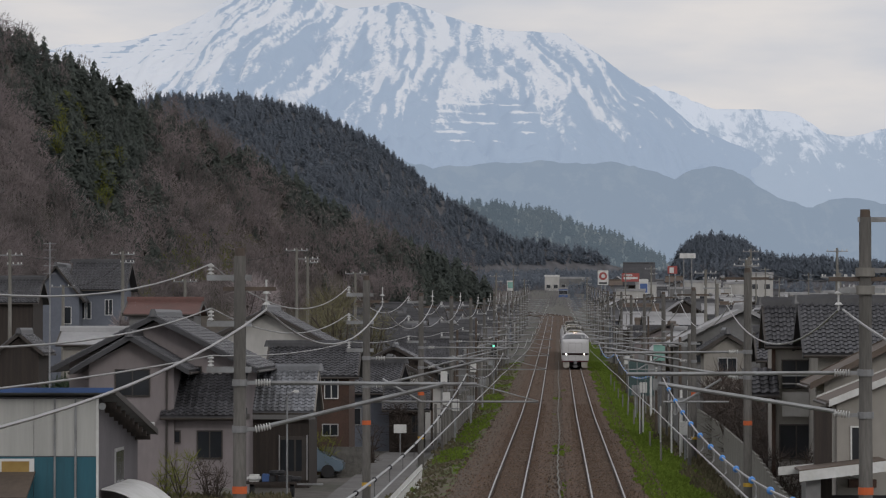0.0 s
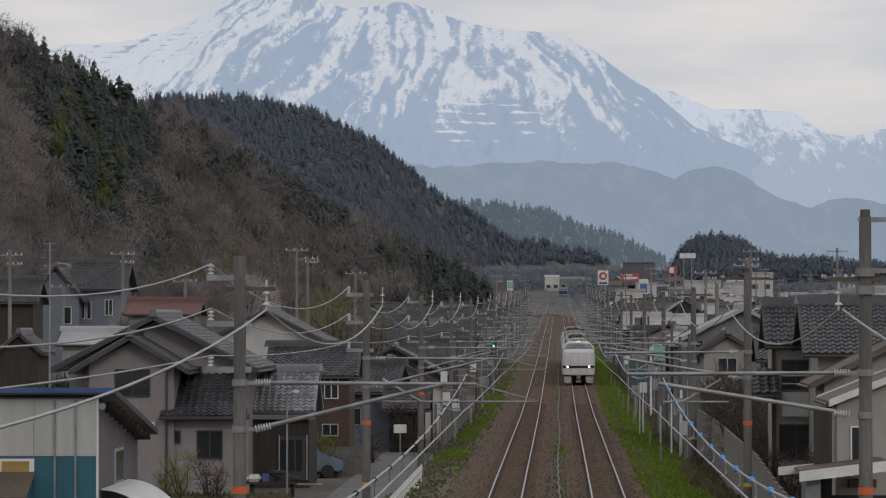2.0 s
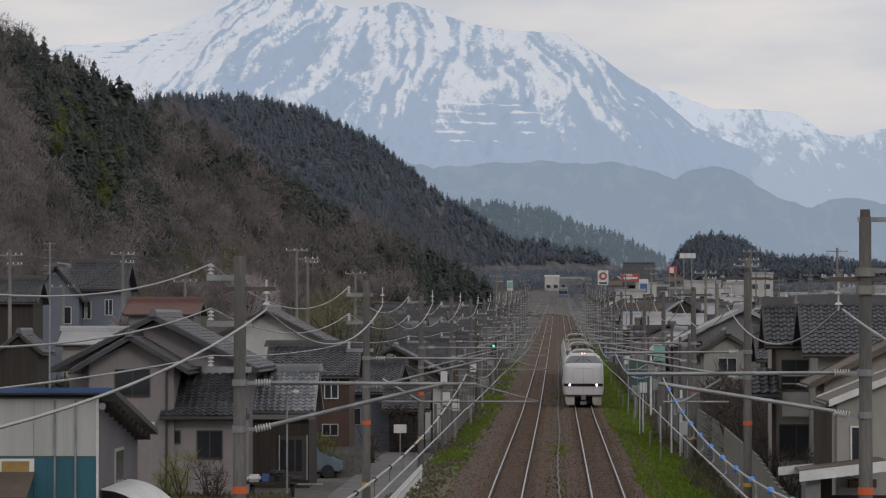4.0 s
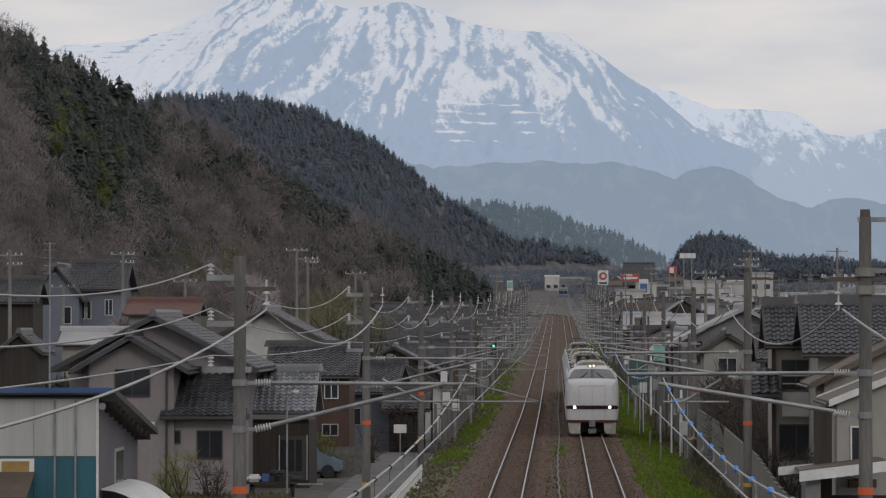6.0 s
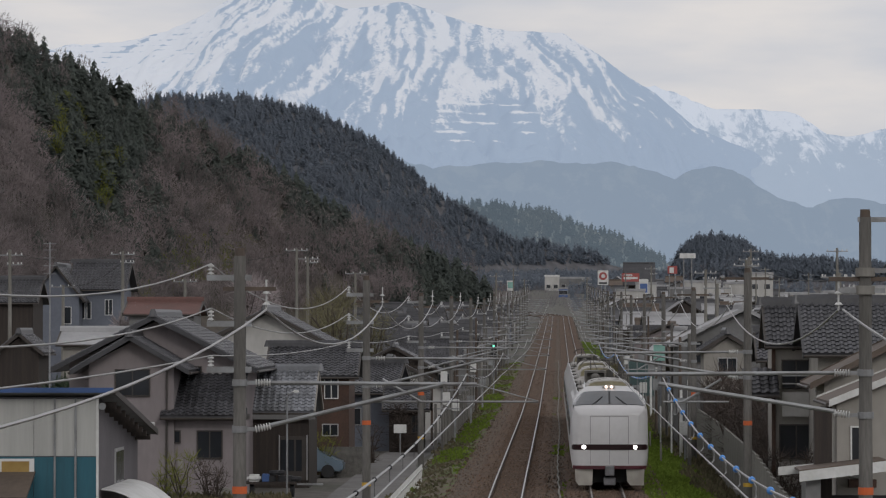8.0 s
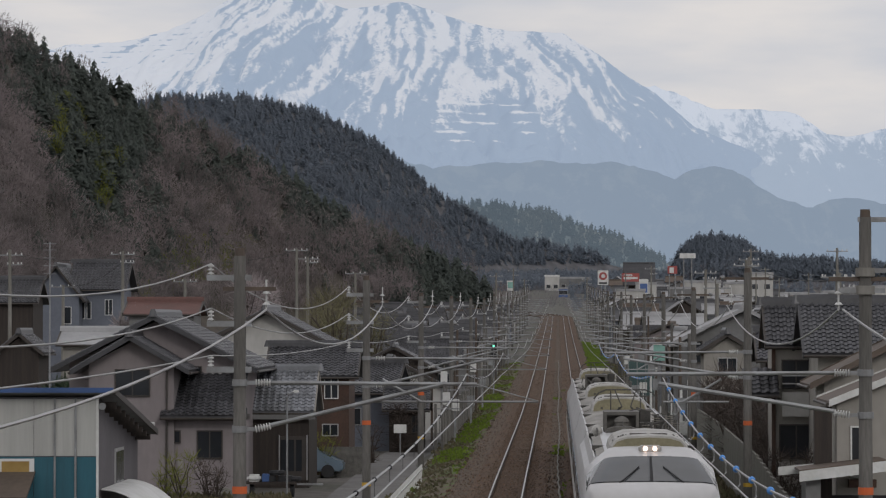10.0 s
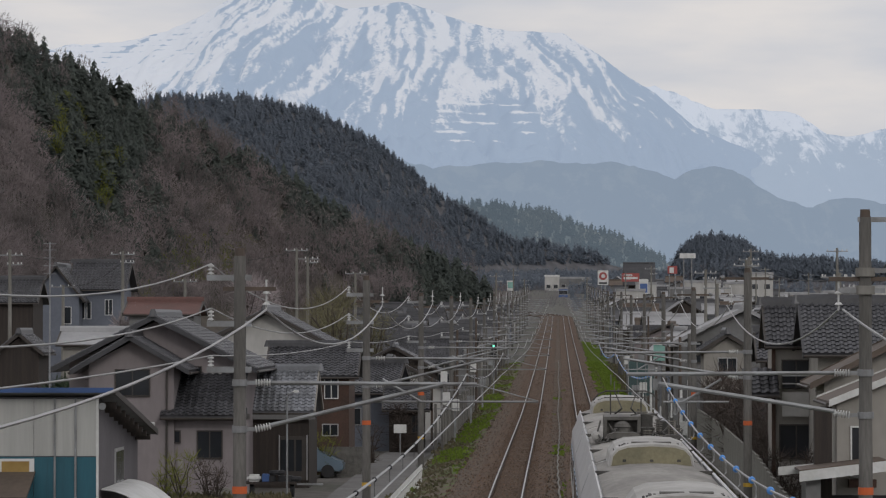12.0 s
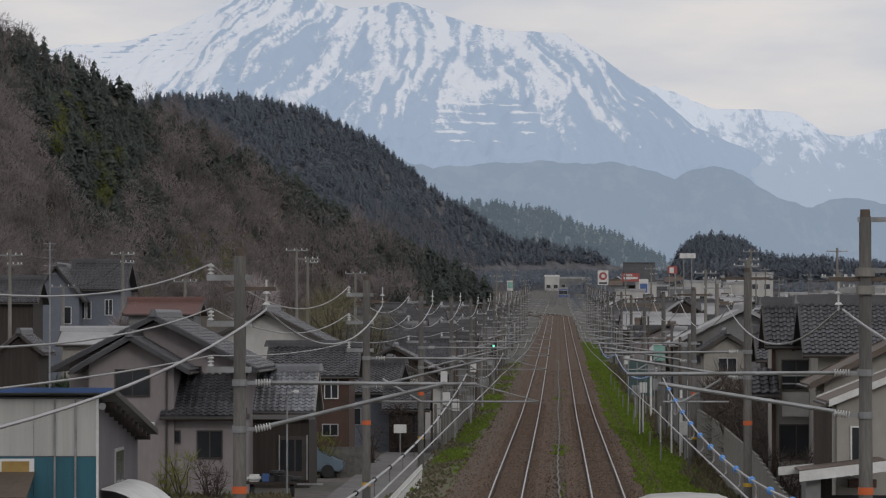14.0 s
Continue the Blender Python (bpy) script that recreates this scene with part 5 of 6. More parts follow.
def workshop():
    """The sheet-clad workshop whose roof falls away to the back."""
    t = thing("workshop", "workshop clad in white and teal sheet with a blue roof edge", "workshop", pose(-14.1, 109.5, 0))
    bm = bmesh.new()
    prism(bm, [(0, -1.8), (10.5, -1.8), (10.5, 2.35), (0, 3.78)], (-9, 0, 0), (0, 0, 0), (0, 1, 0), (0, 0, 1))
    part("wall", bm, M_GREYMAUVE, t, "grey-mauve side wall")
    # each front sheet
    xs = [-9.0, -7.2, -5.4, -3.6, -1.95, -0.68, 0.0]
    for a, b in zip(xs, xs[1:]):
        block(t, "upper_sheet", a + 0.008, b - 0.008, -0.04, 0.0, 1.98, 3.72, M_WHITESHEET, "white sheet panel")
        block(t, "lower_sheet", a + 0.008, b - 0.008, -0.045, 0.0, -1.7, 1.95, M_TEAL, "teal sheet panel")
    for x in (-1.3, -0.66):
        block(t, "downpipe", x - 0.03, x + 0.03, -0.12, -0.06, -1.7, 3.75, M_GALV)
    block(t, "corner_post", -0.03, 0.04, -0.07, 0.0, -1.7, 3.75, M_WHITE)
    bm = bmesh.new()
    prism(bm, [(-0.45, 3.9), (11.2, 2.3), (11.2, 2.45), (-0.45, 4.05)], (-9.3, 0, 0), (0.55, 0, 0), (0, 1, 0), (0, 0, 1))
    part("roof", bm, M_GREYWALL, t)
    block(t, "roof_edge", -9.35, 0.55, -0.56, -0.46, 3.93, 4.08, M_BLUETRIM, "blue painted roof edge")
    bm = bmesh.new()
    prism(bm, [(-0.5, 3.88), (11.2, 2.28), (11.2, 2.46), (-0.5, 4.06)], (0.56, 0, 0), (0.62, 0, 0), (0, 1, 0), (0, 0, 1))
    part("verge_board", bm, M_DARKFRAME, t)
    for k in range(9):
        y = 0.6 + k * 1.15
        z = 3.72 - 0.137 * y
        block(t, "rafter_end", 0.0, 0.5, y, y + 0.12, z - 0.22, z - 0.02, M_BROWNWALL)
    # side window and white awning
    win = block(t, "window_frame", 0.0, 0.05, 4.2, 6.3, 0.75, 2.05, M_FRAME)
    for y in (4.3, 5.3):
        block(win, "pane", 0.05, 0.06, y, y + 0.9, 0.85, 1.95, M_GLASS)
    bm = bmesh.new()
    n = 8
    prof = []
    for k in range(n + 1):
        a = k / n
        prof.append((0.05 + 1.55 * a, 0.95 - 0.75 * a * a))
    prof += [(x, z - 0.04) for x, z in prof[::-1]]
    prism(bm, prof, (0, 0.6, 0), (0, 7.5, 0), (1, 0, 0), (0, 0, 1))
    part("awning", bm, M_WHITE, t, "white curved plastic awning")
    block(t, "timber_panel", 0.05, 0.9, 0.8, 0.9, -1.7, 0.3, mat("orange_timber", (0.3, 0.14, 0.04), (0.22, 0.1, 0.03), 2, 0.7))
    # front window with ochre blind, and the brown canopy
    win = block(t, "window_frame", -3.1, -1.93, -0.1, -0.045, 1.35, 1.9, M_WHITE)
    block(win, "blind", -2.93, -2.08, -0.11, -0.1, 1.4, 1.82, mat("ochre_blind", (0.33, 0.22, 0.07), (0.27, 0.17, 0.05), 2, 0.8))
    bm = bmesh.new()
    prism(bm, [(-1.9, 0.75), (-0.05, 1.45), (-0.05, 1.52), (-1.9, 0.82)], (-4.2, 0, 0), (-1.9, 0, 0), (0, 1, 0), (0, 0, 1))
    part("canopy", bm, M_BROWNROOF, t, "rusty brown sheet canopy")
    bm = bmesh.new()
    tube(bm, (0.15, -0.1, 3.5), (0.15, 0.06, 3.5), 0.11, 0.11, 12)
    part("meter", bm, M_GALV, t)


M_GREYMAUVE = mat("grey_mauve_render", (0.15, 0.14, 0.15), (0.12, 0.112, 0.12), 0.5, 0.9, fine=0.06)


def left_houses():
    workshop()
    # mauve house: a tall gable behind and a projecting gable in front
    b = house("gabled_house", "large mauve-grey house with dark tiled gables", -17.35, 158.5, 7.4, 9, -1.3, 4.3, 6.2, "y", M_MAUVE, M_TILE, 0.75,
              windows=[("f", 1.5, 3.5, 0.95, 0.62, M_DARKFRAME), ("f", 2.6, 3.5, 0.5, 0.3, M_WHITE, M_WHITE, 0), ("f", -1.0, 0.2, 1.0, 1.0, M_DARKFRAME)], verge=M_TILE)
    f = house("front_gable", "projecting mauve-grey gable of a tiled house", -18.0, 152.5, 3.6, 3.2, -1.3, 4.3, 5.35, "y", M_MAUVE, M_TILE, 0.7,
              windows=[("f", 0.05, 2.98, 1.4, 1.05, M_DARKFRAME, None, 1)], verge=M_TILE)
    f.name = "house_front_wing"
    w = house("low_wing", "single-storey mauve-grey wing with a tiled lean-to roof", -14.85, 152.6, 3.1, 3.0, -1.3, 1.95, 2.0, "x", M_MAUVE, M_TILE, 0.0,
              windows=[("f", 0.15, 0.35, 1.0, 1.1, M_DARKFRAME), ("f", -1.35, 1.0, 0.45, 0.45, M_DARKFRAME)], tiled=False)
    lean_roof(w, -1.9, 1.5, -2.1, 1.5, 2.0, 3.75, M_TILE)
    block(w, "service_meter", -1.2, -0.98, -1.65, -1.5, -0.1, 0.3, M_CREAM, "pale meter box")
    block(f, "wall_vent", 0.75, 1.0, -1.75, -1.6, 1.55, 1.85, M_WHITE, "white wall vent")
    for x in (1.5, ):
        block(f, "downpipe", x - 0.04, x + 0.04, -1.72, -1.62, -1.5, 4.2, M_DARKFRAME)
    # dark timber house with silver tiles
    c = house("timber_house", "dark timber house under a silver-grey tiled roof", -12.8, 163.0, 3.3, 5.4, -1.3, 2.1, 3.75, "x", M_BROWNWALL, M_SILVERTILE, 0.25, windows=[], verge=M_CREAM)
    d = block(c, "sliding_door", 0.35, 1.55, -2.78, -2.7, -1.0, 0.95, M_DARKFRAME, "dark sliding door with an aluminium surround")
    for x in (0.5, 0.85, 1.2):
        block(d, "door_pane", x - 0.12, x + 0.14, -2.8, -2.78, -0.6, 0.8, M_GLASS)
    for x in (0.33, 1.57):
        block(d, "door_jamb", x - 0.02, x + 0.02, -2.82, -2.7, -1.0, 1.0, M_FRAME)
    block(c, "fascia", -1.9, 1.95, -3.05, -2.98, 1.72, 1.98, M_GREYWALL, "grey fascia board")
    # low shed by the road and the garden wall
    sh = house("lineside_shed", "dark timber shed with a low tiled roof by the road", -8.5, 202.0, 1.9, 3.4, -1.3, 1.25, 2.2, "x", M_BROWNWALL, M_TILE, 0.35, [("f", 0.55, -0.1, 0.4, 0.9, M_DARKFRAME)])
    for k in range(6):
        block(sh, "board", -0.9 + 0.3 * k, -0.62 + 0.3 * k, -1.725, -1.7, -1.3, 1.2 if k < 4 else -0.3, M_BROWNWALL)
    gw = thing("garden_wall", "low dark mossy block wall beside the parked car", "wall", pose(-11.0, 171.5, -1.3))
    for k in range(5):
        for r in range(4):
            block(gw, "block", k * 0.4 - 0.4 * (r % 2) * 0.5, k * 0.4 + 0.39 - 0.4 * (r % 2) * 0.5, 0.0, 0.16, -0.2 + 0.4 * r, 0.19 + 0.4 * r, M_GEARLIGHT)
    # houses behind
    house("white_gable_house", "white-plastered house with dark tiled gable roof", -15.2, 190.0, 6.2, 8, -1.3, 4.95, 6.55, "y", M_WHITEWALL, M_TILE, 0.6, [("f", 2.1, 4.1, 0.5, 0.45)])
    house("tiled_house", "red-brown clad house under a dark tiled roof", -11.9, 175.5, 3.6, 5, -1.3, 3.55, 4.75, "x", M_BRICKWALL, M_TILE, 0.45,
          [("f", 0.95, 2.4, 0.6, 1.0, M_WHITE), ("f", 0.9, 0.6, 0.7, 0.5)])
    house("blue_grey_house", "blue-grey sided two-storey house with dark roof", -37.2, 292, 3.8, 7, 3.0, 8.8, 10.75, "x", M_BLUEWALL, M_TILE, 0.5,
          [("f", -1.15, 6.3, 0.28, 1.3, M_WHITE, None, 0), ("f", -0.65, 6.3, 0.28, 1.3, M_WHITE, None, 0), ("f", 0.95, 6.6, 0.55, 1.2, M_WHITE)])
    house("blue_grey_annexe", "blue-grey gabled annexe with dark roof boards", -40.2, 290, 3.6, 7, 3.0, 8.2, 10.4, "y", M_BLUEWALL, M_TILE, 0.5, [("f", 0.9, 5.9, 0.5, 1.3, M_WHITE, None, 0)])
    house("dark_barn", "dark brown barn with a low tiled roof", -41.5, 268, 5, 5, 2, 7.6, 9.1, "x", M_BROWNWALL, M_TILE, 0.4, [("f", 1, 3.6, 1.2, 0.8, M_FRAME)])
    house("beige_shed", "beige shed under a pale sheet roof", -27.6, 214, 3.6, 3.6, 0.5, 4.75, 5.4, "x", M_CREAM, M_PALEROOF, 0.35, [("f", 0.9, 2.3, 0.5, 0.9, M_FRAME, None, 0)], tiled=False)
    house("dark_shed", "dark weathered shed between trees and houses", -30.6, 205, 2.2, 4, 0.5, 4.4, 5.3, "y", M_BROWNWALL, M_TILE, 0.3)
    house("red_roof_house", "small house with dull red sheet roof", -27.0, 246, 4.4, 5, 2, 6.6, 7.35, "x", M_GREYWALL, mat("dull_red_roof", (0.13, 0.06, 0.05), (0.1, 0.05, 0.042), 0.7, 0.7, fine=0.1), 0.4, tiled=False)


def right_houses():
    house("large_tiled_house", "cream house under a large dark tiled roof with thick ridge", 12.95, 132.0, 7.2, 5.0, -0.9, 5.15, 6.65, "x", M_CREAM, M_TILEOBJ, 0.55,
          [("f", -2.6, 2.55, 1.1, 1.5, M_DARKFRAME), ("f", -0.3, 2.6, 1.2, 1.3, M_DARKFRAME)], tiled="single", verge=M_TILE)
    r = house("tiled_wing", "cream wing with dark tiled roof and brown posts", 9.2, 136.5, 2.3, 3.6, -0.9, 5.3, 6.6, "x", M_CREAM, M_TILE, 0.3, [("f", -0.3, 3.62, 1.0, 1.0, M_DARKFRAME), ("f", -0.3, 1.0, 1.2, 1.2, M_DARKFRAME)])
    for x in (-1.15, 1.1):
        block(r, "post", x - 0.07, x + 0.07, -1.95, -1.8, -1.3, 5.2, M_BRICKWALL)
    lean_roof(r, -2.3, -1.0, -3.0, -1.6, 3.3, 4.2, M_TILE)
    block(r, "balcony_panel", -0.85, 0.55, -2.3, -2.2, 2.55, 3.45, M_WHITEWALL, "pale balcony panel")
    for z in (3.75, 4.05):
        block(r, "balcony_rail", -0.85, 0.55, -2.32, -2.27, z, z + 0.05, M_FRAME)
    # nearer house with white fascias
    n = house("roadside_house", "cream house with brown roof and white fascia boards", 10.95, 114.5, 4.6, 5.0, -0.9, 3.6, 4.52, "y", M_CREAM, M_BROWNROOF, 0.25, [("f", -1.55, 1.3, 0.55, 1.5, M_WHITE, None, 1)], tiled=False, verge=M_WHITE)
    block(n, "corner_boards", -3.0, -2.45, -2.6, -2.2, -1.3, 3.45, M_BROWNWALL, "dark timber corner")
    house("brown_roof_house", "cream house under a broad brown sheet roof", 11.3, 121.2, 5.0, 4.0, -0.9, 4.15, 5.4, "y", M_CREAM, M_BROWNROOF, 0.5, [("f", -1.9, 3.2, 0.5, 0.6)], tiled=False, verge=M_BROWNROOF)
    block(n, "window_box", -1.95, -1.1, -2.9, -2.5, 0.95, 1.2, M_BRICKWALL)
    bm = bmesh.new()
    prism(bm, [(-3.6, 1.5), (-1.0, 1.82), (-1.0, 1.9), (-3.6, 1.58)], (0, -4.9, 0), (0, -2.4, 0), (1, 0, 0), (0, 0, 1))
    part("canopy", bm, M_BROWNROOF, n, "brown sheet canopy over a doorway")
    bm = bmesh.new()
    prism(bm, [(-3.62, 1.22), (-0.98, 1.54), (-0.98, 1.86), (-3.62, 1.54)], (0, -4.98, 0), (0, -4.9, 0), (1, 0, 0), (0, 0, 1))
    part("canopy_fascia", bm, M_WHITE, n, "cream fascia board")
    bm = bmesh.new()
    prism(bm, [(-4.1, 1.3), (-2.2, 1.5), (-2.2, 1.76), (-4.1, 1.56)], (0, -2.35, 0), (0, -2.27, 0), (1, 0, 0), (0, 0, 1))
    part("canopy_fascia", bm, M_WHITE, n, "cream fascia board")
    block(n, "side_wall", -3.4, -2.95, -4.6, -2.6, -1.3, 1.3, M_GREYWALL, "grey side wall of the porch")
    # black sheet on the wall stands in for the shade in the doorway
    block(n, "doorway_shade", -2.6, -0.7, -2.56, -2.5, -1.0, 0.7, M_BLACK)
    house("white_roof_house", "grey-white house whose gable carries a pale sheet roof", 9.9, 196, 7.0, 8, -0.9, 5.0, 6.7, "y", M_GREYWALL, M_PALEROOF, 0.5,
          [("f", -2.6, 3.9, 0.7, 1.1, M_DARKFRAME), ("f", -1.5, 2.6, 0.8, 1.0, M_DARKFRAME)], tiled=False, verge=M_PALEROOF)
    house("porch_house", "small cream house with dark tiled gable porch", 8.6, 185, 2.4, 4, -0.9, 4.6, 5.35, "y", M_CREAM, M_TILE, 0.35, [("f", 0.0, 3.3, 0.9, 0.9), ("f", 0.0, 0.9, 1.1, 1.3, M_DARKFRAME)], skirt=(2.6, M_BROWNWALL))
    house("brown_house", "dark brown house with low tiled roof by the wall", 10.6, 160, 3.0, 4, -0.9, 4.5, 5.5, "x", M_BROWNWALL, M_TILE, 0.4, [("f", 0.2, 2.7, 1.4, 0.6, M_FRAME)])
    house("tile_roof_house", "dark tiled house behind a lineside wall", 11.5, 150, 3.2, 4.4, -0.9, 2.2, 4.0, "x", M_GREYWALL, M_TILE, 0.4, [("f", -0.4, 0.6, 1.4, 1.0)])


def far_town():
    """Smaller houses up the valley on both sides, each with its own walls, roof and windows."""
    rng = random.Random(5)
    walls = [M_CREAM, M_MAUVE, M_GREYWALL, M_BROWNWALL, M_MAUVE, M_BLUEWALL]
    tones = {M_CREAM: "cream", M_WHITEWALL: "white-plastered", M_GREYWALL: "grey-sided", M_BROWNWALL: "dark timber", M_MAUVE: "mauve-grey", M_BLUEWALL: "blue-grey"}
    roofs = [(M_TILE, "dark tiled roof"), (M_TILE, "dark tiled roof"), (M_PALEROOF, "pale sheet roof"), (M_BROWNROOF, "brown sheet roof")]
    spots = []
    for y in range(205, 1240, 17):
        for side in (-1, 1):
            rows = 3 if side < 0 else (3 if y < 420 else 6)
            for k in range(rows):
                if rng.random() < 0.25:
                    continue
                x = side * (10.5 + rng.uniform(0, 2.5) + k * 9.5)
                if (side < 0 and (y > 720 or k * 9.5 > y * 0.035)) or (k == 0 and y > 850):
                    continue
                spots.append((x, y + rng.uniform(-4, 4)))
    for x, y in spots:
        if x > 0 and y < 215 and x < 14:
            continue
        wm = rng.choice(walls if x > 0 else [M_GREYWALL, M_BROWNWALL, M_BLUEWALL, M_WHITEWALL, M_CREAM])
        rm, rl = rng.choice(roofs if x > 0 else roofs[:2])
        w, d = rng.uniform(4.5, 7), rng.uniform(5, 8)
        z = ground_z(x, y)
        e = z + rng.uniform(2.6, 4.6)
        if x < 0:
            e = min(e, z + 3.4)
        wins = [("f", rng.uniform(-1.5, -0.6), e - 1.9, 0.9, 0.9), ("f", rng.uniform(0.6, 1.5), e - 1.9, 1.1, 0.9)]
        house("town_house", f"{tones[wm]} house with {rl} among valley houses", x, y, w, d, z, e, e + rng.uniform(1.2, 1.9), rng.choice("xxy"), wm, rm, 0.45, wins, turn=rng.uniform(-7, 7), tiled=(rm is M_TILE and y < 420), group="houses of the valley town")


def shop_block(name, label, x, y, w, d, h, wall, trim, lift=0.0):
    """A flat-roofed building with a parapet and a row of windows."""
    z = ground_z(x, y) + lift
    t = thing(name, label, "building", pose(x, y, z))
    block(t, "wall", -w / 2, w / 2, -d / 2, d / 2, -6.0, h, wall)
    block(t, "parapet", -w / 2 - 0.15, w / 2 + 0.15, -d / 2 - 0.15, d / 2 + 0.15, h, h + 0.6, trim)
    n = max(2, int(w / 2.6))
    for r in range(max(1, int(h / 3.2))):
        for i in range(n):
            cx = -w / 2 + (i + 0.5) * w / n
            fr = block(t, "window_frame", cx - 0.8, cx + 0.8, -d / 2 - 0.06, -d / 2, 0.8 + 3.0 * r, 2.2 + 3.0 * r, M_FRAME)
            block(fr, "pane", cx - 0.7, cx + 0.7, -d / 2 - 0.08, -d / 2 - 0.06, 0.9 + 3.0 * r, 2.1 + 3.0 * r, M_GLASS)
    return t


def sign_board(label, x, y, z, w, h, legs, face, marks=()):
    """A roadside sign: a boxed panel on two legs, with plain shapes for what it shows."""
    t = thing("roadside_sign", label, "sign", pose(x, y, 0))
    g = ground_z(x, y) - 0.3
    for s in (-1, 1):
        bm = bmesh.new()
        tube(bm, (s * w * legs, 0.1, g), (s * w * legs, 0.1, z), 0.14, 0.14, 8)
        part("leg", bm, M_GALV, t)
    block(t, "panel", -w / 2, w / 2, -0.12, 0.12, z, z + h, face, bevel=0.03)
    for a0, a1, b0, b1, mm in marks:
        block(t, "mark", a0 * w, a1 * w, -0.16, -0.12, z + b0 * h, z + b1 * h, mm)
    return t


def far_landmarks():
    shop_block("factory", "long white factory with a pale roof across the valley", 6.0, 1300, 11, 10, 4.2, M_GREYWALL, M_PALEROOF)
    shop_block("depot", "small white depot beyond the line", -2.2, 1285, 5.2, 8, 5.0, M_WHITEWALL, M_WHITE)
    shop_block("blue_store", "small store with blue shutter front", 1.6, 1180, 2.9, 6, 2.6, M_SIGNBLUE, M_PALEROOF)
    t = sign_board("tall white roadside sign with a round red emblem", 9.6, 770, 13.8, 2.3, 3.1, 0.2, M_WHITE, [(-0.38, 0.38, 0.08, 0.18, M_BLACK)])
    bm = bmesh.new()
    tube(bm, (0, -0.2, 15.7), (0, -0.12, 15.7), 0.85, 0.85, 24)
    e = part("emblem", bm, M_RED, t, "round red emblem")
    bm = bmesh.new()
    tube(bm, (0.05, -0.22, 15.7), (0.05, -0.2, 15.7), 0.42, 0.42, 18)
    part("emblem_centre", bm, M_WHITE, e)
    sign_board("white panel sign above roofs", 25.2, 700, 18.3, 3.1, 0.95, 0.25, M_WHITE)
    sign_board("red and white shop sign on two legs", 17.3, 860, 15.5, 4.2, 2.0, 0.3, M_RED, [(-0.4, 0.4, 0.3, 0.55, M_WHITE), (-0.3, 0.1, 0.65, 0.85, M_WHITE)])
    sign_board("blue and white shop sign on two legs", 20.2, 850, 12.4, 2.2, 3.6, 0.3, M_WHITE, [(-0.4, 0.4, 0.1, 0.7, M_SIGNBLUE)])
    sign_board("tall red sign with white shape", 23.5, 740, 15.8, 2.0, 1.6, 0.3, M_RED, [(-0.3, 0.15, 0.1, 0.8, M_WHITE)])
    sign_board("pale green and white lineside board", -10.9, 820, 13.0, 1.6, 2.3, 0.3, M_WHITE, [(-0.4, 0.4, 0.25, 0.85, M_SIGNGREEN)])
    for x, y, w, h, wm in ((36, 900, 9, 8.5, M_WHITEWALL), (47.5, 920, 10, 8, M_WHITEWALL), (50.5, 900, 6, 10.5, M_WHITEWALL), (30, 880, 6, 7, M_GREYWALL), (16.5, 820, 6.5, 6.8, M_WHITEWALL), (22, 900, 5, 8, M_WHITEWALL), (61, 880, 9, 5.5, M_CREAM), (70, 900, 8, 6, M_GREYWALL), (82, 940, 10, 7, M_WHITEWALL), (90, 900, 9, 4, M_WHITEWALL)):
        shop_block("apartment_building", "pale flat-roofed building in the far town", x, y, w, 8, h, wm, M_PALEROOF)
    for i, (x, y) in enumerate(((5.6, 700), (12, 640), (14.5, 560), (28, 640), (33, 600), (38, 660), (43, 700), (48, 690), (56, 720), (64, 650), (-9, 520), (-8, 640), (-7, 740))):
        utility_pole(x, y, 10.5 + (i % 3), "far")
    house("temple_roof_house", "dark-roofed hall with a tall hipped gable", 22.5, 1000, 6, 8, 10, 17.5, 22, "x", M_BROWNWALL, M_TILE, 1.4, tiled=False)


def utility_pole(x, y, h, style="near", arms=(0.5, 1.3), top=None):
    g = ground_z(x, y) - 0.3
    top = top or g + h
    t = thing("utility_pole", "grey concrete utility pole with cross arms among houses", "utility pole", pose(x, y, 0), "utility poles of the town")
    bm = bmesh.new()
    tube(bm, (0, 0, g), (0, 0, top), 0.17, 0.11, 10)
    part("post", bm, M_CONC, t)
    for k, dz in enumerate(arms):
        bm = bmesh.new()
        w = 0.95 if k == 0 else 0.55
        off = 0 if k == 0 else 0.35
        box(bm, off - w, off + w, -0.05, 0.05, top - dz - 0.04, top - dz + 0.04)
        part("cross_arm", bm, M_GALV, t)
        for s in (-0.9, -0.2, 0.45, 0.9):
            bm = bmesh.new()
            tube(bm, (off + s * w, 0, top - dz + 0.04), (off + s * w, 0, top - dz + 0.18), 0.05, 0.04, 8)
            part("insulator", bm, M_PORC, t)
    return t


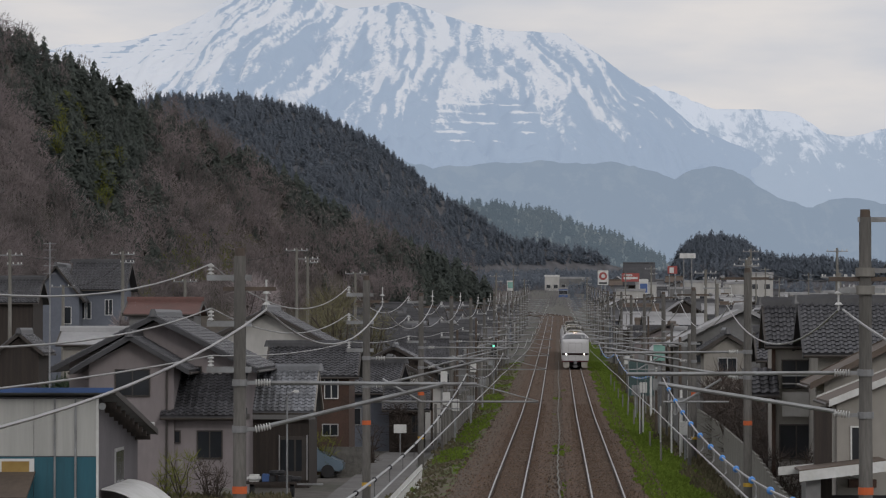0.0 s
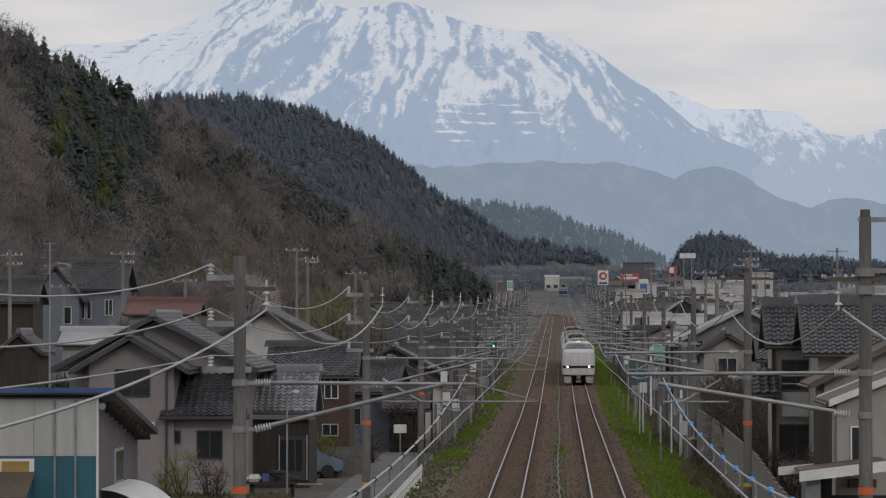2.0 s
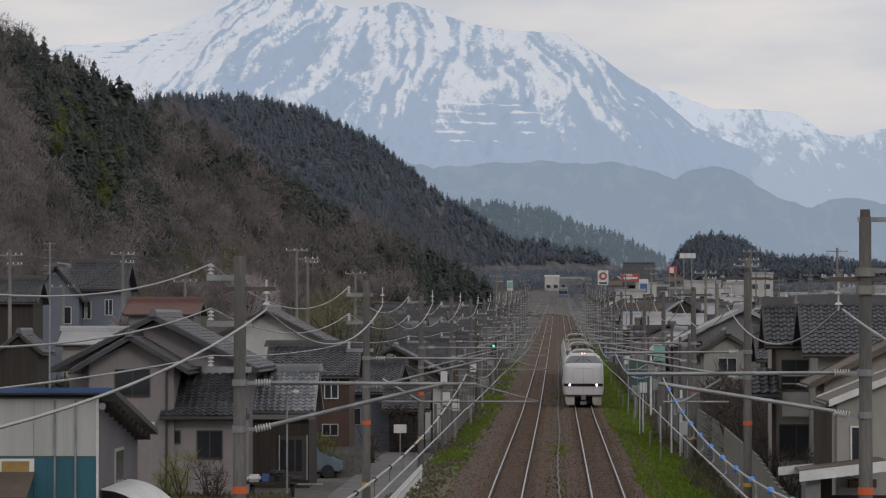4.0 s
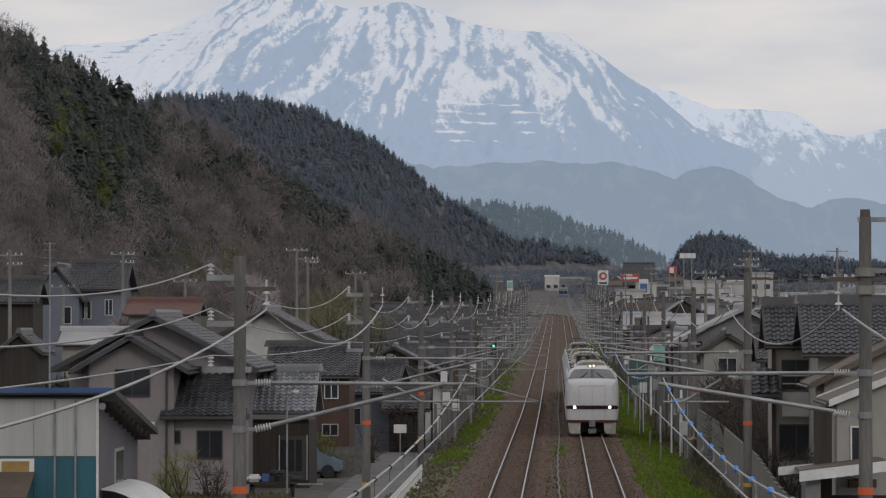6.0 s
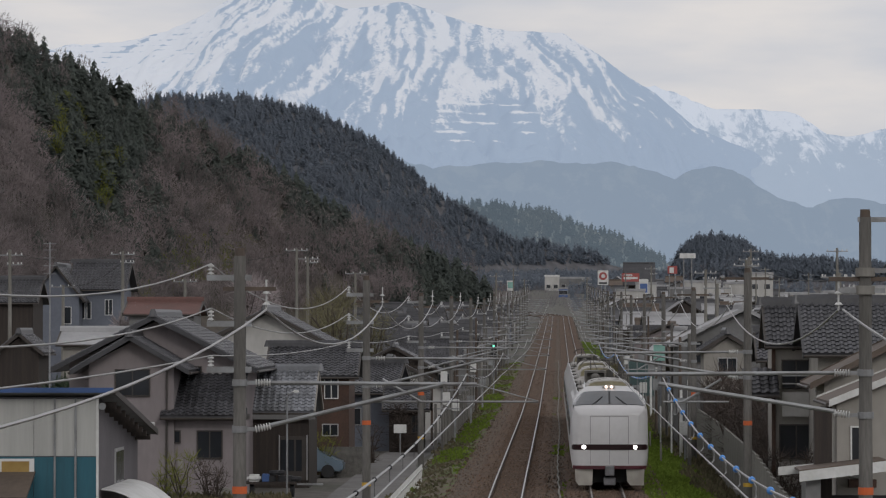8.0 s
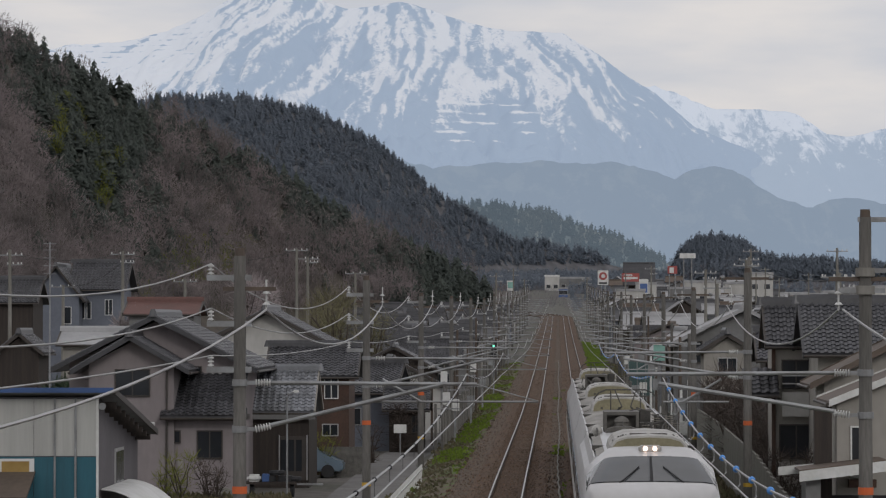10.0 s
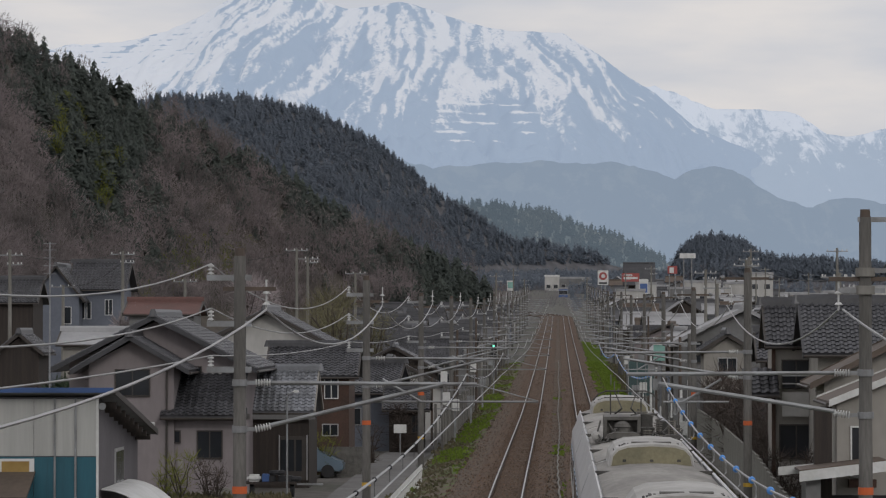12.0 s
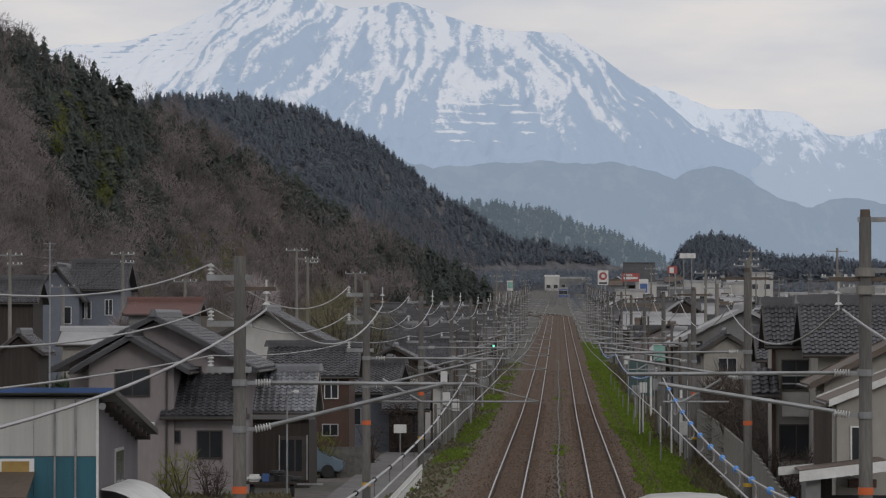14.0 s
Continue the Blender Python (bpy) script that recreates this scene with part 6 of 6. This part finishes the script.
def near_poles():
    for x, y, top, arms in ((-39.9, 260, 11.3, (0.4, 1.1)), (-38.5, 278, 8.9, (0.15,)), (-33.6, 276, 11.5, (0.25, 0.9)), (-29.3, 281, 9.4, (0.2,)), (-21.9, 300, 12.2, (0.2,)), (-21.4, 306, 11.6, (0.2, 0.5)),
                            (-18.0, 318, 10.4, (0.1,)), (16.8, 215, 9.0, (0.3, 0.9)), (15.9, 205, 8.8, (0.2, 1.6)), (24.8, 320, 12.6, (0.3,)), (13.6, 260, 10.5, (0.4,)), (17.5, 330, 12.0, (0.3, 0.9)), (10.6, 240, 8.6, (0.3,)), (12.3, 300, 10.4, (0.3, 0.8)), (22.5, 420, 14.5, (0.3,))):
        utility_pole(x, y, 0, "near", arms, top)
    # television aerial mast
    t = thing("aerial_mast", "thin mast with television aerials beside the workshop", "aerial", pose(-16.0, 112.5, 0))
    bm = bmesh.new()
    tube(bm, (0, 0, 2.2), (0, 0, 8.6), 0.03, 0.022, 8)
    part("mast", bm, M_GALV, t)
    for z in (7.6, 7.85, 8.1, 8.35, 8.55):
        bm = bmesh.new()
        tube(bm, (-0.2, 0, z), (0.2, 0, z), 0.012, 0.012, 5)
        part("aerial_rod", bm, M_GALV, t)
    # poles and wires across the hillside
    for a, b, d in (((-39.9, 260, 11.0), (-33.6, 276, 11.3), 0.5), ((-33.6, 276, 11.3), (-21.9, 300, 12.0), 0.9), ((-33.6, 276, 10.7), (-38.5, 278, 8.8), 0.6), ((16.8, 215, 8.8), (24.8, 320, 12.4), 1.0), ((7.2, 74, 8.1), (16.8, 215, 8.6), 1.2), ((15.9, 205, 8.5), (13.6, 260, 10.2), 0.5)):
        wire("service_wire", sag(a, b, d, 10), 0.02, M_DARKWIRE, "dark service wire between utility poles")


M_NET = mat("dark_teal_sheet", (0.06, 0.105, 0.105), (0.045, 0.08, 0.08), 0.8, 0.7, fine=0.1)


def lineside():
    # concrete panel wall, panel by panel
    wall = thing("lineside_wall", "weathered grey concrete panel wall beside the track", "wall", kind="structure")
    bm = bmesh.new()
    box(bm, -0.05, 0.05, 0.0, 1.975, -2.2, 1.5)
    me = finish("wall_panel", bm, M_CONC)
    bm = bmesh.new()
    box(bm, -0.056, 0.056, -0.025, 0.025, -2.2, 1.51)
    me2 = finish("wall_post", bm, M_CONC)
    for i in range(44):
        y = 106 + 2.0 * i
        for nm, m_, off in (("wall_panel", me, 0.04), ("wall_post", me2, 0.0)):
            ob = new(nm, m_)
            ob.parent = wall
            ob.matrix_basis = pose(7.2, y + off, float(np.interp(y, [106, 118, 130, 138, 160, 186], [0.45, 0.78, 1.26, 1.34, 1.56, 1.58])) - 1.5)
    # service road and white fence by the line
    strip("service_road", -9.6, -6.7, -1.22, 60, 330, M_ASPHALT, "grey asphalt service road below the line", "road", 6, 0.1, 0.5)
    strip("kerb", -6.72, -6.5, -1.08, 60, 330, M_CONC, "pale concrete kerb of the service road", "kerb", 6, 0.0, 0.5)
    fence = thing("white_fence", "white picket fence beside the service road", "fence", pose(-5.85, 112, 0))
    for i in range(68):
        y = i * 0.62
        block(fence, "picket", -0.025, 0.025, y, y + 0.1, -1.5, -0.02, M_WHITE)
    for z in (-0.25, -0.85):
        block(fence, "rail", 0.03, 0.06, 0.0, 41.7, z, z + 0.07, M_WHITE)
    # timber and concrete posts of an old fence
    for i in range(9):
        y = 165 + 19.5 * i
        bm = bmesh.new()
        tube(bm, (0, 0, -0.9), (0, 0, 0.55 + 0.1 * math.sin(i * 5)), 0.05, 0.05, 7)
        solo("fence_post", bm, M_CONC, "short pale concrete fence post on the grass", "post", pose(4.75 + rail_x(y), y, rail_z(y)), "fence posts along the line")
    for x, y, h in ((4.65, 205, 2.3), (4.9, 208, 1.9), (5.6, 178, 2.2), (5.9, 174, 1.4), (5.4, 190, 1.6)):
        bm = bmesh.new()
        tube(bm, (0, 0, -0.9), (0, 0, h), 0.045, 0.045, 8)
        solo("marker_post", bm, M_WHITE, "thin white marker post beside the track", "post", pose(x, y, 0), "marker posts")
    # cable trough between the tracks
    bm = bmesh.new()
    pts = [Vector((0.02 + 0.05 * math.sin(y * 0.07) + 0.03 * math.sin(y * 0.9), y, rail_z(y) - 0.1)) for y in range(60, 420, 2)]
    line(bm, pts, 0.035, 6)
    solo("cable", bm, M_CONC, "pale cable lying between the tracks", "cable")
    # left lineside: equipment cabinets, boards, posts, panels
    for x, y, w, h, z, mm, lb in ((-9.3, 190, 0.75, 0.45, 0.2, M_WHITE, "white blank notice board on a post"),):
        t = thing("notice_board", lb, "board", pose(-(988 - 708) / 34.0, 186.8, 0))
        block(t, "post", -0.03, 0.03, 0.0, 0.06, -1.6, 0.3, M_GALV)
        block(t, "panel", -0.33, 0.33, -0.04, 0.0, 0.28, 0.72, M_WHITE)
    lamp = thing("street_lamp", "slim grey street lamp with a small white head", "street lamp", pose(-11.35, 150, 0))
    bm = bmesh.new()
    line(bm, [(0, 0, -1.6), (0, 0, 2.9), (0.08, 0, 3.05), (0.3, 0, 3.15)], 0.04, 8)
    part("post", bm, M_GALV, lamp)
    block(lamp, "head", 0.25, 0.5, -0.07, 0.07, 3.1, 3.22, M_WHITE, "white lamp head", 0.03)
    cabinet = thing("lineside_cabinet", "pale green equipment cabinet on a lineside post", "cabinet", pose(5.75, 205, -0.9))
    block(cabinet, "body", -0.32, 0.32, -0.25, 0.25, 4.75, 5.65, M_SIGNGREEN)
    block(cabinet, "post", -0.08, 0.08, -0.08, 0.08, -0.4, 4.75, M_GALV)
    block(cabinet, "lid", -0.36, 0.36, -0.29, 0.29, 5.65, 5.72, M_WHITE)
    for i, (x, y, h) in enumerate(((5.15, 240, 1.8), (5.3, 225, 2.4), (-5.6, 230, 1.6), (-5.9, 205, 2.0), (-5.6, 265, 2.0), (6.0, 170, 1.5))):
        c = thing("equipment_box", "pale metal lineside equipment box on a post", "equipment box", pose(x, y, ground_z(x, y)), "equipment boxes")
        block(c, "stand", -0.06, 0.06, -0.06, 0.06, -0.3, h, M_GALV)
        block(c, "box", -0.25, 0.25, -0.16, 0.16, h - 0.1, h + 0.55, M_WHITE if i % 2 else M_GALV, "", 0.02)
    # tall panel fence past the road
    pf = thing("panel_fence", "pale weathered panel fence along the service road", "fence", pose(-6.15, 190, 0), kind="structure")
    for i in range(30):
        y = i * 2.4
        block(pf, "panel", -0.04, 0.04, y + 0.05, y + 2.35, -1.5, 1.3 + 0.2 * math.sin(i * 3.7) + rail_z(190 + y), M_CONC)
        block(pf, "post", -0.07, 0.07, y - 0.06, y + 0.05, -1.5, 1.5 + rail_z(190 + y), M_POLE)
    # slim poles on both sides that carry cables
    rng = random.Random(8)
    for i in range(34):
        y = 165 + i * 15 + rng.uniform(-4, 4)
        s = rng.choice((-1, -1, 1, 1, 1))
        x = s * rng.uniform(5.6, 8.6)
        h = rng.uniform(3.0, 6.6)
        t = thing("cable_post", "slim weathered post carrying cables beside the line", "post", pose(x + rail_x(y), y, rail_z(y)), "cable posts along the line")
        bm = bmesh.new()
        tube(bm, (0, 0, -1.8), (0, 0, h), 0.09, 0.075, 8)
        part("post", bm, rng.choice((M_POLE, M_RUSTSTEEL, M_GALV)), t)
        if rng.random() < 0.6:
            block(t, "bracket", -0.5, 0.5, -0.04, 0.04, h - 0.5, h - 0.42, M_GALV)
    for i in range(26):
        y = 176 + i * 9.3 + rng.uniform(-3, 3)
        x = -rng.uniform(5.9, 7.6)
        h = rng.uniform(1.6, 4.4)
        t = thing("cable_post", "slim weathered post carrying cables beside the line", "post", pose(x + rail_x(y), y, rail_z(y)), "cable posts along the line")
        bm = bmesh.new()
        tube(bm, (0, 0, -1.8), (0, 0, h), 0.085, 0.07, 8)
        part("post", bm, rng.choice((M_POLE, M_RUSTSTEEL, M_POLE)), t)
        if i % 3 == 0:
            block(t, "switch_box", -0.22, 0.22, -0.16, -0.06, h - 1.1, h - 0.4, rng.choice((M_GALV, M_WHITE, M_GEARLIGHT)), "small metal box", 0.02)
        if i % 2:
            block(t, "bracket", -0.1, 1.3, -0.04, 0.04, h - 0.3, h - 0.23, M_GALV)
    for i in range(16):
        y = 168 + i * 8.7 + rng.uniform(-3, 3)
        h = rng.uniform(1.4, 4.0)
        x = rng.uniform(5.7, 7.0)
        t = thing("cable_post", "slim weathered post carrying cables beside the line", "post", pose(x + rail_x(y), y, rail_z(y)), "cable posts along the line")
        bm = bmesh.new()
        tube(bm, (0, 0, -1.8), (0, 0, h), 0.085, 0.07, 8)
        part("post", bm, rng.choice((M_POLE, M_RUSTSTEEL, M_WHITE)), t)
        if i % 2:
            block(t, "switch_box", -0.22, 0.22, -0.16, -0.06, h - 1.1, h - 0.4, rng.choice((M_GALV, M_WHITE)), "small metal box", 0.02)
    net = thing("screen_fence", "dark teal sheet screen on posts beside the line", "fence", pose(5.8, 250, rail_z(250)))
    for k in range(3):
        block(net, "sheet", -0.9 + 0.6 * k, -0.34 + 0.6 * k, -0.02, 0.02, 0.8, 3.2, M_NET)
    for k in range(4):
        block(net, "post", -0.95 + 0.6 * k, -0.89 + 0.6 * k, -0.03, 0.03, -1.6, 3.3, M_GALV)
    # yard clutter by the timber house
    car = thing("parked_car", "blue-silver car parked beside a house", "car", pose(-12.2, 170.3, -1.3, 0, 0, -90))
    bm = bmesh.new()
    prism(bm, [(-2.0, 0.3), (2.0, 0.3), (2.05, 0.75), (1.3, 0.95), (0.7, 1.45), (-1.0, 1.5), (-1.9, 1.0), (-2.05, 0.7)], (-0.8, 0, 0), (0.8, 0, 0), (0, 1, 0), (0, 0, 1))
    bmesh.ops.bevel(bm, geom=bm.edges[:], offset=0.08, segments=2, affect="EDGES")
    part("body", bm, mat("silver_blue_car_paint", (0.2, 0.26, 0.32), (0.18, 0.24, 0.3), 1, 0.3, 0.4), car)
    block(car, "rear_window", -0.6, 0.6, -1.75, -1.25, 1.02, 1.4, M_GLASS)
    for x in (-0.75, 0.75):
        block(car, "tail_lamp", x - 0.08, x + 0.08, -2.07, -1.95, 0.7, 0.95, M_WHITE)
        for y in (-1.3, 1.3):
            bm = bmesh.new()
            tube(bm, (x - 0.1, y, 0.31), (x + 0.1, y, 0.31), 0.31, 0.31, 16)
            part("wheel", bm, M_BLACK, car)
    cart = thing("farm_cart", "old farm cart with black tyres and scrap in a yard", "cart", pose(-12.1, 151, -1.3))
    block(cart, "bed", -1.2, 1.1, -0.5, 0.6, 0.55, 0.65, M_BROWNWALL)
    block(cart, "tarpaulin", -1.0, -0.4, -0.3, 0.3, 0.65, 0.95, M_WHITE, "crumpled white sheet", 0.1)
    for x in (-0.1, 0.6):
        bm = bmesh.new()
        tube(bm, (x, 0.0, 0.66), (x, 0.0, 0.9), 0.34, 0.32, 16)
        part("tyre", bm, M_BLACK, cart)
    for x in (-0.8, 0.9):
        bm = bmesh.new()
        tube(bm, (x - 0.08, 0, 0.3), (x + 0.08, 0, 0.3), 0.3, 0.3, 14)
        part("wheel", bm, M_BLACK, cart)
    for x, z in ((0.95, 0.66), (0.25, 0.92)):
        bm = bmesh.new()
        lathe(bm, (x, 0.1, z), (x, 0.1, z + 0.2), [(0, 0.16), (0.05, 0.31), (0.5, 0.34), (0.95, 0.31), (1, 0.16)], 16)
        part("tyre", bm, M_BLACK, cart)
    block(cart, "crate", -0.35, -0.05, -0.45, 0.0, 0.65, 0.98, M_BLUETRIM, "blue plastic crate", 0.02)
    block(cart, "drawbar", 1.1, 2.2, -0.05, 0.05, 0.5, 0.58, M_GALV)
    rock = thing("garden_rock", "pale rounded boulder at the garden edge", "rock", pose(-14.0, 151.2, -1.25))
    bm = bmesh.new()
    bmesh.ops.create_icosphere(bm, subdivisions=3, radius=0.45)
    for v in bm.verts:
        v.co *= 1 + 0.25 * noise.noise(v.co * 2.5)
        v.co.z *= 0.75
    part("stone", bm, M_CONC, rock, smooth=True)


# ---- plants near the line ----
def grass_band(name, x0, x1, y0, y1, count, material, label, h=(0.12, 0.35), seed=1, dens=None):
    rng = random.Random(seed)
    verts, faces = [], []
    for _ in range(count):
        y = y0 + (y1 - y0) * rng.random() ** 1.5
        x = rng.uniform(x0, x1) + 0.5 * noise.noise((y * 0.15, x0, 0)) 
        if dens and noise.noise((x * 0.5, y * 0.06, seed)) < dens:
            continue
        z = rail_z(y) + (float(np.interp(abs(x), [3.3, 6.0, 7.5], [-0.26, -0.58, -0.92])) if abs(x) > 3.3 else -0.2) if abs(x) < 7.5 else ground_z(x, y)
        a, hh = rng.uniform(0, 3.14), rng.uniform(*h)
        w = 0.05 + hh * 0.25
        dx, dy = math.cos(a) * w, math.sin(a) * w
        k = len(verts)
        lx, ly = rng.uniform(-0.1, 0.1), rng.uniform(-0.1, 0.1)
        verts += [(x + rail_x(y) - dx, y - dy, z - 0.03), (x + rail_x(y) + dx, y + dy, z - 0.03), (x + rail_x(y) + lx + dx * 0.3, y + ly, z + hh), (x + rail_x(y) + lx - dx * 0.6, y + ly, z + hh * 0.7)]
        faces.append((k, k + 1, k + 2, k + 3))
    return quick(name, verts, faces, material, label, "grass", "stuff")


def shrub(x, y, z, h, w, seed, material, label, name="shrub", twigs=500, leaf=0.0):
    """A bush or tree of stems and many fine twigs, with leaves or buds where leaf is given."""
    rng = random.Random(seed)
    t = thing(name, label, "tree" if h > 3 else "bush", pose(x, y, z))
    bm = bmesh.new()
    tips = []
    for k in range(6):
        a = rng.uniform(0, 6.28)
        p = Vector((0, 0, -0.3))
        d = Vector((math.cos(a) * 0.35 * w / h, math.sin(a) * 0.35 * w / h, 1)).normalized()
        r = 0.02 * h
        for j in range(4):
            q = p + d * h * 0.2
            tube(bm, p, q, r, r * 0.7, 5)
            r *= 0.7
            p = q
            d = (d + Vector((rng.uniform(-0.4, 0.4), rng.uniform(-0.4, 0.4), 0.1))).normalized()
            tips.append(p.copy())
    part("trunk", bm, mat_bark(), t)
    verts, faces = [], []
    for k in range(twigs):
        b = rng.choice(tips)
        d = Vector((rng.gauss(0, 1), rng.gauss(0, 1), rng.gauss(0.5, 0.8))).normalized()
        p = b + d * rng.uniform(0, 0.12) * h
        q = p + d * rng.uniform(0.06, 0.2) * h + Vector((0, 0, 0.03 * h))
        q.x, q.y = max(-w, min(w, q.x)), max(-w, min(w, q.y))
        s = d.cross(Vector((rng.uniform(-1, 1), rng.uniform(-1, 1), rng.uniform(-1, 1)))).normalized() * (0.008 + leaf) * (0.5 + rng.random())
        i = len(verts)
        verts += [tuple(p - s), tuple(p + s), tuple(q + s * 0.4)]
        faces.append((i, i + 1, i + 2))
    me = bpy.data.meshes.new("crown")
    me.from_pydata(verts, [], faces)
    me.materials.append(material)
    ob = new("crown", me)
    ob.parent = t
    return t


BARK = []


def mat_bark():
    if not BARK:
        BARK.append(mat("grey_brown_bark", (0.075, 0.06, 0.05), (0.05, 0.04, 0.034), 4, 0.95))
    return BARK[0]


M_BUDTWIG = mat("budding_twigs", (0.17, 0.155, 0.085), (0.12, 0.11, 0.06), 0.5, 0.95, island=0.35)
M_TWIG = mat("brown_twigs", (0.085, 0.065, 0.055), (0.06, 0.048, 0.042), 2, 0.95, island=0.35)
M_EVERGREEN = mat("dark_evergreen_leaf", (0.02, 0.035, 0.014), (0.03, 0.05, 0.02), 1, 0.7, island=0.4)


def plants():
    strip("grass_bank", 3.2, 6.0, (-0.24, -0.58), 60, 560, M_GRASS, "green grassy bank beside the line", "bank", 3, 0.5, 0.5)
    strip("grass_verge", -6.45, -4.0, (-0.98, -0.3), 60, 420, M_VERGE, "gravelly grassy verge beside the line", "bank", 3, 0.5, 0.5)
    grass_band("grass_right", 3.3, 6.2, 70, 420, 36000, M_GRASS, "bright green spring grass on the right bank", (0.06, 0.2), 1, -0.6)
    grass_band("grass_left", -5.8, -4.0, 70, 420, 9000, M_GRASS, "green grass tufts along the left bank", (0.05, 0.14), 2, 0.1)
    grass_band("grass_middle", -0.4, 0.4, 90, 300, 2600, M_GRASS, "small green weeds between the tracks", (0.05, 0.12), 3, 0.18)
    grass_band("dry_grass", -6.5, -4.4, 80, 420, 4200, M_DRYGRASS, "dry brown grass on the bank", (0.04, 0.11), 4, 0.0)
    grass_band("dry_grass_right", 5.6, 7.1, 90, 420, 4000, M_DRYGRASS, "dry brown grass by the wall", (0.1, 0.4), 5, 0.0)
    grass_band("garden_weeds", -17.5, -11, 120, 150, 6000, M_DRYGRASS, "dry garden weeds before the houses", (0.1, 0.4), 6)
    for i, (x, y, h, w) in enumerate(((8.6, 122, 2.6, 1.3), (9.4, 126, 3.4, 1.5), (8.3, 131, 3.0, 1.2), (9.8, 120, 2.4, 1.3), (8.5, 138, 3.8, 1.3), (10.4, 125, 2.6, 1.2), (8.2, 112, 1.6, 0.9), (8.3, 150, 4.2, 1.4), (8.6, 160, 4.0, 1.4))):
        shrub(x, y, -0.95, h, w, 40 + i, M_TWIG, "bare brown tangled bush behind a wall", "bush", 700, 0.004)
    for i, (x, y, h, w) in enumerate(((8.8, 118, 1.3, 0.9), (9.9, 116, 1.5, 1.1), (-26.5, 200, 5.0, 2.0), (-28.0, 202, 4.6, 1.6))):
        shrub(x, y, ground_z(x, y), h, w, 60 + i, M_EVERGREEN, "dark evergreen bush beside houses", "evergreen_bush", 1500, 0.05)
    for i, (x, y, h, w) in enumerate(((-15.4, 146, 2.6, 0.9), (-14.4, 147, 2.3, 0.9), (-16.0, 146.5, 1.8, 0.7), (-13.9, 146, 1.9, 0.8), (-11.2, 170, 2.6, 1.0), (-9.6, 185, 2.6, 1.2))):
        shrub(x, y, -1.3, h, w, 80 + i, M_TWIG if i % 2 else M_BUD, "leafless garden shrub before a house wall", "garden_shrub", 420, 0.006)
    for i, (x, y, h) in enumerate(((7.9, 168, 5.2), (8.6, 172, 5.6), (9.4, 170, 5.0), (8.2, 176, 5.4), (10.2, 166, 4.8), (9.0, 163, 4.4), (8.0, 156, 4.6), (10.6, 174, 5.2), (9.6, 145, 4.2), (8.9, 141, 4.0))):
        shrub(x, y, -0.95, h, 1.6, 220 + i, M_TWIG, "dense bare tree behind the lineside wall", "garden_tree", 1300, 0.007)
    rng = random.Random(31)
    for i in range(26):
        y = rng.uniform(178, 400)
        x = rng.uniform(-16, -8.2) - (y - 180) * 0.02
        shrub(x, y, ground_z(x, y), rng.uniform(3.0, 6.2), rng.uniform(1.2, 2.2), 140 + i, M_TWIG, "bare grey-brown tree among lineside houses", "bare_tree", 900, 0.008)
    for i in range(22):
        y = rng.uniform(190, 600)
        x = rng.uniform(8.5, 30)
        shrub(x, y, ground_z(x, y), rng.uniform(3.0, 6.0), rng.uniform(1.2, 2.2), 180 + i, M_TWIG if i % 3 else M_EVERGREEN, "bare or evergreen tree among the town's roofs", "garden_tree", 800, 0.008 if i % 3 else 0.05)
    for i, (x, y, z, h, w) in enumerate(((-16.8, 262, 1, 8.4, 2.6), (-15.4, 255, 1, 8.0, 2.4), (-14.0, 268, 1, 6.8, 2.4), (-18.5, 272, 1, 7.5, 2.2))):
        shrub(x, y, z, h, w, 100 + i, M_BUDTWIG, "slender tree in yellow-green bud behind houses", "budding_tree", 1300, 0.006)
    for i, (x, y, z, h, w) in enumerate(((-29.3, 245, 2, 5.2, 1.6), (-28.0, 247, 2, 4.8, 1.5), (-26.0, 300, 4, 6.4, 2.2), (-24.5, 303, 4, 6.0, 2.0))):
        shrub(x, y, z, h, w, 120 + i, M_BLOSSOM, "cherry tree in pale pink blossom behind houses", "blossom_tree", 2200, 0.016)


def motions():
    walk(TRAIN, [(t, train_pose(y)) for t, y in ((0.0, 373), (0.75, 350.5), (1.5, 328), (2.25, 305.5), (3.0, 283), (4.0, 253), (5.0, 223), (6.0, 193), (6.5, 178), (7.0, 163), (7.5, 147.5), (8.0, 132.5),
                                                 (8.5, 117.8), (9.0, 103.1), (9.5, 88.4), (10.5, 59.0), (11.5, 29.6), (12.5, 0.2), (14.0, -43.9))])


build_ground()
build_track()
build_hills()
build_mountain()
TRAIN = build_train()
build_lines()
left_houses()
right_houses()
far_town()
far_landmarks()
near_poles()
lineside()
plants()
motions()
